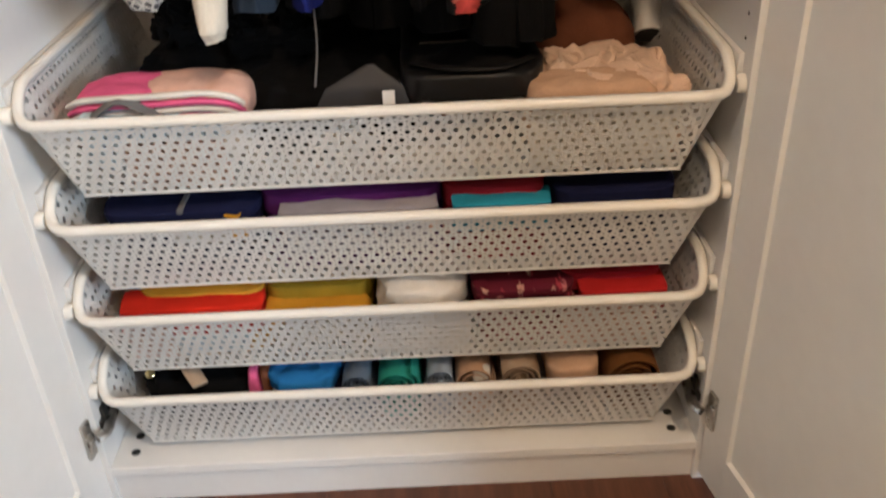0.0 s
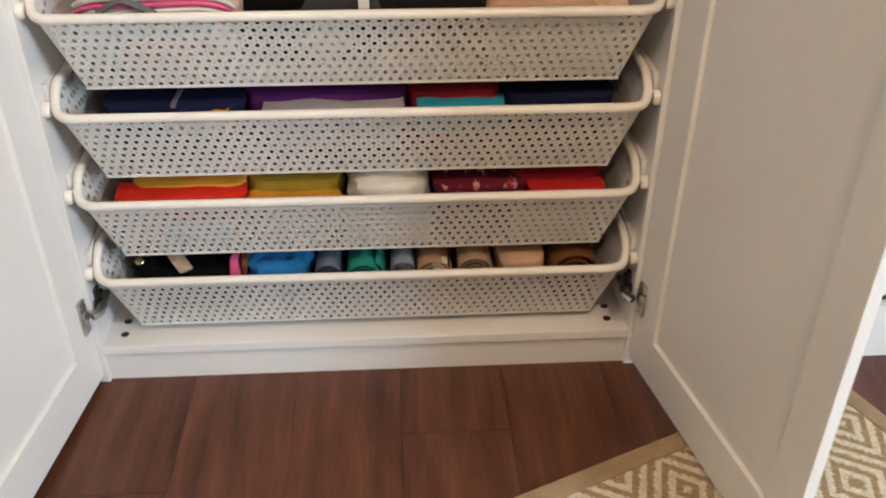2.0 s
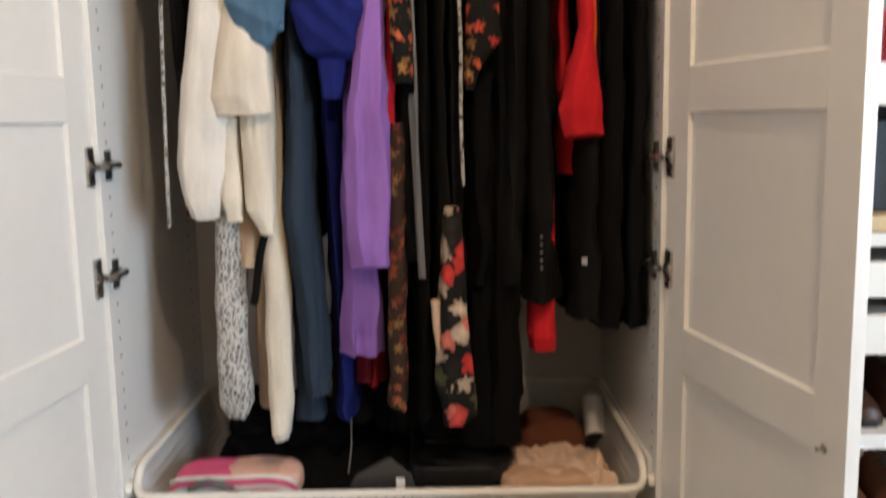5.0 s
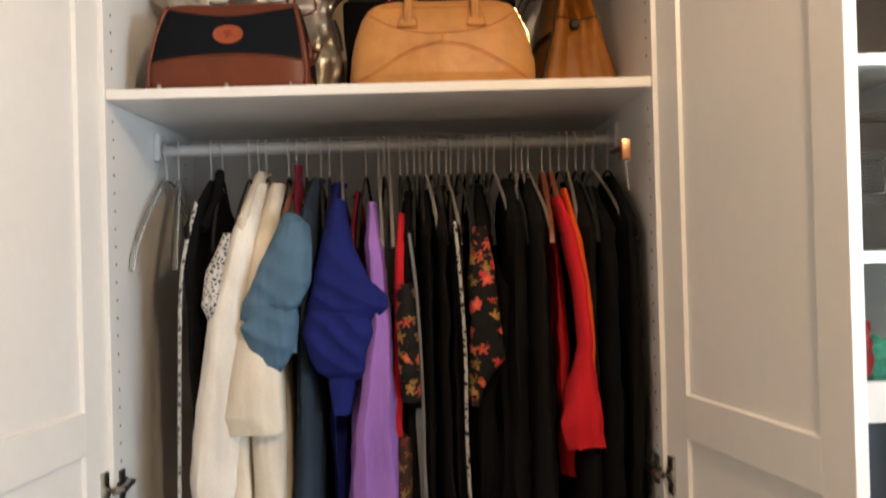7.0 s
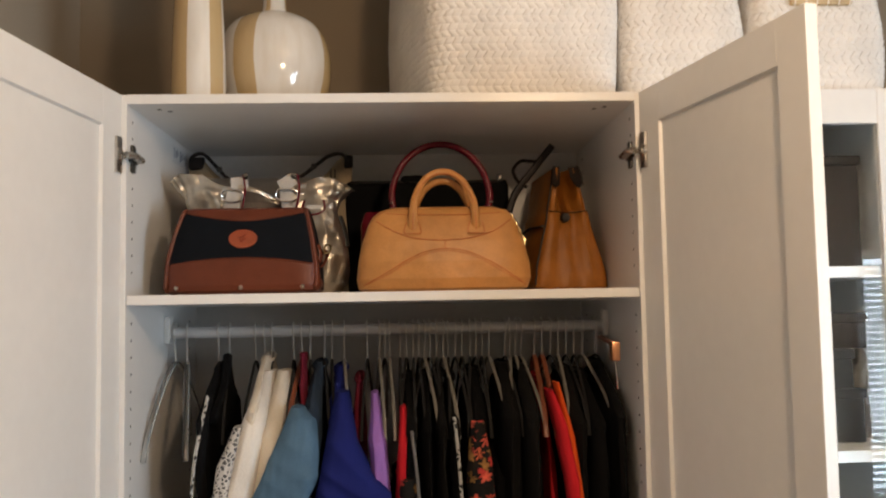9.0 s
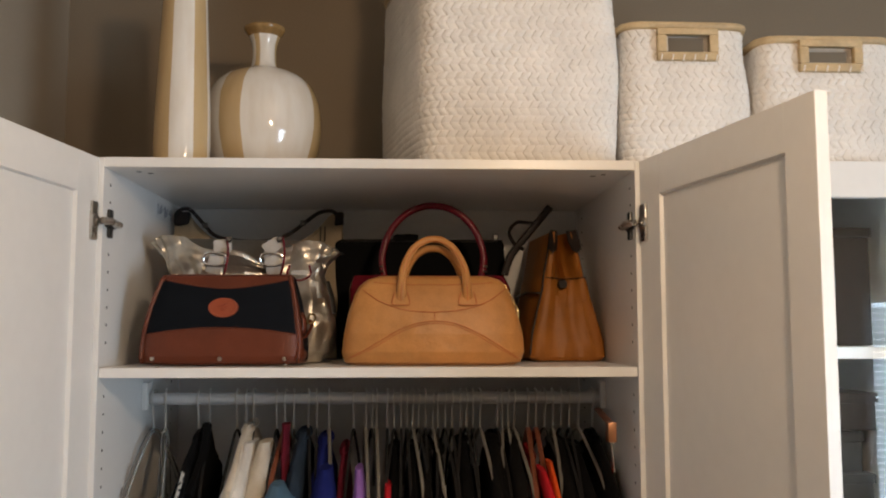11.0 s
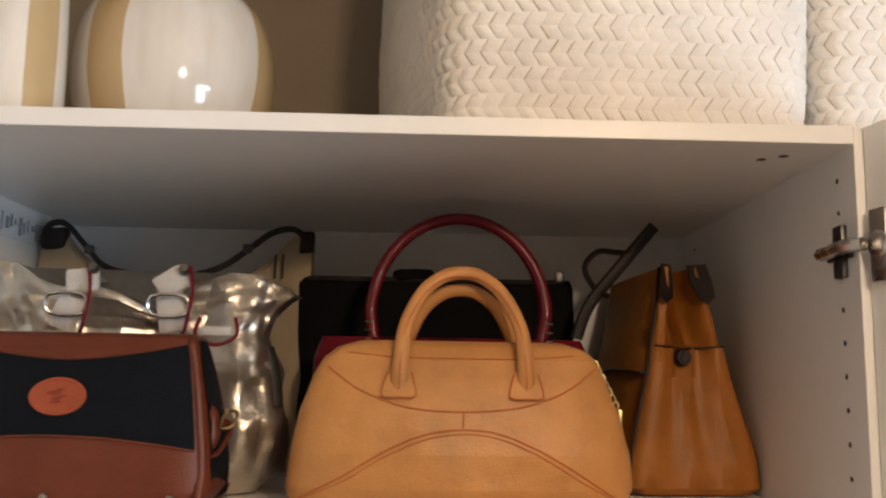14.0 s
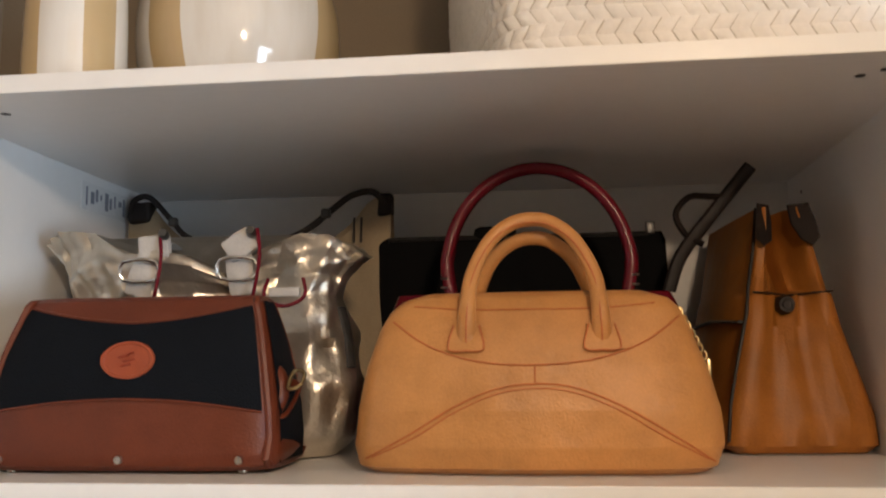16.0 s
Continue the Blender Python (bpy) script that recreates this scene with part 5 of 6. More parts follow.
sleeve("dark red skirt hem below a blazer", F["vermilion"], [(1.25, 0.285, 0.322, 0.22, 0.08), (1.05, 0.268, 0.318, 0.15, 0.05), (0.95, 0.262, 0.314, 0.12, 0.04), (0.92, 0.268, 0.310, 0.12, 0.03)], 42)
garment("black jacket with a white sewn label", F["charcoal"], 0.378, 0.024, 1.81, 0.985, 0.036, 0.372, seed=43, y_front=0.055)
garment("black soft cardigan beside the wardrobe wall", F["black"], 0.415, 0.020, 1.80, 0.965, 0.040, 0.415, seed=44, y_front=0.06)
garment("fuzzy black coat at the rail's end", F["black"], 0.455, 0.016, 1.82, 0.97, 0.022, 0.456, seed=45, y_front=0.045, amp=0.006)
solo("sewn_label", boxed(0.3495, 0.3595, 0.026, 0.029, 1.096, 1.109, bevel=0.001), F["grey"], "small white sewn label on a black jacket", "label")


# ---------- handbags on the shelf ----------
def leather(name, color, rough=0.42, grain=420.0, var=0.16, crease=5.0):
    """Leather: pebbled grain over soft hand-sized creases."""
    m, nt, b = nodes_of(name)
    v = coords(nt)
    big, mid, small = noise_of(nt, v, 9.0, 4.0), noise_of(nt, v, 34.0, 4.0), noise_of(nt, v, grain, 2.0)
    c = blend(nt, "MULTIPLY", 1.0, color, ramp(nt, big, [(0.3, (1 - var,) * 3), (0.7, (1 + var * 0.35,) * 3)]))
    c = blend(nt, "MULTIPLY", 1.0, c, ramp(nt, mid, [(0.3, (1 - var * 0.8,) * 3), (0.6, (1.0, 1.0, 1.0))]))
    c = blend(nt, "MULTIPLY", 1.0, c, ramp(nt, small, [(0.3, (1 - var * 0.6,) * 3), (0.7, (1.0, 1.0, 1.0))]))
    nt.links.new(c, b.inputs["Base Color"])
    rr = node(nt, "ShaderNodeMapRange")
    rr.inputs["To Min"].default_value, rr.inputs["To Max"].default_value = max(rough - 0.1, 0.05), min(rough + 0.1, 1)
    nt.links.new(mid, rr.inputs[0])
    nt.links.new(rr.outputs[0], b.inputs["Roughness"])
    b.inputs["Specular IOR Level"].default_value = 0.34
    both = node(nt, "ShaderNodeMath")
    both.operation = "MULTIPLY_ADD"
    both.inputs[1].default_value = crease
    nt.links.new(mid, both.inputs[0])
    nt.links.new(small, both.inputs[2])
    relief(nt, b, both.outputs[0], 0.30, 0.0014)
    return m


TAN = leather("tan_leather", (0.57, 0.265, 0.085), 0.40)
TAN_SEAM = leather("tan_seam_edge", (0.52, 0.165, 0.050), 0.6)
RUST = leather("rust_brown_leather", (0.135, 0.030, 0.012), 0.42, crease=2.0)
INK = cloth("black_pebbled_leather", (0.0045, 0.006, 0.009), 0.2, 0.8, 600.0)
CORAL = leather("coral_leather", (0.36, 0.075, 0.030), 0.45)
OCHRE = leather("ochre_leather", (0.37, 0.130, 0.018), 0.5, var=0.22, crease=4.0)
OXBLOOD = leather("glossy_oxblood_leather", (0.15, 0.008, 0.018), 0.22)
ESPRESSO = leather("espresso_leather", (0.016, 0.010, 0.008), 0.5)
CANVAS = cloth("beige_canvas", (0.42, 0.33, 0.22))
SILVER = foil("crinkled_silver_leather", (0.62, 0.57, 0.49))
SILVER_PALE = leather("pale_silver_strap", (0.56, 0.54, 0.51), 0.35)
BLACK_LEATHER = cloth("soft_black_suede", (0.006, 0.006, 0.0065))


AGED_BRASS = plain("aged_brass", (0.30, 0.22, 0.11), 0.35, metal=1.0, var=0.25, scale=80, fine=300, bump=0.05)


class Body:
    """A bag's body: levels of (z, x centre, x half, y centre, y half), and the surface over its front."""

    def __init__(self, levels, n):
        self.levels, self.n, self.puff, self.seed = levels, n, 0.0, 0.0

    def at(self, z):
        L = self.levels
        for a, b in zip(L, L[1:]):
            if z <= b[0]:
                t = max(0.0, (z - a[0]) / (b[0] - a[0]))
                return [p + (q - p) * t for p, q in zip(a, b)]
        return list(L[-1])

    def front(self, x, z, off=0.0, back=False):
        _, cx, hx, cy, hy = self.at(z)
        u = min(abs((x - cx) / hx), 1.0)
        d = hy * (1 - u ** self.n) ** (1 / self.n)
        d += off + self.puff * wobble((x, cy + d if back else cy - d, z), 13, self.seed)
        return Vector((x, cy + d if back else cy - d, z))

    def mesh(self, around=64, puff=0.0, seed=0.0, rows=30):
        b, loops = bmesh.new(), []
        self.puff, self.seed = puff, seed
        z0, z1 = self.levels[0][0], self.levels[-1][0]
        zs = sorted({round(z0 + (z1 - z0) * i / rows, 5) for i in range(rows + 1)} | {lv[0] for lv in self.levels})
        for z in zs:
            _, cx, hx, cy, hy = self.at(z)
            loop = []
            for k in range(around):
                a = 2 * math.pi * k / around
                c, s = math.cos(a), math.sin(a)
                x = cx + hx * math.copysign(abs(c) ** (2 / self.n), c)
                y = cy + hy * math.copysign(abs(s) ** (2 / self.n), s)
                w = puff * wobble((x, y, z), 13, seed)
                loop.append((x + w * c, y + w * s, z))
            loops.append(loop)
        return rings(b, loops)

    def patch(self, x0, x1, low, high, off, nx=24, nz=10):
        """A panel over the front, between low(u) and high(u) for u in -1..1."""
        b = bmesh.new()
        grid = []
        for i in range(nx + 1):
            f = i / nx
            col = []
            for j in range(nz + 1):
                u = 2 * f - 1
                z = low(u) + (high(u) - low(u)) * j / nz
                _, cx, hx, _, _ = self.at(z)
                col.append(b.verts.new(self.front(cx + hx * (x0 + (x1 - x0) * f), z, off)))
            grid.append(col)
        for i in range(nx):
            for j in range(nz):
                b.faces.new((grid[i][j], grid[i + 1][j], grid[i + 1][j + 1], grid[i][j + 1]))
        r = bmesh.ops.extrude_face_region(b, geom=b.faces[:])
        for v in r["geom"]:
            if isinstance(v, bmesh.types.BMVert):
                v.co.y += off + 0.001
        return b

    def seam(self, pts, r=0.0012, off=0.0006, steps=6):
        b = bmesh.new()
        tube(b, [self.front(p.x, p.z, off) for p in smooth_path([(x, 0, z) for x, z in pts], steps)], r, 6)
        return b


# tan satchel
tan = Body([(1.987, 0.113, 0.160, 0.125, 0.058), (1.993, 0.113, 0.171, 0.125, 0.068), (2.012, 0.113, 0.1755, 0.125, 0.074), (2.045, 0.113, 0.172, 0.124, 0.072), (2.085, 0.113, 0.163, 0.122, 0.062),
            (2.120, 0.114, 0.150, 0.120, 0.048), (2.138, 0.115, 0.140, 0.119, 0.039), (2.149, 0.115, 0.127, 0.118, 0.030), (2.156, 0.115, 0.104, 0.117, 0.018)], 3.6)
ob = thing("tan_handbag", (0.113, 0.125, 1.987), "tan leather handbag with twin arched handles and red-brown seams", "handbag", "handbags on the shelf")
part("body", tan.mesh(96, 0.0055, 3.0, 44), TAN, ob)
part("seam", tan.seam([(-0.020, 2.128), (0.015, 2.105), (0.060, 2.090), (0.115, 2.086), (0.170, 2.091), (0.215, 2.106), (0.250, 2.130)], 0.0010), TAN_SEAM, ob, "red-brown curved seam")
part("seam", tan.seam([(-0.045, 2.000), (0.000, 2.024), (0.040, 2.048), (0.078, 2.064), (0.115, 2.069), (0.152, 2.065), (0.192, 2.049), (0.235, 2.024), (0.275, 1.998)], 0.0010), TAN_SEAM, ob, "red-brown arched seam")
part("seam", tan.seam([(-0.038, 2.002), (0.004, 2.021), (0.042, 2.044), (0.080, 2.060), (0.115, 2.065), (0.150, 2.061), (0.188, 2.046), (0.229, 2.022), (0.268, 2.001)], 0.0007), TAN_SEAM, ob)
part("seam", tan.seam([(0.115, 2.070), (0.115, 2.078), (0.115, 2.085)], 0.0008), TAN_SEAM, ob)
part("seam", tan.seam([(0.000, 2.143), (0.05, 2.1385), (0.115, 2.138), (0.18, 2.1385), (0.228, 2.143)], 0.0008), TAN_SEAM, ob)
for back in (False, True):
    s, dy, drop = (1, 0.068, 0.0) if not back else (-1, 0.150, 0.0155)
    b = bmesh.new()
    pts = [(0.052, dy + 0.004 * s, 2.105), (0.053, dy, 2.135), (0.057, dy + 0.012 * s, 2.170 - drop), (0.073, dy + 0.022 * s, 2.204 - drop), (0.094, dy + 0.028 * s, 2.222 - drop), (0.115, dy + 0.030 * s, 2.2265 - drop),
           (0.134, dy + 0.028 * s, 2.222 - drop), (0.155, dy + 0.022 * s, 2.204 - drop), (0.172, dy + 0.012 * s, 2.170 - drop), (0.176, dy, 2.135), (0.177, dy + 0.004 * s, 2.105)]
    tube(b, smooth_path(pts, 6), lambda f: 0.0072 + 0.0042 * abs(2 * f - 1) ** 6, 12, flat=0.85)
    handle = part("handle", b, TAN, ob, "rolled tan leather handle")
    if not back:
        b = bmesh.new()
        tube(b, [p + Vector((0, -0.0075, -0.004)) for p in smooth_path(pts, 6)], 0.0009, 6)
        part("stitching", b, TAN_SEAM, handle)
        for x in (0.052, 0.177):
            w = 0.0175
            _, cx, hx, _, _ = tan.at(2.11)
            pad = tan.patch((x - w - cx) / hx, (x + w - cx) / hx, lambda u: 2.100, lambda u: 2.124, 0.004, 8, 4)
            for v in pad.verts:
                f = (v.co.z - 2.10) / 0.024
                v.co.x = x + (v.co.x - x) * (1.0 - 0.28 * max(0, min(1, f)))
            part("handle_pad", pad, TAN, ob)
            part("pad_seam", tan.seam([(x - 0.012, 2.123), (x - 0.0165, 2.101), (x, 2.0995), (x + 0.0165, 2.101), (x + 0.012, 2.123)], 0.0010, 0.0042, 3), TAN_SEAM, ob)
b = bmesh.new()
for i in range(7):
    c = Vector((0.252 + 0.0034 * i, 0.100, 2.134 - 0.0068 * i))
    ring = [c + Vector((0.0026 * math.cos(a * math.pi / 5), 0.003 * (i % 2) * math.sin(a * math.pi / 5), 0.0042 * math.sin(a * math.pi / 5))) for a in range(10)]
    tube(b, ring, 0.0013, 6, closed=True)
box(b, 0.2745, 0.278, 0.096, 0.102, 2.060, 2.090, bevel=0.001)
part("zip_chain", b, BRASS, ob, "bright brass zip chain")
# rust and black satchel
rust = Body([(1.989, -0.282, 0.140, 0.128, 0.060), (1.994, -0.282, 0.149, 0.128, 0.066), (2.005, -0.282, 0.1515, 0.128, 0.068), (2.05, -0.281, 0.1475, 0.125, 0.064), (2.10, -0.279, 0.138, 0.120, 0.052), (2.140, -0.277, 0.127, 0.115, 0.034), (2.153, -0.276, 0.122, 0.113, 0.025), (2.158, -0.276, 0.116, 0.112, 0.014)], 7.0)
ob = thing("rust_black_handbag", (-0.282, 0.125, 1.987), "rust-brown leather handbag with black panels and an oval emblem", "handbag", "handbags on the shelf")
part("body", rust.mesh(72, 0.002, 5.0), RUST, ob)
part("front_panel", rust.patch(-0.93, 0.93, lambda u: 2.057 - 0.013 * u * u, lambda u: 2.131 + 0.017 * abs(u) ** 1.6, 0.0016, 30, 14), INK, ob, "black leather front panel")
for sgn in (-1, 1):
    b = bmesh.new()
    zs = [1.995, 2.02, 2.05, 2.08, 2.11, 2.135, 2.152]
    fr = [rust.front(rust.at(z)[1] + sgn * rust.at(z)[2] * 0.965, z, 0.001) for z in zs]
    bk = [rust.front(rust.at(z)[1] + sgn * rust.at(z)[2] * 0.965, z, 0.001, True) for z in reversed(zs)]
    tube(b, smooth_path(fr + bk, 3, closed=True), 0.0042, 8, closed=True)
    part("piping", b, RUST, ob, "rust-brown leather piping")
    b = bmesh.new()
    rows = []
    for z in zs:
        _, cx, hx, cy, hy = rust.at(z)
        rows.append([(cx + sgn * (hx + 0.0012), cy + hy * f, z) for f in (-0.62, -0.3, 0, 0.3, 0.62)])
    rings(b, rows, closed=False, cap=False)
    part("end_panel", b, INK, ob, "black leather end panel")
for z_of, name in ((lambda u: 2.057 - 0.013 * u * u, "lower_seam"), (lambda u: 2.131 + 0.017 * abs(u) ** 1.6, "upper_seam")):
    b = bmesh.new()
    pts = []
    for i in range(31):
        u = 2 * i / 30 - 1
        z = z_of(u)
        pts.append(rust.front(rust.at(z)[1] + rust.at(z)[2] * 0.93 * u, z, 0.0016))
    tube(b, pts, 0.0014, 6)
    part(name, b, RUST, ob)
EM = (-0.278, 2.0945)
b = bmesh.new()
loops = []
for r, off in ((1.0, 0.0015), (0.97, 0.0035), (0.86, 0.0038), (0.82, 0.0026), (0.05, 0.0028)):
    loops.append([rust.front(EM[0] + 0.0280 * r * math.cos(a * math.pi / 20), EM[1] + 0.0185 * r * math.sin(a * math.pi / 20), off) for a in range(40)])
rings(b, loops)
emblem = part("emblem", b, CORAL, ob, "oval coral leather emblem")
b = bmesh.new()
for k, (dx, dz, w) in enumerate(((-0.004, 0.003, 0.010), (0.002, -0.001, 0.012), (-0.001, -0.0055, 0.009), (0.003, 0.006, 0.006))):
    tube(b, [rust.front(EM[0] + dx - w / 2, EM[1] + dz, 0.0036), rust.front(EM[0] + dx + w / 2, EM[1] + dz + 0.0015, 0.0036)], 0.0012, 6)
part("emblem_relief", b, leather("dark_coral_leather", (0.32, 0.055, 0.025)), emblem)
for x in (-0.405, -0.282, -0.163):
    b = bmesh.new()
    p = rust.front(x, 2.000, 0.0)
    disc(b, p, (0, -1, 0), 0.0042, 0.004, 12)
    part("stud", b, NICKEL, ob, "small silver stud")
for x, y in ((-0.40, 0.08), (-0.165, 0.08), (-0.40, 0.17), (-0.165, 0.17)):
    b = bmesh.new()
    disc(b, (x, y, 1.990), (0, 0, -1), 0.006, 0.0035, 12)
    part("foot", b, NICKEL, ob)
b = bmesh.new()
tube(b, smooth_path([(-0.140, 0.104, 2.086), (-0.132, 0.098, 2.076), (-0.130, 0.094, 2.058), (-0.136, 0.092, 2.042), (-0.128, 0.092, 2.040), (-0.119, 0.096, 2.056), (-0.118, 0.102, 2.066), (-0.127, 0.106, 2.070)], 5), 0.0058, 8, flat=0.4)
strap = part("side_strap", b, RUST, ob, "looped rust leather strap")
b = bmesh.new()
tube(b, smooth_path([(-0.124, 0.088, 2.066), (-0.113, 0.090, 2.068), (-0.111, 0.098, 2.080), (-0.121, 0.098, 2.082)], 4, closed=True), 0.0020, 8, closed=True)
part("buckle", b, AGED_BRASS, strap, "aged brass buckle")

# crinkled silver bag
ob = thing("silver_handbag", (-0.262, 0.235, 1.987), "crinkled silver leather bag with a gathered top and buckled straps", "handbag", "handbags on the shelf")
b = bmesh.new()
loops = []
lv = [(1.988, -0.262, 0.150, 0.240, 0.050), (2.01, -0.262, 0.172, 0.240, 0.062), (2.07, -0.262, 0.178, 0.238, 0.066), (2.125, -0.262, 0.168, 0.235, 0.056), (2.163, -0.262, 0.154, 0.232, 0.042), (2.190, -0.262, 0.164, 0.230, 0.035), (2.215, -0.262, 0.182, 0.229, 0.038), (2.238, -0.262, 0.194, 0.229, 0.042)]
RIDGE = ((-0.47, -0.014), (-0.44, 0.002), (-0.41, 0.008), (-0.383, 0.002), (-0.353, -0.021), (-0.329, -0.030), (-0.297, -0.022), (-0.274, -0.022), (-0.228, -0.050), (-0.20, -0.030), (-0.181, -0.014), (-0.145, -0.004), (-0.113, -0.005), (-0.082, -0.019), (-0.060, -0.040))


def crest(x):
    for (xa, za), (xb, zb) in zip(RIDGE, RIDGE[1:]):
        if x <= xb:
            return za + (zb - za) * max(0.0, (x - xa) / (xb - xa))
    return RIDGE[-1][1]


table = lerp_levels(lv, 40)
for i, (z, cx, hx, cy, hy) in enumerate(table):
    f = i / 40
    loop = []
    for k in range(96):
        a = 2 * math.pi * k / 96
        c, s = math.cos(a), math.sin(a)
        x, y = cx + hx * math.copysign(abs(c) ** 0.6, c), cy + hy * math.copysign(abs(s) ** 0.6, s)
        pleat = 0.004 * max(0, f - 0.35) * math.sin(11 * a * 2 + 3 * wobble((x, y, z), 9)) + (0.014 * wobble((x, y, z * 0.8), 22, 2) + 0.020 * wobble((x * 0.9, y, z * 0.6), 12, 5) - 0.022 * abs(wobble((x, y, z * 0.5), 24, 8)) - 0.008 * abs(wobble((x, y, z), 46, 4)) + 0.007) * min(1.0, 2.2 * abs(s) + 0.15)
        zz = z + (crest(x) + 0.006 * wobble((x, y, 0), 25, 3)) * max(0.0, f - 0.6) * 2.5
        loop.append((x + 0.5 * pleat * c, y + pleat * (1 if s > 0 else 1) * math.copysign(1, s), zz))
    loops.append(loop)
rings(b, loops)
part("body", b, SILVER, ob)
for x, tilt in ((-0.316, 0.008), (-0.205, -0.004)):
    b = bmesh.new()
    tube(b, smooth_path([(x - tilt, 0.176, 2.165), (x, 0.172, 2.190), (x + tilt, 0.180, 2.214), (x + tilt, 0.198, 2.229), (x + tilt, 0.23, 2.224)], 5), 0.0150, 8, flat=0.12)
    st = part("strap", b, SILVER_PALE, ob, "pale silver leather strap")
    b = bmesh.new()
    w = 0.0185
    tube(b, smooth_path([(x - w, 0.166, 2.182), (x - w, 0.163, 2.202), (x + w, 0.163, 2.202), (x + w, 0.166, 2.182)], 3, closed=True), 0.0022, 8, closed=True)
    part("buckle", b, CHROME, st, "polished metal buckle")
    b = bundle(bmesh.new(), -0.018, 0.018, -0.005, 0.005, -0.014, 0.014, x * 3, 0.002, 0.25, 20.0, 32, 14)
    bmesh.ops.rotate(b, verts=b.verts, matrix=Matrix.Rotation(radians(-6 if x < -0.25 else -32), 3, "Y"))
    bmesh.ops.translate(b, verts=b.verts, vec=(x + tilt + 0.004, 0.174, 2.219))
    part("strap_flap", b, SILVER_PALE, st, "pale silver strap end standing up")
    b = bmesh.new()
    disc(b, (x + tilt + 0.018, 0.168, 2.231), (0.2, -1, 0.2), 0.0055, 0.012, 12)
    part("rivet", b, DARK_STEEL, st, "dark metal rivet")
    b = bmesh.new()
    tube(b, smooth_path([(x + 0.021, 0.166, 2.236), (x + 0.026, 0.160, 2.205), (x + 0.021, 0.160, 2.170), (x + 0.016, 0.165, 2.160)], 4), 0.0022, 6)
    part("red_edge", b, OXBLOOD, st, "dark red painted strap edge")
b = bmesh.new()
tube(b, smooth_path([(-0.168, 0.158, 2.180), (-0.172, 0.156, 2.160), (-0.150, 0.154, 2.150), (-0.128, 0.156, 2.160), (-0.130, 0.158, 2.180)], 4), 0.0022, 6)
part("tab_edge", b, OXBLOOD, ob)
part("tab", boxed(-0.166, -0.132, 0.152, 0.158, 2.160, 2.170, bevel=0.002), SILVER_PALE, ob)
b = bmesh.new()
tube(b, smooth_path([(-0.098, 0.20, 2.150), (-0.088, 0.19, 2.120), (-0.082, 0.18, 2.085)], 4), 0.006, 8, flat=0.5)
part("draw_cord", b, DARK_STEEL, ob, "dark braided draw cord")

# beige canvas bag at the back
ob = thing("beige_handbag", (-0.28, 0.47, 1.987), "beige canvas shoulder bag with a dark leather strap", "handbag", "handbags on the shelf")
b = bmesh.new()
sag = lambda u: 2.248 + 0.074 * min(1.0, abs(u) / 0.84) ** 3.4
loops = []
for i in range(33):
    u = 2 * i / 32 - 1
    x, zt = -0.280 + 0.193 * u, sag(u)
    loops.append([(x, 0.445, 1.988), (x, 0.438, 2.10), (x, 0.455, zt - 0.012), (x, 0.464, zt), (x, 0.476, zt - 0.010), (x, 0.505, 2.10), (x, 0.50, 1.988)])
rings(b, loops)
part("body", b, CANVAS, ob)
b = bmesh.new()
tube(b, smooth_path([(-0.470, 0.45, 2.300), (-0.462, 0.444, 2.324), (-0.436, 0.440, 2.328), (-0.405, 0.440, 2.297), (-0.376, 0.438, 2.268), (-0.330, 0.437, 2.257), (-0.263, 0.436, 2.255), (-0.210, 0.438, 2.271), (-0.168, 0.440, 2.302), (-0.140, 0.441, 2.322), (-0.110, 0.443, 2.326), (-0.090, 0.45, 2.305)], 6), 0.0046, 8, flat=0.5)
part("strap", b, ESPRESSO, ob, "dark brown leather strap")
for x0, x1, z0 in ((-0.476, -0.438, 2.292), (-0.106, -0.083, 2.294)):
    part("strap_tab", bundle(bmesh.new(), x0, x1, 0.446, 0.474, z0, 2.328, 3.0, 0.004, 0.4), ESPRESSO, ob, "dark brown leather corner patch")
for x, z in ((-0.398, 2.291), (-0.176, 2.297)):
    part("strap_buckle", bundle(bmesh.new(), x - 0.007, x + 0.007, 0.431, 0.444, z - 0.007, z + 0.007, 2.0, 0.001), DARK_STEEL, ob, "small dark metal strap slider")
b = bmesh.new()
for x in (-0.136, -0.126):
    tube(b, [(x, 0.437, 2.255), (x, 0.440, 2.290)], 0.0016, 6)
part("zip_pull", b, ESPRESSO, ob)

# flat black bag
ob = thing("black_tote_bag", (0.09, 0.46, 1.987), "flat black leather bag standing upright at the back", "handbag", "handbags on the shelf")
tote = Body([(1.988, 0.092, 0.190, 0.460, 0.030), (2.10, 0.092, 0.197, 0.460, 0.032), (2.25, 0.092, 0.196, 0.460, 0.018), (2.262, 0.092, 0.192, 0.460, 0.010)], 5.0)
part("body", tote.mesh(48, 0.004, 7.0), BLACK_LEATHER, ob)
b = bmesh.new()
tube(b, [tote.front(x, 2.258, 0.002) for x in (-0.09, 0.0, 0.09, 0.18, 0.265)], 0.003, 6)
box(b, 0.262, 0.274, 0.440, 0.452, 2.258, 2.274, bevel=0.002)
part("zip", b, DARK_STEEL, ob)
part("lump", bundle(bmesh.new(), 0.03, 0.09, 0.44, 0.47, 2.255, 2.275, 2.0, 0.004), BLACK_LEATHER, ob)

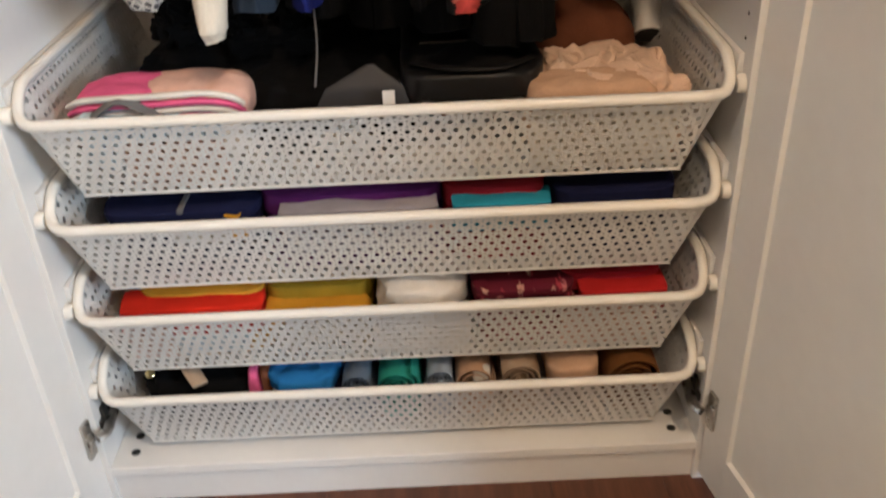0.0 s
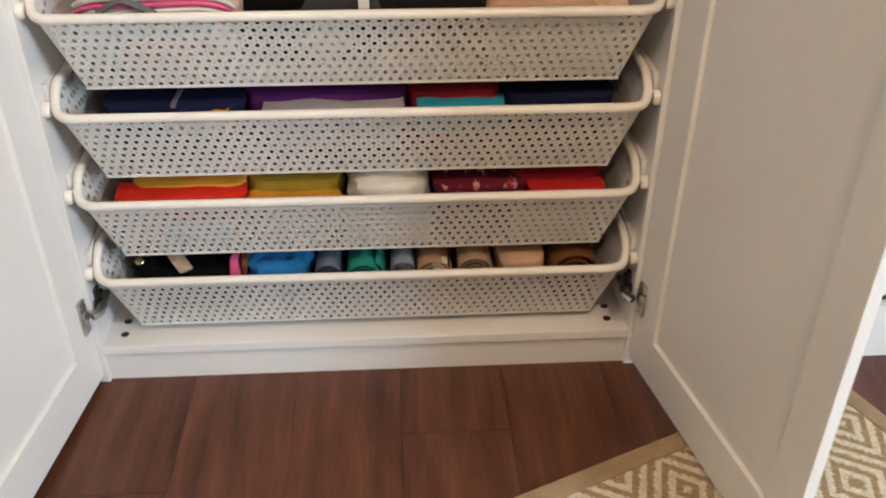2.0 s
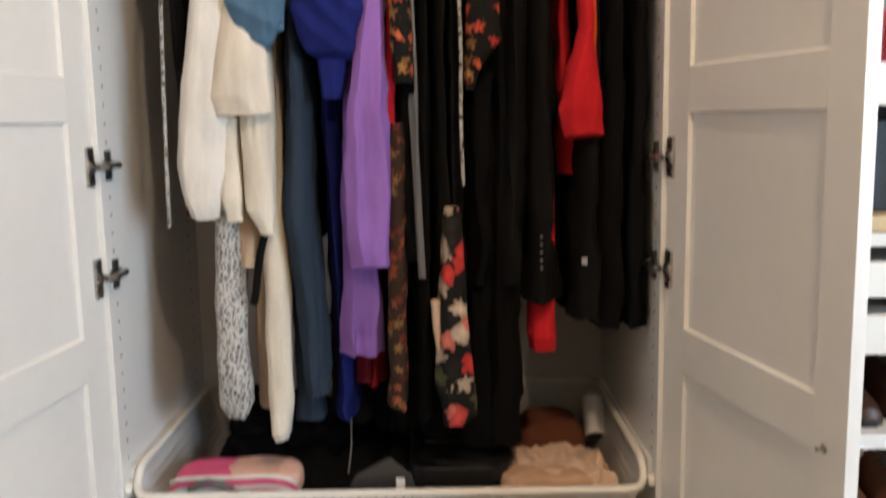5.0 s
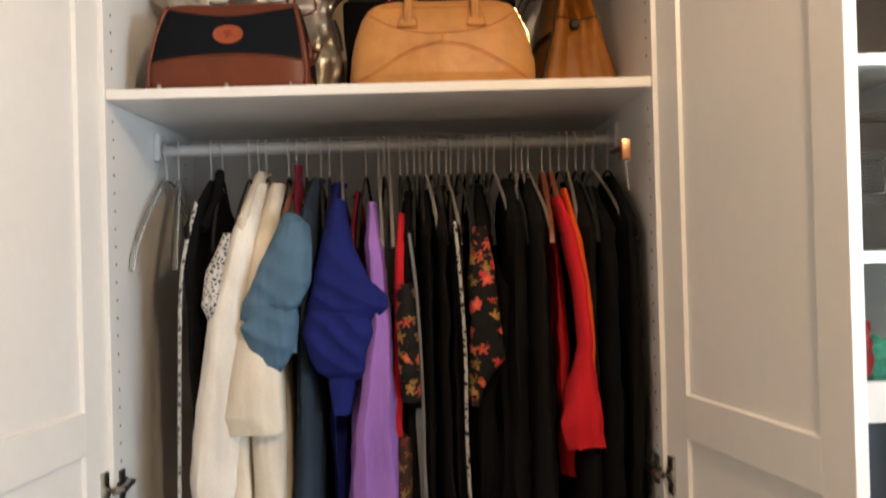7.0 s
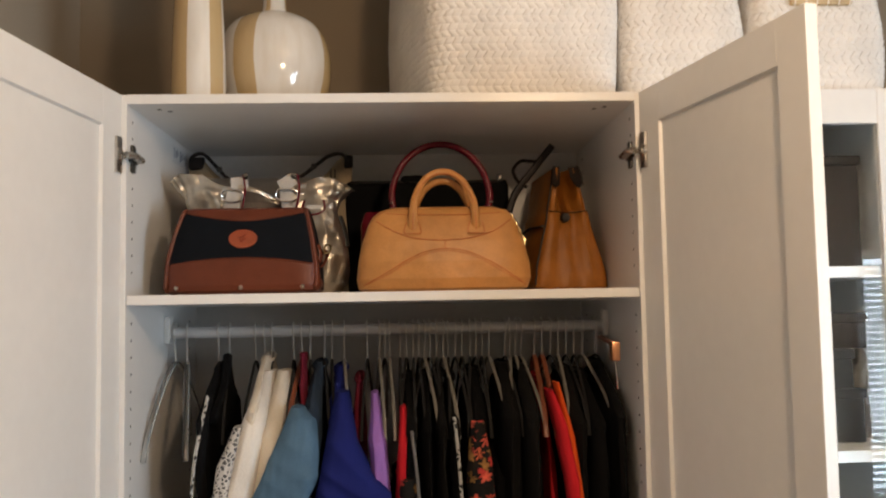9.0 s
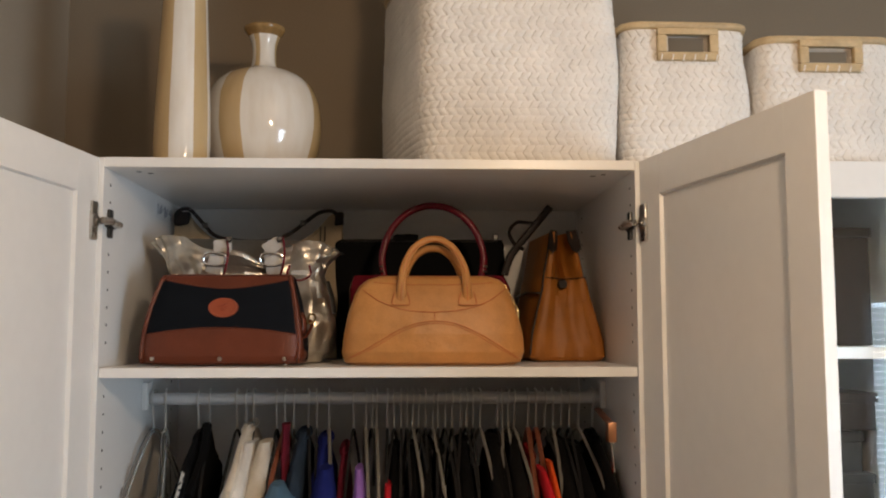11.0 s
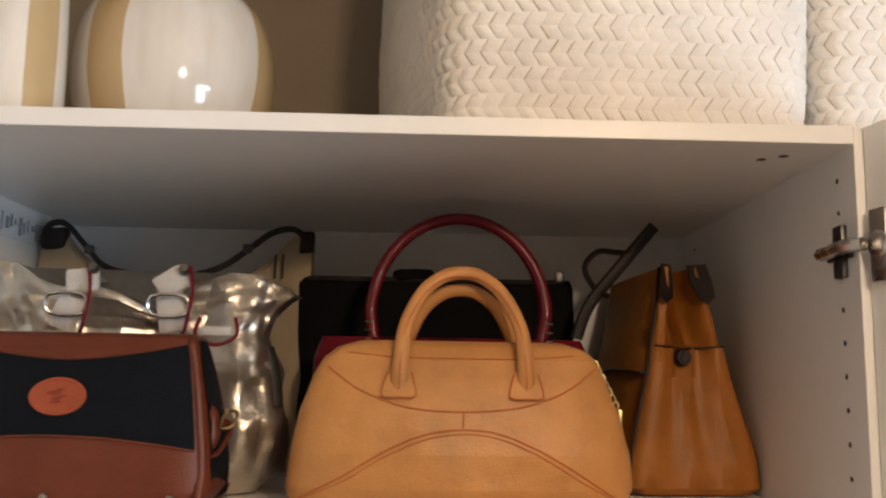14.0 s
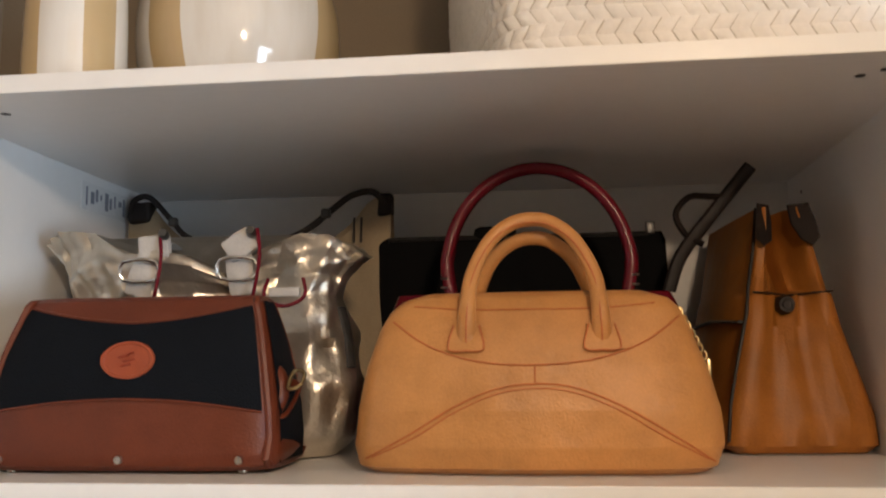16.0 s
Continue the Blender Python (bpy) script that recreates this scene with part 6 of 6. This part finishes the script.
# oxblood bag
ob = thing("oxblood_handbag", (0.112, 0.29, 1.987), "glossy oxblood leather bag with a tall round handle", "handbag", "handbags on the shelf")
ox = Body([(1.988, 0.112, 0.165, 0.30, 0.055), (2.05, 0.112, 0.175, 0.30, 0.060), (2.14, 0.112, 0.172, 0.30, 0.045), (2.168, 0.112, 0.160, 0.30, 0.022)], 4.0)
part("body", ox.mesh(56, 0.004, 9.0), OXBLOOD, ob)
for y, drop in ((0.285, 0.0), (0.312, -0.004)):
    b = bmesh.new()
    pts = [(0.1185 + 0.1085 * math.cos(a), y, 2.196 + 0.122 * math.sin(a) - drop) for a in [math.pi * k / 16 for k in range(17)]]
    tube(b, smooth_path([(0.217, y, 2.150)] + pts + [(0.019, y, 2.150)], 3), 0.0074 if drop == 0.0 else 0.0062, 12)
    part("handle", b, OXBLOOD, ob, "round glossy dark red handle")
for x in (0.008, 0.230):
    for z in (2.165, 2.176, 2.187):
        b = bmesh.new()
        tube(b, [(x - 0.004, 0.276, z), (x + 0.004, 0.276, z)], 0.0012, 6)
        part("handle_rivet", b, NICKEL, ob)

# ochre tote, end-on
ob = thing("ochre_tote_bag", (0.0, 0.0, 0.0), "ochre leather tote seen end-on with dark trimmed corners", "handbag", "handbags on the shelf")
b = bmesh.new()
loops = []
for z, w, ind, s0, ln in ((1.988, 0.072, 0.0, 0.006, 0.25), (1.996, 0.081, 0.0, 0.0, 0.262), (2.03, 0.078, 0.002, 0.0, 0.262), (2.08, 0.065, 0.004, 0.006, 0.255), (2.125, 0.053, 0.009, 0.012, 0.248), (2.160, 0.047, 0.016, 0.016, 0.242), (2.166, 0.043, 0.030, 0.021, 0.242), (2.20, 0.037, 0.050, 0.026, 0.236), (2.235, 0.031, 0.050, 0.032, 0.230), (2.262, 0.026, 0.054, 0.036, 0.226)):
    half = []
    for k in range(25):
        u = k / 12 - 1
        dip = ind * (1.45 * max(0.0, 1 - abs(u) / 0.66) ** 0.8)
        fold = 0.017 * (abs(math.sin(5.2 * u + 1.1 * math.sin(z * 31))) ** 0.7 - 0.5) * (1 - u * u) * min(1.0, (z - 1.985) / 0.05)
        half.append((w * u, s0 + dip + fold + 0.012 * abs(u) ** 14))
    bulge = 0.010 * math.sin((z - 1.988) / 0.28 * math.pi)
    loop = half + [(w + bulge, s0 + ln * 0.3), (w + bulge, s0 + ln * 0.7), (w, s0 + ln), (0, s0 + ln + 0.004), (-w, s0 + ln), (-w - bulge, s0 + ln * 0.7), (-w - bulge, s0 + ln * 0.3)]
    loops.append([(x, y, z) for x, y in loop])
rings(b, loops)
part("body", b, OCHRE, ob)
for sx in (-1, 1):
    b = bmesh.new()
    pr = [[(sx * 0.0275, 0.036, 2.266), (sx * 0.010, 0.050, 2.266), (sx * 0.0105, 0.042, 2.243), (sx * 0.016, 0.026, 2.222), (sx * 0.026, 0.022, 2.215), (sx * 0.034, 0.024, 2.224), (sx * 0.032, 0.027, 2.243)]]
    pr.append([(x * 1.02 + sx * 0.001, y - 0.003, z) for x, y, z in pr[0]])
    rings(b, pr)
    part("corner_trim", b, ESPRESSO, ob, "dark leather corner trim")
    if sx > 0:
        continue
    b = bmesh.new()
    tube(b, [(sx * 0.0800, 0.008, 2.0), (sx * 0.076, 0.009, 2.04), (sx * 0.064, 0.014, 2.09), (sx * 0.050, 0.021, 2.14), (sx * 0.0455, 0.026, 2.17), (sx * 0.036, 0.034, 2.21), (sx * 0.027, 0.044, 2.262)], 0.0020, 6)
    part("edge_piping", b, ESPRESSO, ob, "dark brown edge piping")
b = bmesh.new()
tube(b, [(-0.044, 0.015, 2.163), (-0.027, 0.018, 2.162), (-0.014, 0.028, 2.161), (0.0, 0.036, 2.160), (0.014, 0.028, 2.161), (0.027, 0.018, 2.162), (0.044, 0.015, 2.163)], 0.0012, 6)
part("seam", b, ESPRESSO, ob)
b = bmesh.new()
disc(b, (-0.006, 0.036, 2.149), (0, -1, 0), 0.0105, 0.018, 18)
disc(b, (-0.006, 0.019, 2.149), (0, -1, 0), 0.006, 0.003, 14)
part("snap_button", b, ESPRESSO, ob, "round dark snap button")
b = bmesh.new()
tube(b, smooth_path([(-0.078, 0.145, 2.175), (-0.062, 0.139, 2.220), (-0.020, 0.126, 2.275), (0.022, 0.1135, 2.327)], 5), 0.0085, 8, flat=0.7)
bmesh.ops.translate(b, verts=b.verts, vec=(-0.002, 0, 0))
tube(b, smooth_path([(-0.010, 0.123, 2.290), (-0.030, 0.128, 2.292), (-0.0524, 0.136, 2.293), (-0.0687, 0.141, 2.272), (-0.0572, 0.138, 2.245), (-0.038, 0.132, 2.232)], 5), 0.0068, 8, flat=0.6)
bmesh.ops.translate(b, verts=b.verts, vec=(-0.029, 0, 0))
part("handle_strap", b, ESPRESSO, ob, "dark brown leather handle straps")
b = bmesh.new()
tube(b, [(-0.058, 0.02, 2.13), (-0.064, 0.12, 2.135), (-0.06, 0.24, 2.13)], 0.004, 6, flat=0.5)
part("side_trim", b, ESPRESSO, ob)
ob.location, ob.rotation_euler = (0.400, 0.245, 0.0), (0, 0, radians(4))


# ---------- on top of the wardrobe ----------
def lathe(profile, cx, cy, sides=48):
    b = bmesh.new()
    return rings(b, [[(cx + r * math.cos(2 * math.pi * k / sides), cy + r * math.sin(2 * math.pi * k / sides), z) for k in range(sides)] for r, z in profile])


def smooth_profile(pts, steps=5):
    return [(p.x, p.z) for p in smooth_path([(r, 0, z) for r, z in pts], steps)]


HONEY_GLAZE = plain("honey_glaze", (0.36, 0.22, 0.085), 0.16, var=0.35, scale=26, fine=120, bump=0.03, coat=0.5)


def vase(name, label, profile, x, y, mat, lip=10):
    ob = thing(name, (x, y, profile[0][1]), label, "vase", "glazed vases")
    pts = smooth_profile(profile)
    cut = len(pts) - 1 - lip
    part("vessel", lathe(pts[:cut + 1], x, y), mat, ob)
    part("lip", lathe(pts[cut:], x, y), HONEY_GLAZE, ob, "flared lip with a run honey glaze")


vase("round_vase", "round white glazed vase with honey bands and a narrow neck", [(0.066, 2.3645), (0.088, 2.372), (0.108, 2.402), (0.1205, 2.442), (0.1242, 2.487), (0.1185, 2.532), (0.101, 2.569), (0.072, 2.592), (0.042, 2.602), (0.029, 2.611), (0.0255, 2.630), (0.0262, 2.655), (0.033, 2.676), (0.043, 2.690), (0.0425, 2.697), (0.031, 2.692), (0.021, 2.668)], -0.243, 0.266,
     ceramic("banded_glaze_round", [(0.180, 0.245), (0.407, 0.473), (0.690, 0.785), (0.92, 0.97)]), 20)
vase("tall_vase", "tall slim white glazed vase with honey bands", [(0.049, 2.3645), (0.0530, 2.372), (0.0540, 2.42), (0.0520, 2.50), (0.0475, 2.60), (0.043, 2.70), (0.040, 2.755), (0.036, 2.762), (0.031, 2.74)], -0.3755, 0.119,
     ceramic("banded_glaze_tall", [(0.275, 0.470), (0.612, 0.722), (0.86, 0.95)]))

STRAW = plain("white_painted_straw", (0.80, 0.765, 0.715), 0.6, var=0.10, scale=16, fine=160, bump=0.3)
STRAW_DARK = plain("straw_gap", (0.52, 0.46, 0.38), 0.8, var=0.2, scale=16, fine=160, bump=0.2)
NATURAL = plain("natural_straw_rim", (0.58, 0.43, 0.24), 0.6, var=0.2, scale=20, fine=140, bump=0.4)


def woven_basket(corners, z0, z1, label, hole=None, bulge=0.012, seed=0.0, soft=0.035):
    """A soft-cornered basket of plaited strips, with a natural rim and, where given, a handle slot (x0, x1, z0, z1)."""
    cx, cy = sum(c[0] for c in corners) / 4, sum(c[1] for c in corners) / 4
    ob = thing("woven_basket", (cx, cy, z0), label, "basket", "woven baskets")
    path = []
    for i, c in enumerate(corners):
        p, q, n = Vector((*c, 0)), Vector((*corners[i - 1], 0)), Vector((*corners[(i + 1) % 4], 0))
        a, d = p + (q - p).normalized() * soft, p + (n - p).normalized() * soft
        for k in range(6):
            t = k / 5
            path.append(a * (1 - t) ** 2 + p * 2 * t * (1 - t) + d * t * t)
    lens = [0.0]
    for a, d in zip(path, path[1:] + path[:1]):
        lens.append(lens[-1] + (d - a).length)
    total = lens[-1]

    def at(s, z, off=0.0):
        s %= total
        j = max(i for i in range(len(path)) if lens[i] <= s)
        a, d = path[j], path[(j + 1) % len(path)]
        p = a.lerp(d, (s - lens[j]) / max(lens[j + 1] - lens[j], 1e-6))
        f = (z - z0) / (z1 - z0)
        out = (p - Vector((cx, cy, 0))).normalized()
        puff = bulge * math.sin(math.pi * min(1, f * 1.15 + 0.08)) + 0.004 * wobble((p.x, p.y, z), 8, seed)
        return Vector((p.x, p.y, z)) + out * (puff + off)

    def in_hole(p, pad=0.0):
        return hole and p.y < cy - 0.05 and hole[0] - pad < p.x < hole[1] + pad and hole[2] - pad < p.z < hole[3] + pad
    b = bmesh.new()
    n, m = int(total / 0.012), int((z1 - z0) / 0.011)
    for off in (0.0, -0.006):
        grid = [[b.verts.new(at(i * total / n, z0 + (z1 - z0) * j / m, off)) for i in range(n)] for j in range(m + 1)]
        for j in range(m):
            for i in range(n):
                q = [grid[j][i], grid[j][(i + 1) % n], grid[j + 1][(i + 1) % n], grid[j + 1][i]]
                mid = sum((v.co for v in q), Vector()) / 4
                if not in_hole(mid, -0.003):
                    b.faces.new(q)
    part("wall", b, STRAW_DARK, ob)
    part("base", boxed(min(c[0] for c in corners) + 0.04, max(c[0] for c in corners) - 0.04, min(c[1] for c in corners) + 0.03, max(c[1] for c in corners) - 0.03, z0, z0 + 0.006), STRAW_DARK, ob, smooth=False)
    verts, faces = [], []
    h, w = 0.0138, 0.0165
    rows, cols = int((z1 - z0 - 0.012) / h), int(total / w)
    rng = random.Random(int(seed * 10) + 3)
    for r in range(rows):
        lean = 0.5 if r % 2 else -0.5
        for c in range(cols):
            s, z = (c + (0.5 if r % 4 > 1 else 0.0)) * total / cols, z0 + 0.004 + (r + 0.5) * h
            if in_hole(at(s, z), 0.008):
                continue
            base = len(verts)
            lift = 0.0022 + 0.0014 * rng.random()
            full = 1.0 - 0.12 * rng.random() ** 3
            for ds, dz, o in ((-0.5, -0.56, 0.0006), (0.5, -0.56, 0.0006), (0.5, 0.56, 0.0006), (-0.5, 0.56, 0.0006), (-0.26, -0.30, lift), (0.26, -0.30, lift), (0.26, 0.30, lift), (-0.26, 0.30, lift)):
                verts.append(at(s + (ds * 0.985 * full + lean * dz) * w, z + dz * h * (0.5 + 0.5 * full), o))
            for q in ((0, 1, 5, 4), (1, 2, 6, 5), (2, 3, 7, 6), (3, 0, 4, 7), (4, 5, 6, 7)):
                faces.append([base + k for k in q])
    me = bpy.data.meshes.new("weave")
    me.from_pydata([v - BASE[ob.name] for v in verts], [], faces)
    me.materials.append(STRAW)
    me.shade_smooth()
    weave = new("weave", me)
    weave.parent = ob
    tagged(weave, "plaited white-painted straw strips", kind="stuff")
    b = bmesh.new()
    tube(b, [at(i * total / 60, z1, 0.001) for i in range(60)], 0.0085, 8, closed=True, flat=0.9)
    part("rim", b, NATURAL, ob, "natural straw rim")
    if hole:
        x0, x1, h0, h1 = hole
        yf = min(c[1] for c in corners) - bulge - 0.003
        for a0, a1, b0, b1 in ((x0 - 0.018, x1 + 0.018, h0 - 0.016, h0), (x0 - 0.018, x1 + 0.018, h1, h1 + 0.013), (x0 - 0.018, x0, h0, h1), (x1, x1 + 0.018, h0, h1)):
            part("handle_binding", boxed(a0, a1, yf - 0.002, yf + 0.012, b0, b1, bevel=0.003), NATURAL, ob, "natural straw binding round the handle slot")
        b = bmesh.new()
        for i in range(6):
            x = x0 - 0.012 + i * (x1 - x0 + 0.024) / 5
            tube(b, [(x, yf - 0.002, h0 - 0.018), (x + 0.002, yf - 0.004, h0 - 0.006)], 0.0013, 5)
        part("stitches", b, STRAW, ob)
    return ob


woven_basket([(0.095, 0.030), (0.458, 0.030), (0.470, 0.42), (0.005, 0.42)], TOP + 0.001, 2.80, "large white plaited straw basket with bulging sides", bulge=0.010, seed=1.0, soft=0.050)
woven_basket([(0.480, 0.055), (0.722, 0.055), (0.722, 0.40), (0.480, 0.40)], TOP + 0.001, 2.640, "white plaited straw basket with a handle slot", (0.560, 0.643, 2.584, 2.618), seed=2.0)
woven_basket([(0.745, 0.045), (1.005, 0.045), (1.005, 0.40), (0.745, 0.40)], TOP + 0.001, 2.612, "smaller white plaited straw basket with a handle slot", (0.832, 0.920, 2.562, 2.594), seed=3.0)


# ---------- neighbouring glass-fronted cabinet ----------
CX0, CX1 = 0.515, 1.022
cab = thing("glass_cabinet", ((CX0 + CX1) / 2, 0.28, 0), "white cabinet with a glass upper door, two drawers and shoe shelves", "cabinet")
for x0, x1 in ((CX0, CX0 + 0.018), (CX1 - 0.018, CX1)):
    part("side_panel", boxed(x0, x1, 0.0, 0.58, 0, TOP - 0.001), WHITE, cab, smooth=False, bevel=0.001)
part("top_panel", boxed(CX0 + 0.018, CX1 - 0.018, 0.0, 0.58, TOP - 0.02, TOP - 0.002), WHITE, cab, smooth=False)
part("back_panel", boxed(CX0 + 0.018, CX1 - 0.018, 0.566, 0.576, 0.0, TOP - 0.02), plain("dark_back_board", (0.022, 0.022, 0.024), 0.6), cab, smooth=False)
for z, y0 in ((2.010, 0.02), (1.655, 0.02), (1.400, 0.0), (1.135, -0.004)):
    part("shelf", boxed(CX0 + 0.018, CX1 - 0.018, y0, 0.566, z - 0.011, z + 0.011), WHITE, cab, smooth=False, bevel=0.001)
for z in (0.770, 0.572, 0.371, 0.160):
    part("shoe_shelf", boxed(CX0 + 0.018, CX1 - 0.018, -0.006, 0.566, z - 0.014, z + 0.014), WHITE, cab, smooth=False, bevel=0.002)
for z0, z1 in ((1.035, 1.097), (0.932, 1.003)):
    d = part("drawer_front", boxed(CX0 + 0.020, CX1 - 0.020, -0.010, 0.010, z0, z1), EDGE, cab, smooth=False, bevel=0.002)
    part("drawer_box", boxed(CX0 + 0.030, CX1 - 0.030, 0.010, 0.54, z0 + 0.004, z1 - 0.012), WHITE, cab, smooth=False)
part("plinth", boxed(CX0, CX1, -0.004, 0.012, 0.0, 0.070), WHITE, cab, smooth=False, bevel=0.001)
part("base_rail", boxed(CX0, CX1, -0.012, 0.012, 0.075, 0.125), WHITE, cab, smooth=False, bevel=0.002)
gd = part("glass_door", boxed(CX0 + 0.002, CX0 + 0.073, -0.022, -0.002, 1.366, TOP - 0.002), DOOR_WHITE, cab, "white framed glass door", smooth=False, bevel=0.002)
for x0, x1, z0, z1 in ((CX1 - 0.073, CX1 - 0.002, 1.366, TOP - 0.002), (CX0 + 0.073, CX1 - 0.073, 2.294, TOP - 0.002), (CX0 + 0.073, CX1 - 0.073, 1.366, 1.438)):
    part("frame_rail", boxed(x0, x1, -0.022, -0.002, z0, z1), DOOR_WHITE, gd, smooth=False, bevel=0.002)
pane = part("pane", boxed(CX0 + 0.073, CX1 - 0.073, -0.014, -0.010, 1.438, 2.294), GLASS, gd, "clear glass pane", smooth=False)
pane.visible_shadow = False
DARK_BOX = plain("dark_grey_storage_board", (0.022, 0.026, 0.034), 0.6, var=0.15)
DARK_BROWN_BOX = plain("dark_brown_storage_board", (0.022, 0.015, 0.013), 0.6, var=0.15)
for x0, x1, z0, z1, m, label in ((0.56, 0.98, 2.0215, 2.255, DARK_BROWN_BOX, "dark brown storage box behind the glass"), (0.56, 0.97, 1.6665, 1.775, DARK_BOX, "dark grey storage box behind the glass"), (0.60, 0.95, 1.7765, 1.855, DARK_BOX, "grey storage box stacked on another"), (0.56, 0.98, 1.8565, 1.93, DARK_BROWN_BOX, "dark flat box on a stack")):
    s = thing("storage_box", ((x0 + x1) / 2, 0.3, z0), label, "box", "storage boxes")
    part("box_body", boxed(x0, x1, 0.12, 0.50, z0, z1 - 0.02, bevel=0.003), m, s)
    part("box_lid", boxed(x0 - 0.004, x1 + 0.004, 0.116, 0.504, z1 - 0.0195, z1, bevel=0.003), m, s)
solo("paper_label", boxed(0.80, 0.885, 0.112, 0.1155, 2.075, 2.098), EDGE, "white paper label on a storage box", "label")
for i, (x, c) in enumerate(((0.80, F["olive"]), (0.87, F["crimson"]), (0.93, F["teal"]))):
    solo("stuffed_cloth", bundle(bmesh.new(), x - 0.045, x + 0.04, 0.06, 0.2, 1.4115, 1.50 + 0.05 * (i % 2), i + 2.0, 0.014, 0.6, 24), c, "colourful crumpled scarf behind the glass", "scarf", "scarves in the cabinet")
solo("dark_folder", boxed(0.60, 0.99, 0.10, 0.50, 1.1465, 1.34, bevel=0.004), DARK_BOX, "dark grey box in the open compartment", "box")
solo("straw_tray", boxed(0.70, 0.99, 0.02, 0.095, 1.1465, 1.175, bevel=0.004), NATURAL, "small tan tray in the open compartment", "tray")

SHOE_BLACK = leather("black_shoe_leather", (0.016, 0.014, 0.014), 0.35)
SHOE_BROWN = leather("dark_brown_shoe_leather", (0.06, 0.025, 0.014), 0.35)
SHOE_TAN = leather("tan_shoe_leather", (0.16, 0.06, 0.03), 0.4)


def shoe_pair_member(x, z, mat, label):
    """A low-heeled shoe, toe towards the room."""
    s = thing("shoe", (x, 0.15, z), label, "shoe", "shoes on the shelves")
    b, loops = bmesh.new(), []
    for y, hw, h in ((0.03, 0.012, 0.020), (0.038, 0.028, 0.036), (0.07, 0.038, 0.050), (0.12, 0.037, 0.066), (0.17, 0.032, 0.085), (0.22, 0.031, 0.098), (0.27, 0.033, 0.100), (0.295, 0.020, 0.085)):
        loops.append([(x + hw * math.cos(a * math.pi / 8) * (1 - 0.25 * max(0, math.sin(a * math.pi / 8))), y, z + 0.012 + (h - 0.012) * max(0.0, math.sin(a * math.pi / 8)) ** 0.8) for a in range(16)])
    rings(b, loops)
    part("upper", b, mat, s)
    b = bmesh.new()
    rings(b, [[(x + hw * sx, y, z + dz) for sx, dz in ((-1, 0.0), (1, 0.0), (1.02, 0.012), (-1.02, 0.012))] for y, hw in ((0.03, 0.012), (0.045, 0.030), (0.09, 0.038), (0.18, 0.030), (0.295, 0.024))])
    part("sole", b, SHOE_BLACK, s)
    return s


for z, m, label in ((0.784, SHOE_BROWN, "dark brown leather shoe on a white shelf"), (0.586, SHOE_TAN, "reddish brown leather shoe on a white shelf"), (0.385, SHOE_BLACK, "black leather shoe on a white shelf"), (0.174, SHOE_BLACK, "black leather shoe on the lowest shelf")):
    for x in (0.60, 0.69, 0.79, 0.88, 0.965):
        shoe_pair_member(x, z, m, label)

cab2 = thing("white_cabinet", (1.28, 0.28, 0), "white panelled cabinet beside the glass-fronted one", "cabinet")
part("carcass", boxed(1.026, 1.53, 0.0, 0.58, 0, TOP - 0.002), WHITE, cab2, smooth=False, bevel=0.001)
d2 = part("cabinet_door", boxed(1.028, 1.099, -0.022, -0.002, 0.03, TOP - 0.002), DOOR_WHITE, cab2, smooth=False, bevel=0.002)
for x0, x1, z0, z1 in ((1.457, 1.528, 0.03, TOP - 0.002), (1.099, 1.457, 2.294, TOP - 0.002), (1.099, 1.457, 0.03, 0.11), (1.099, 1.457, 1.366, 1.438)):
    part("frame_rail", boxed(x0, x1, -0.022, -0.002, z0, z1), DOOR_WHITE, d2, smooth=False, bevel=0.002)
part("door_panel", boxed(1.099, 1.457, -0.014, -0.004, 0.11, 2.294), DOOR_WHITE, d2, smooth=False)

# ---------- rug ----------
rug = thing("rug", (0, 0, 0), "flat jute rug with a tan diamond pattern and bound edge", "rug")
part("field", boxed(-1.70, -0.035, -2.20, -0.035, 0.0005, 0.0085, bevel=0.002), RUG, rug)
for x0, x1, y0, y1 in ((-1.70, 0.0, -0.0345, 0.0), (-0.0345, 0.0, -2.20, -0.0355)):
    part("binding", boxed(x0, x1, y0, y1, 0.0005, 0.0095, bevel=0.003), RUG_EDGE, rug, "plain tan woven binding")
rug.location, rug.rotation_euler = (0.860, -0.055, 0.0), (0, 0, radians(23))


# ---------- floor planks, last ----------
PLANKS = {}


def plank_mesh(length):
    """One laminate board of this length; boards of one length share their mesh."""
    key = round(length, 3)
    if key not in PLANKS:
        me = bpy.data.meshes.new("plank")
        b = bmesh.new()
        box(b, -0.0948, 0.0948, -key / 2, key / 2, -0.012, 0.0, bevel=0.0005)
        b.to_mesh(me)
        b.free()
        me.materials.append(FLOOR)
        PLANKS[key] = me
    return PLANKS[key]


floor = bpy.data.objects["floor"]
for i in range(27):
    for j in range(-1, 4):
        mid = -2.95 + j * 1.2015 + (i * 0.437) % 1.2
        y0, y1 = max(mid - 0.60, YB - 0.05), min(mid + 0.60, YF + 0.05)
        if y1 - y0 < 0.02:
            continue
        p = new("plank", plank_mesh(y1 - y0))
        p.parent = floor
        p.location = (-0.80 + i * 0.190, (y0 + y1) / 2, 0.0)
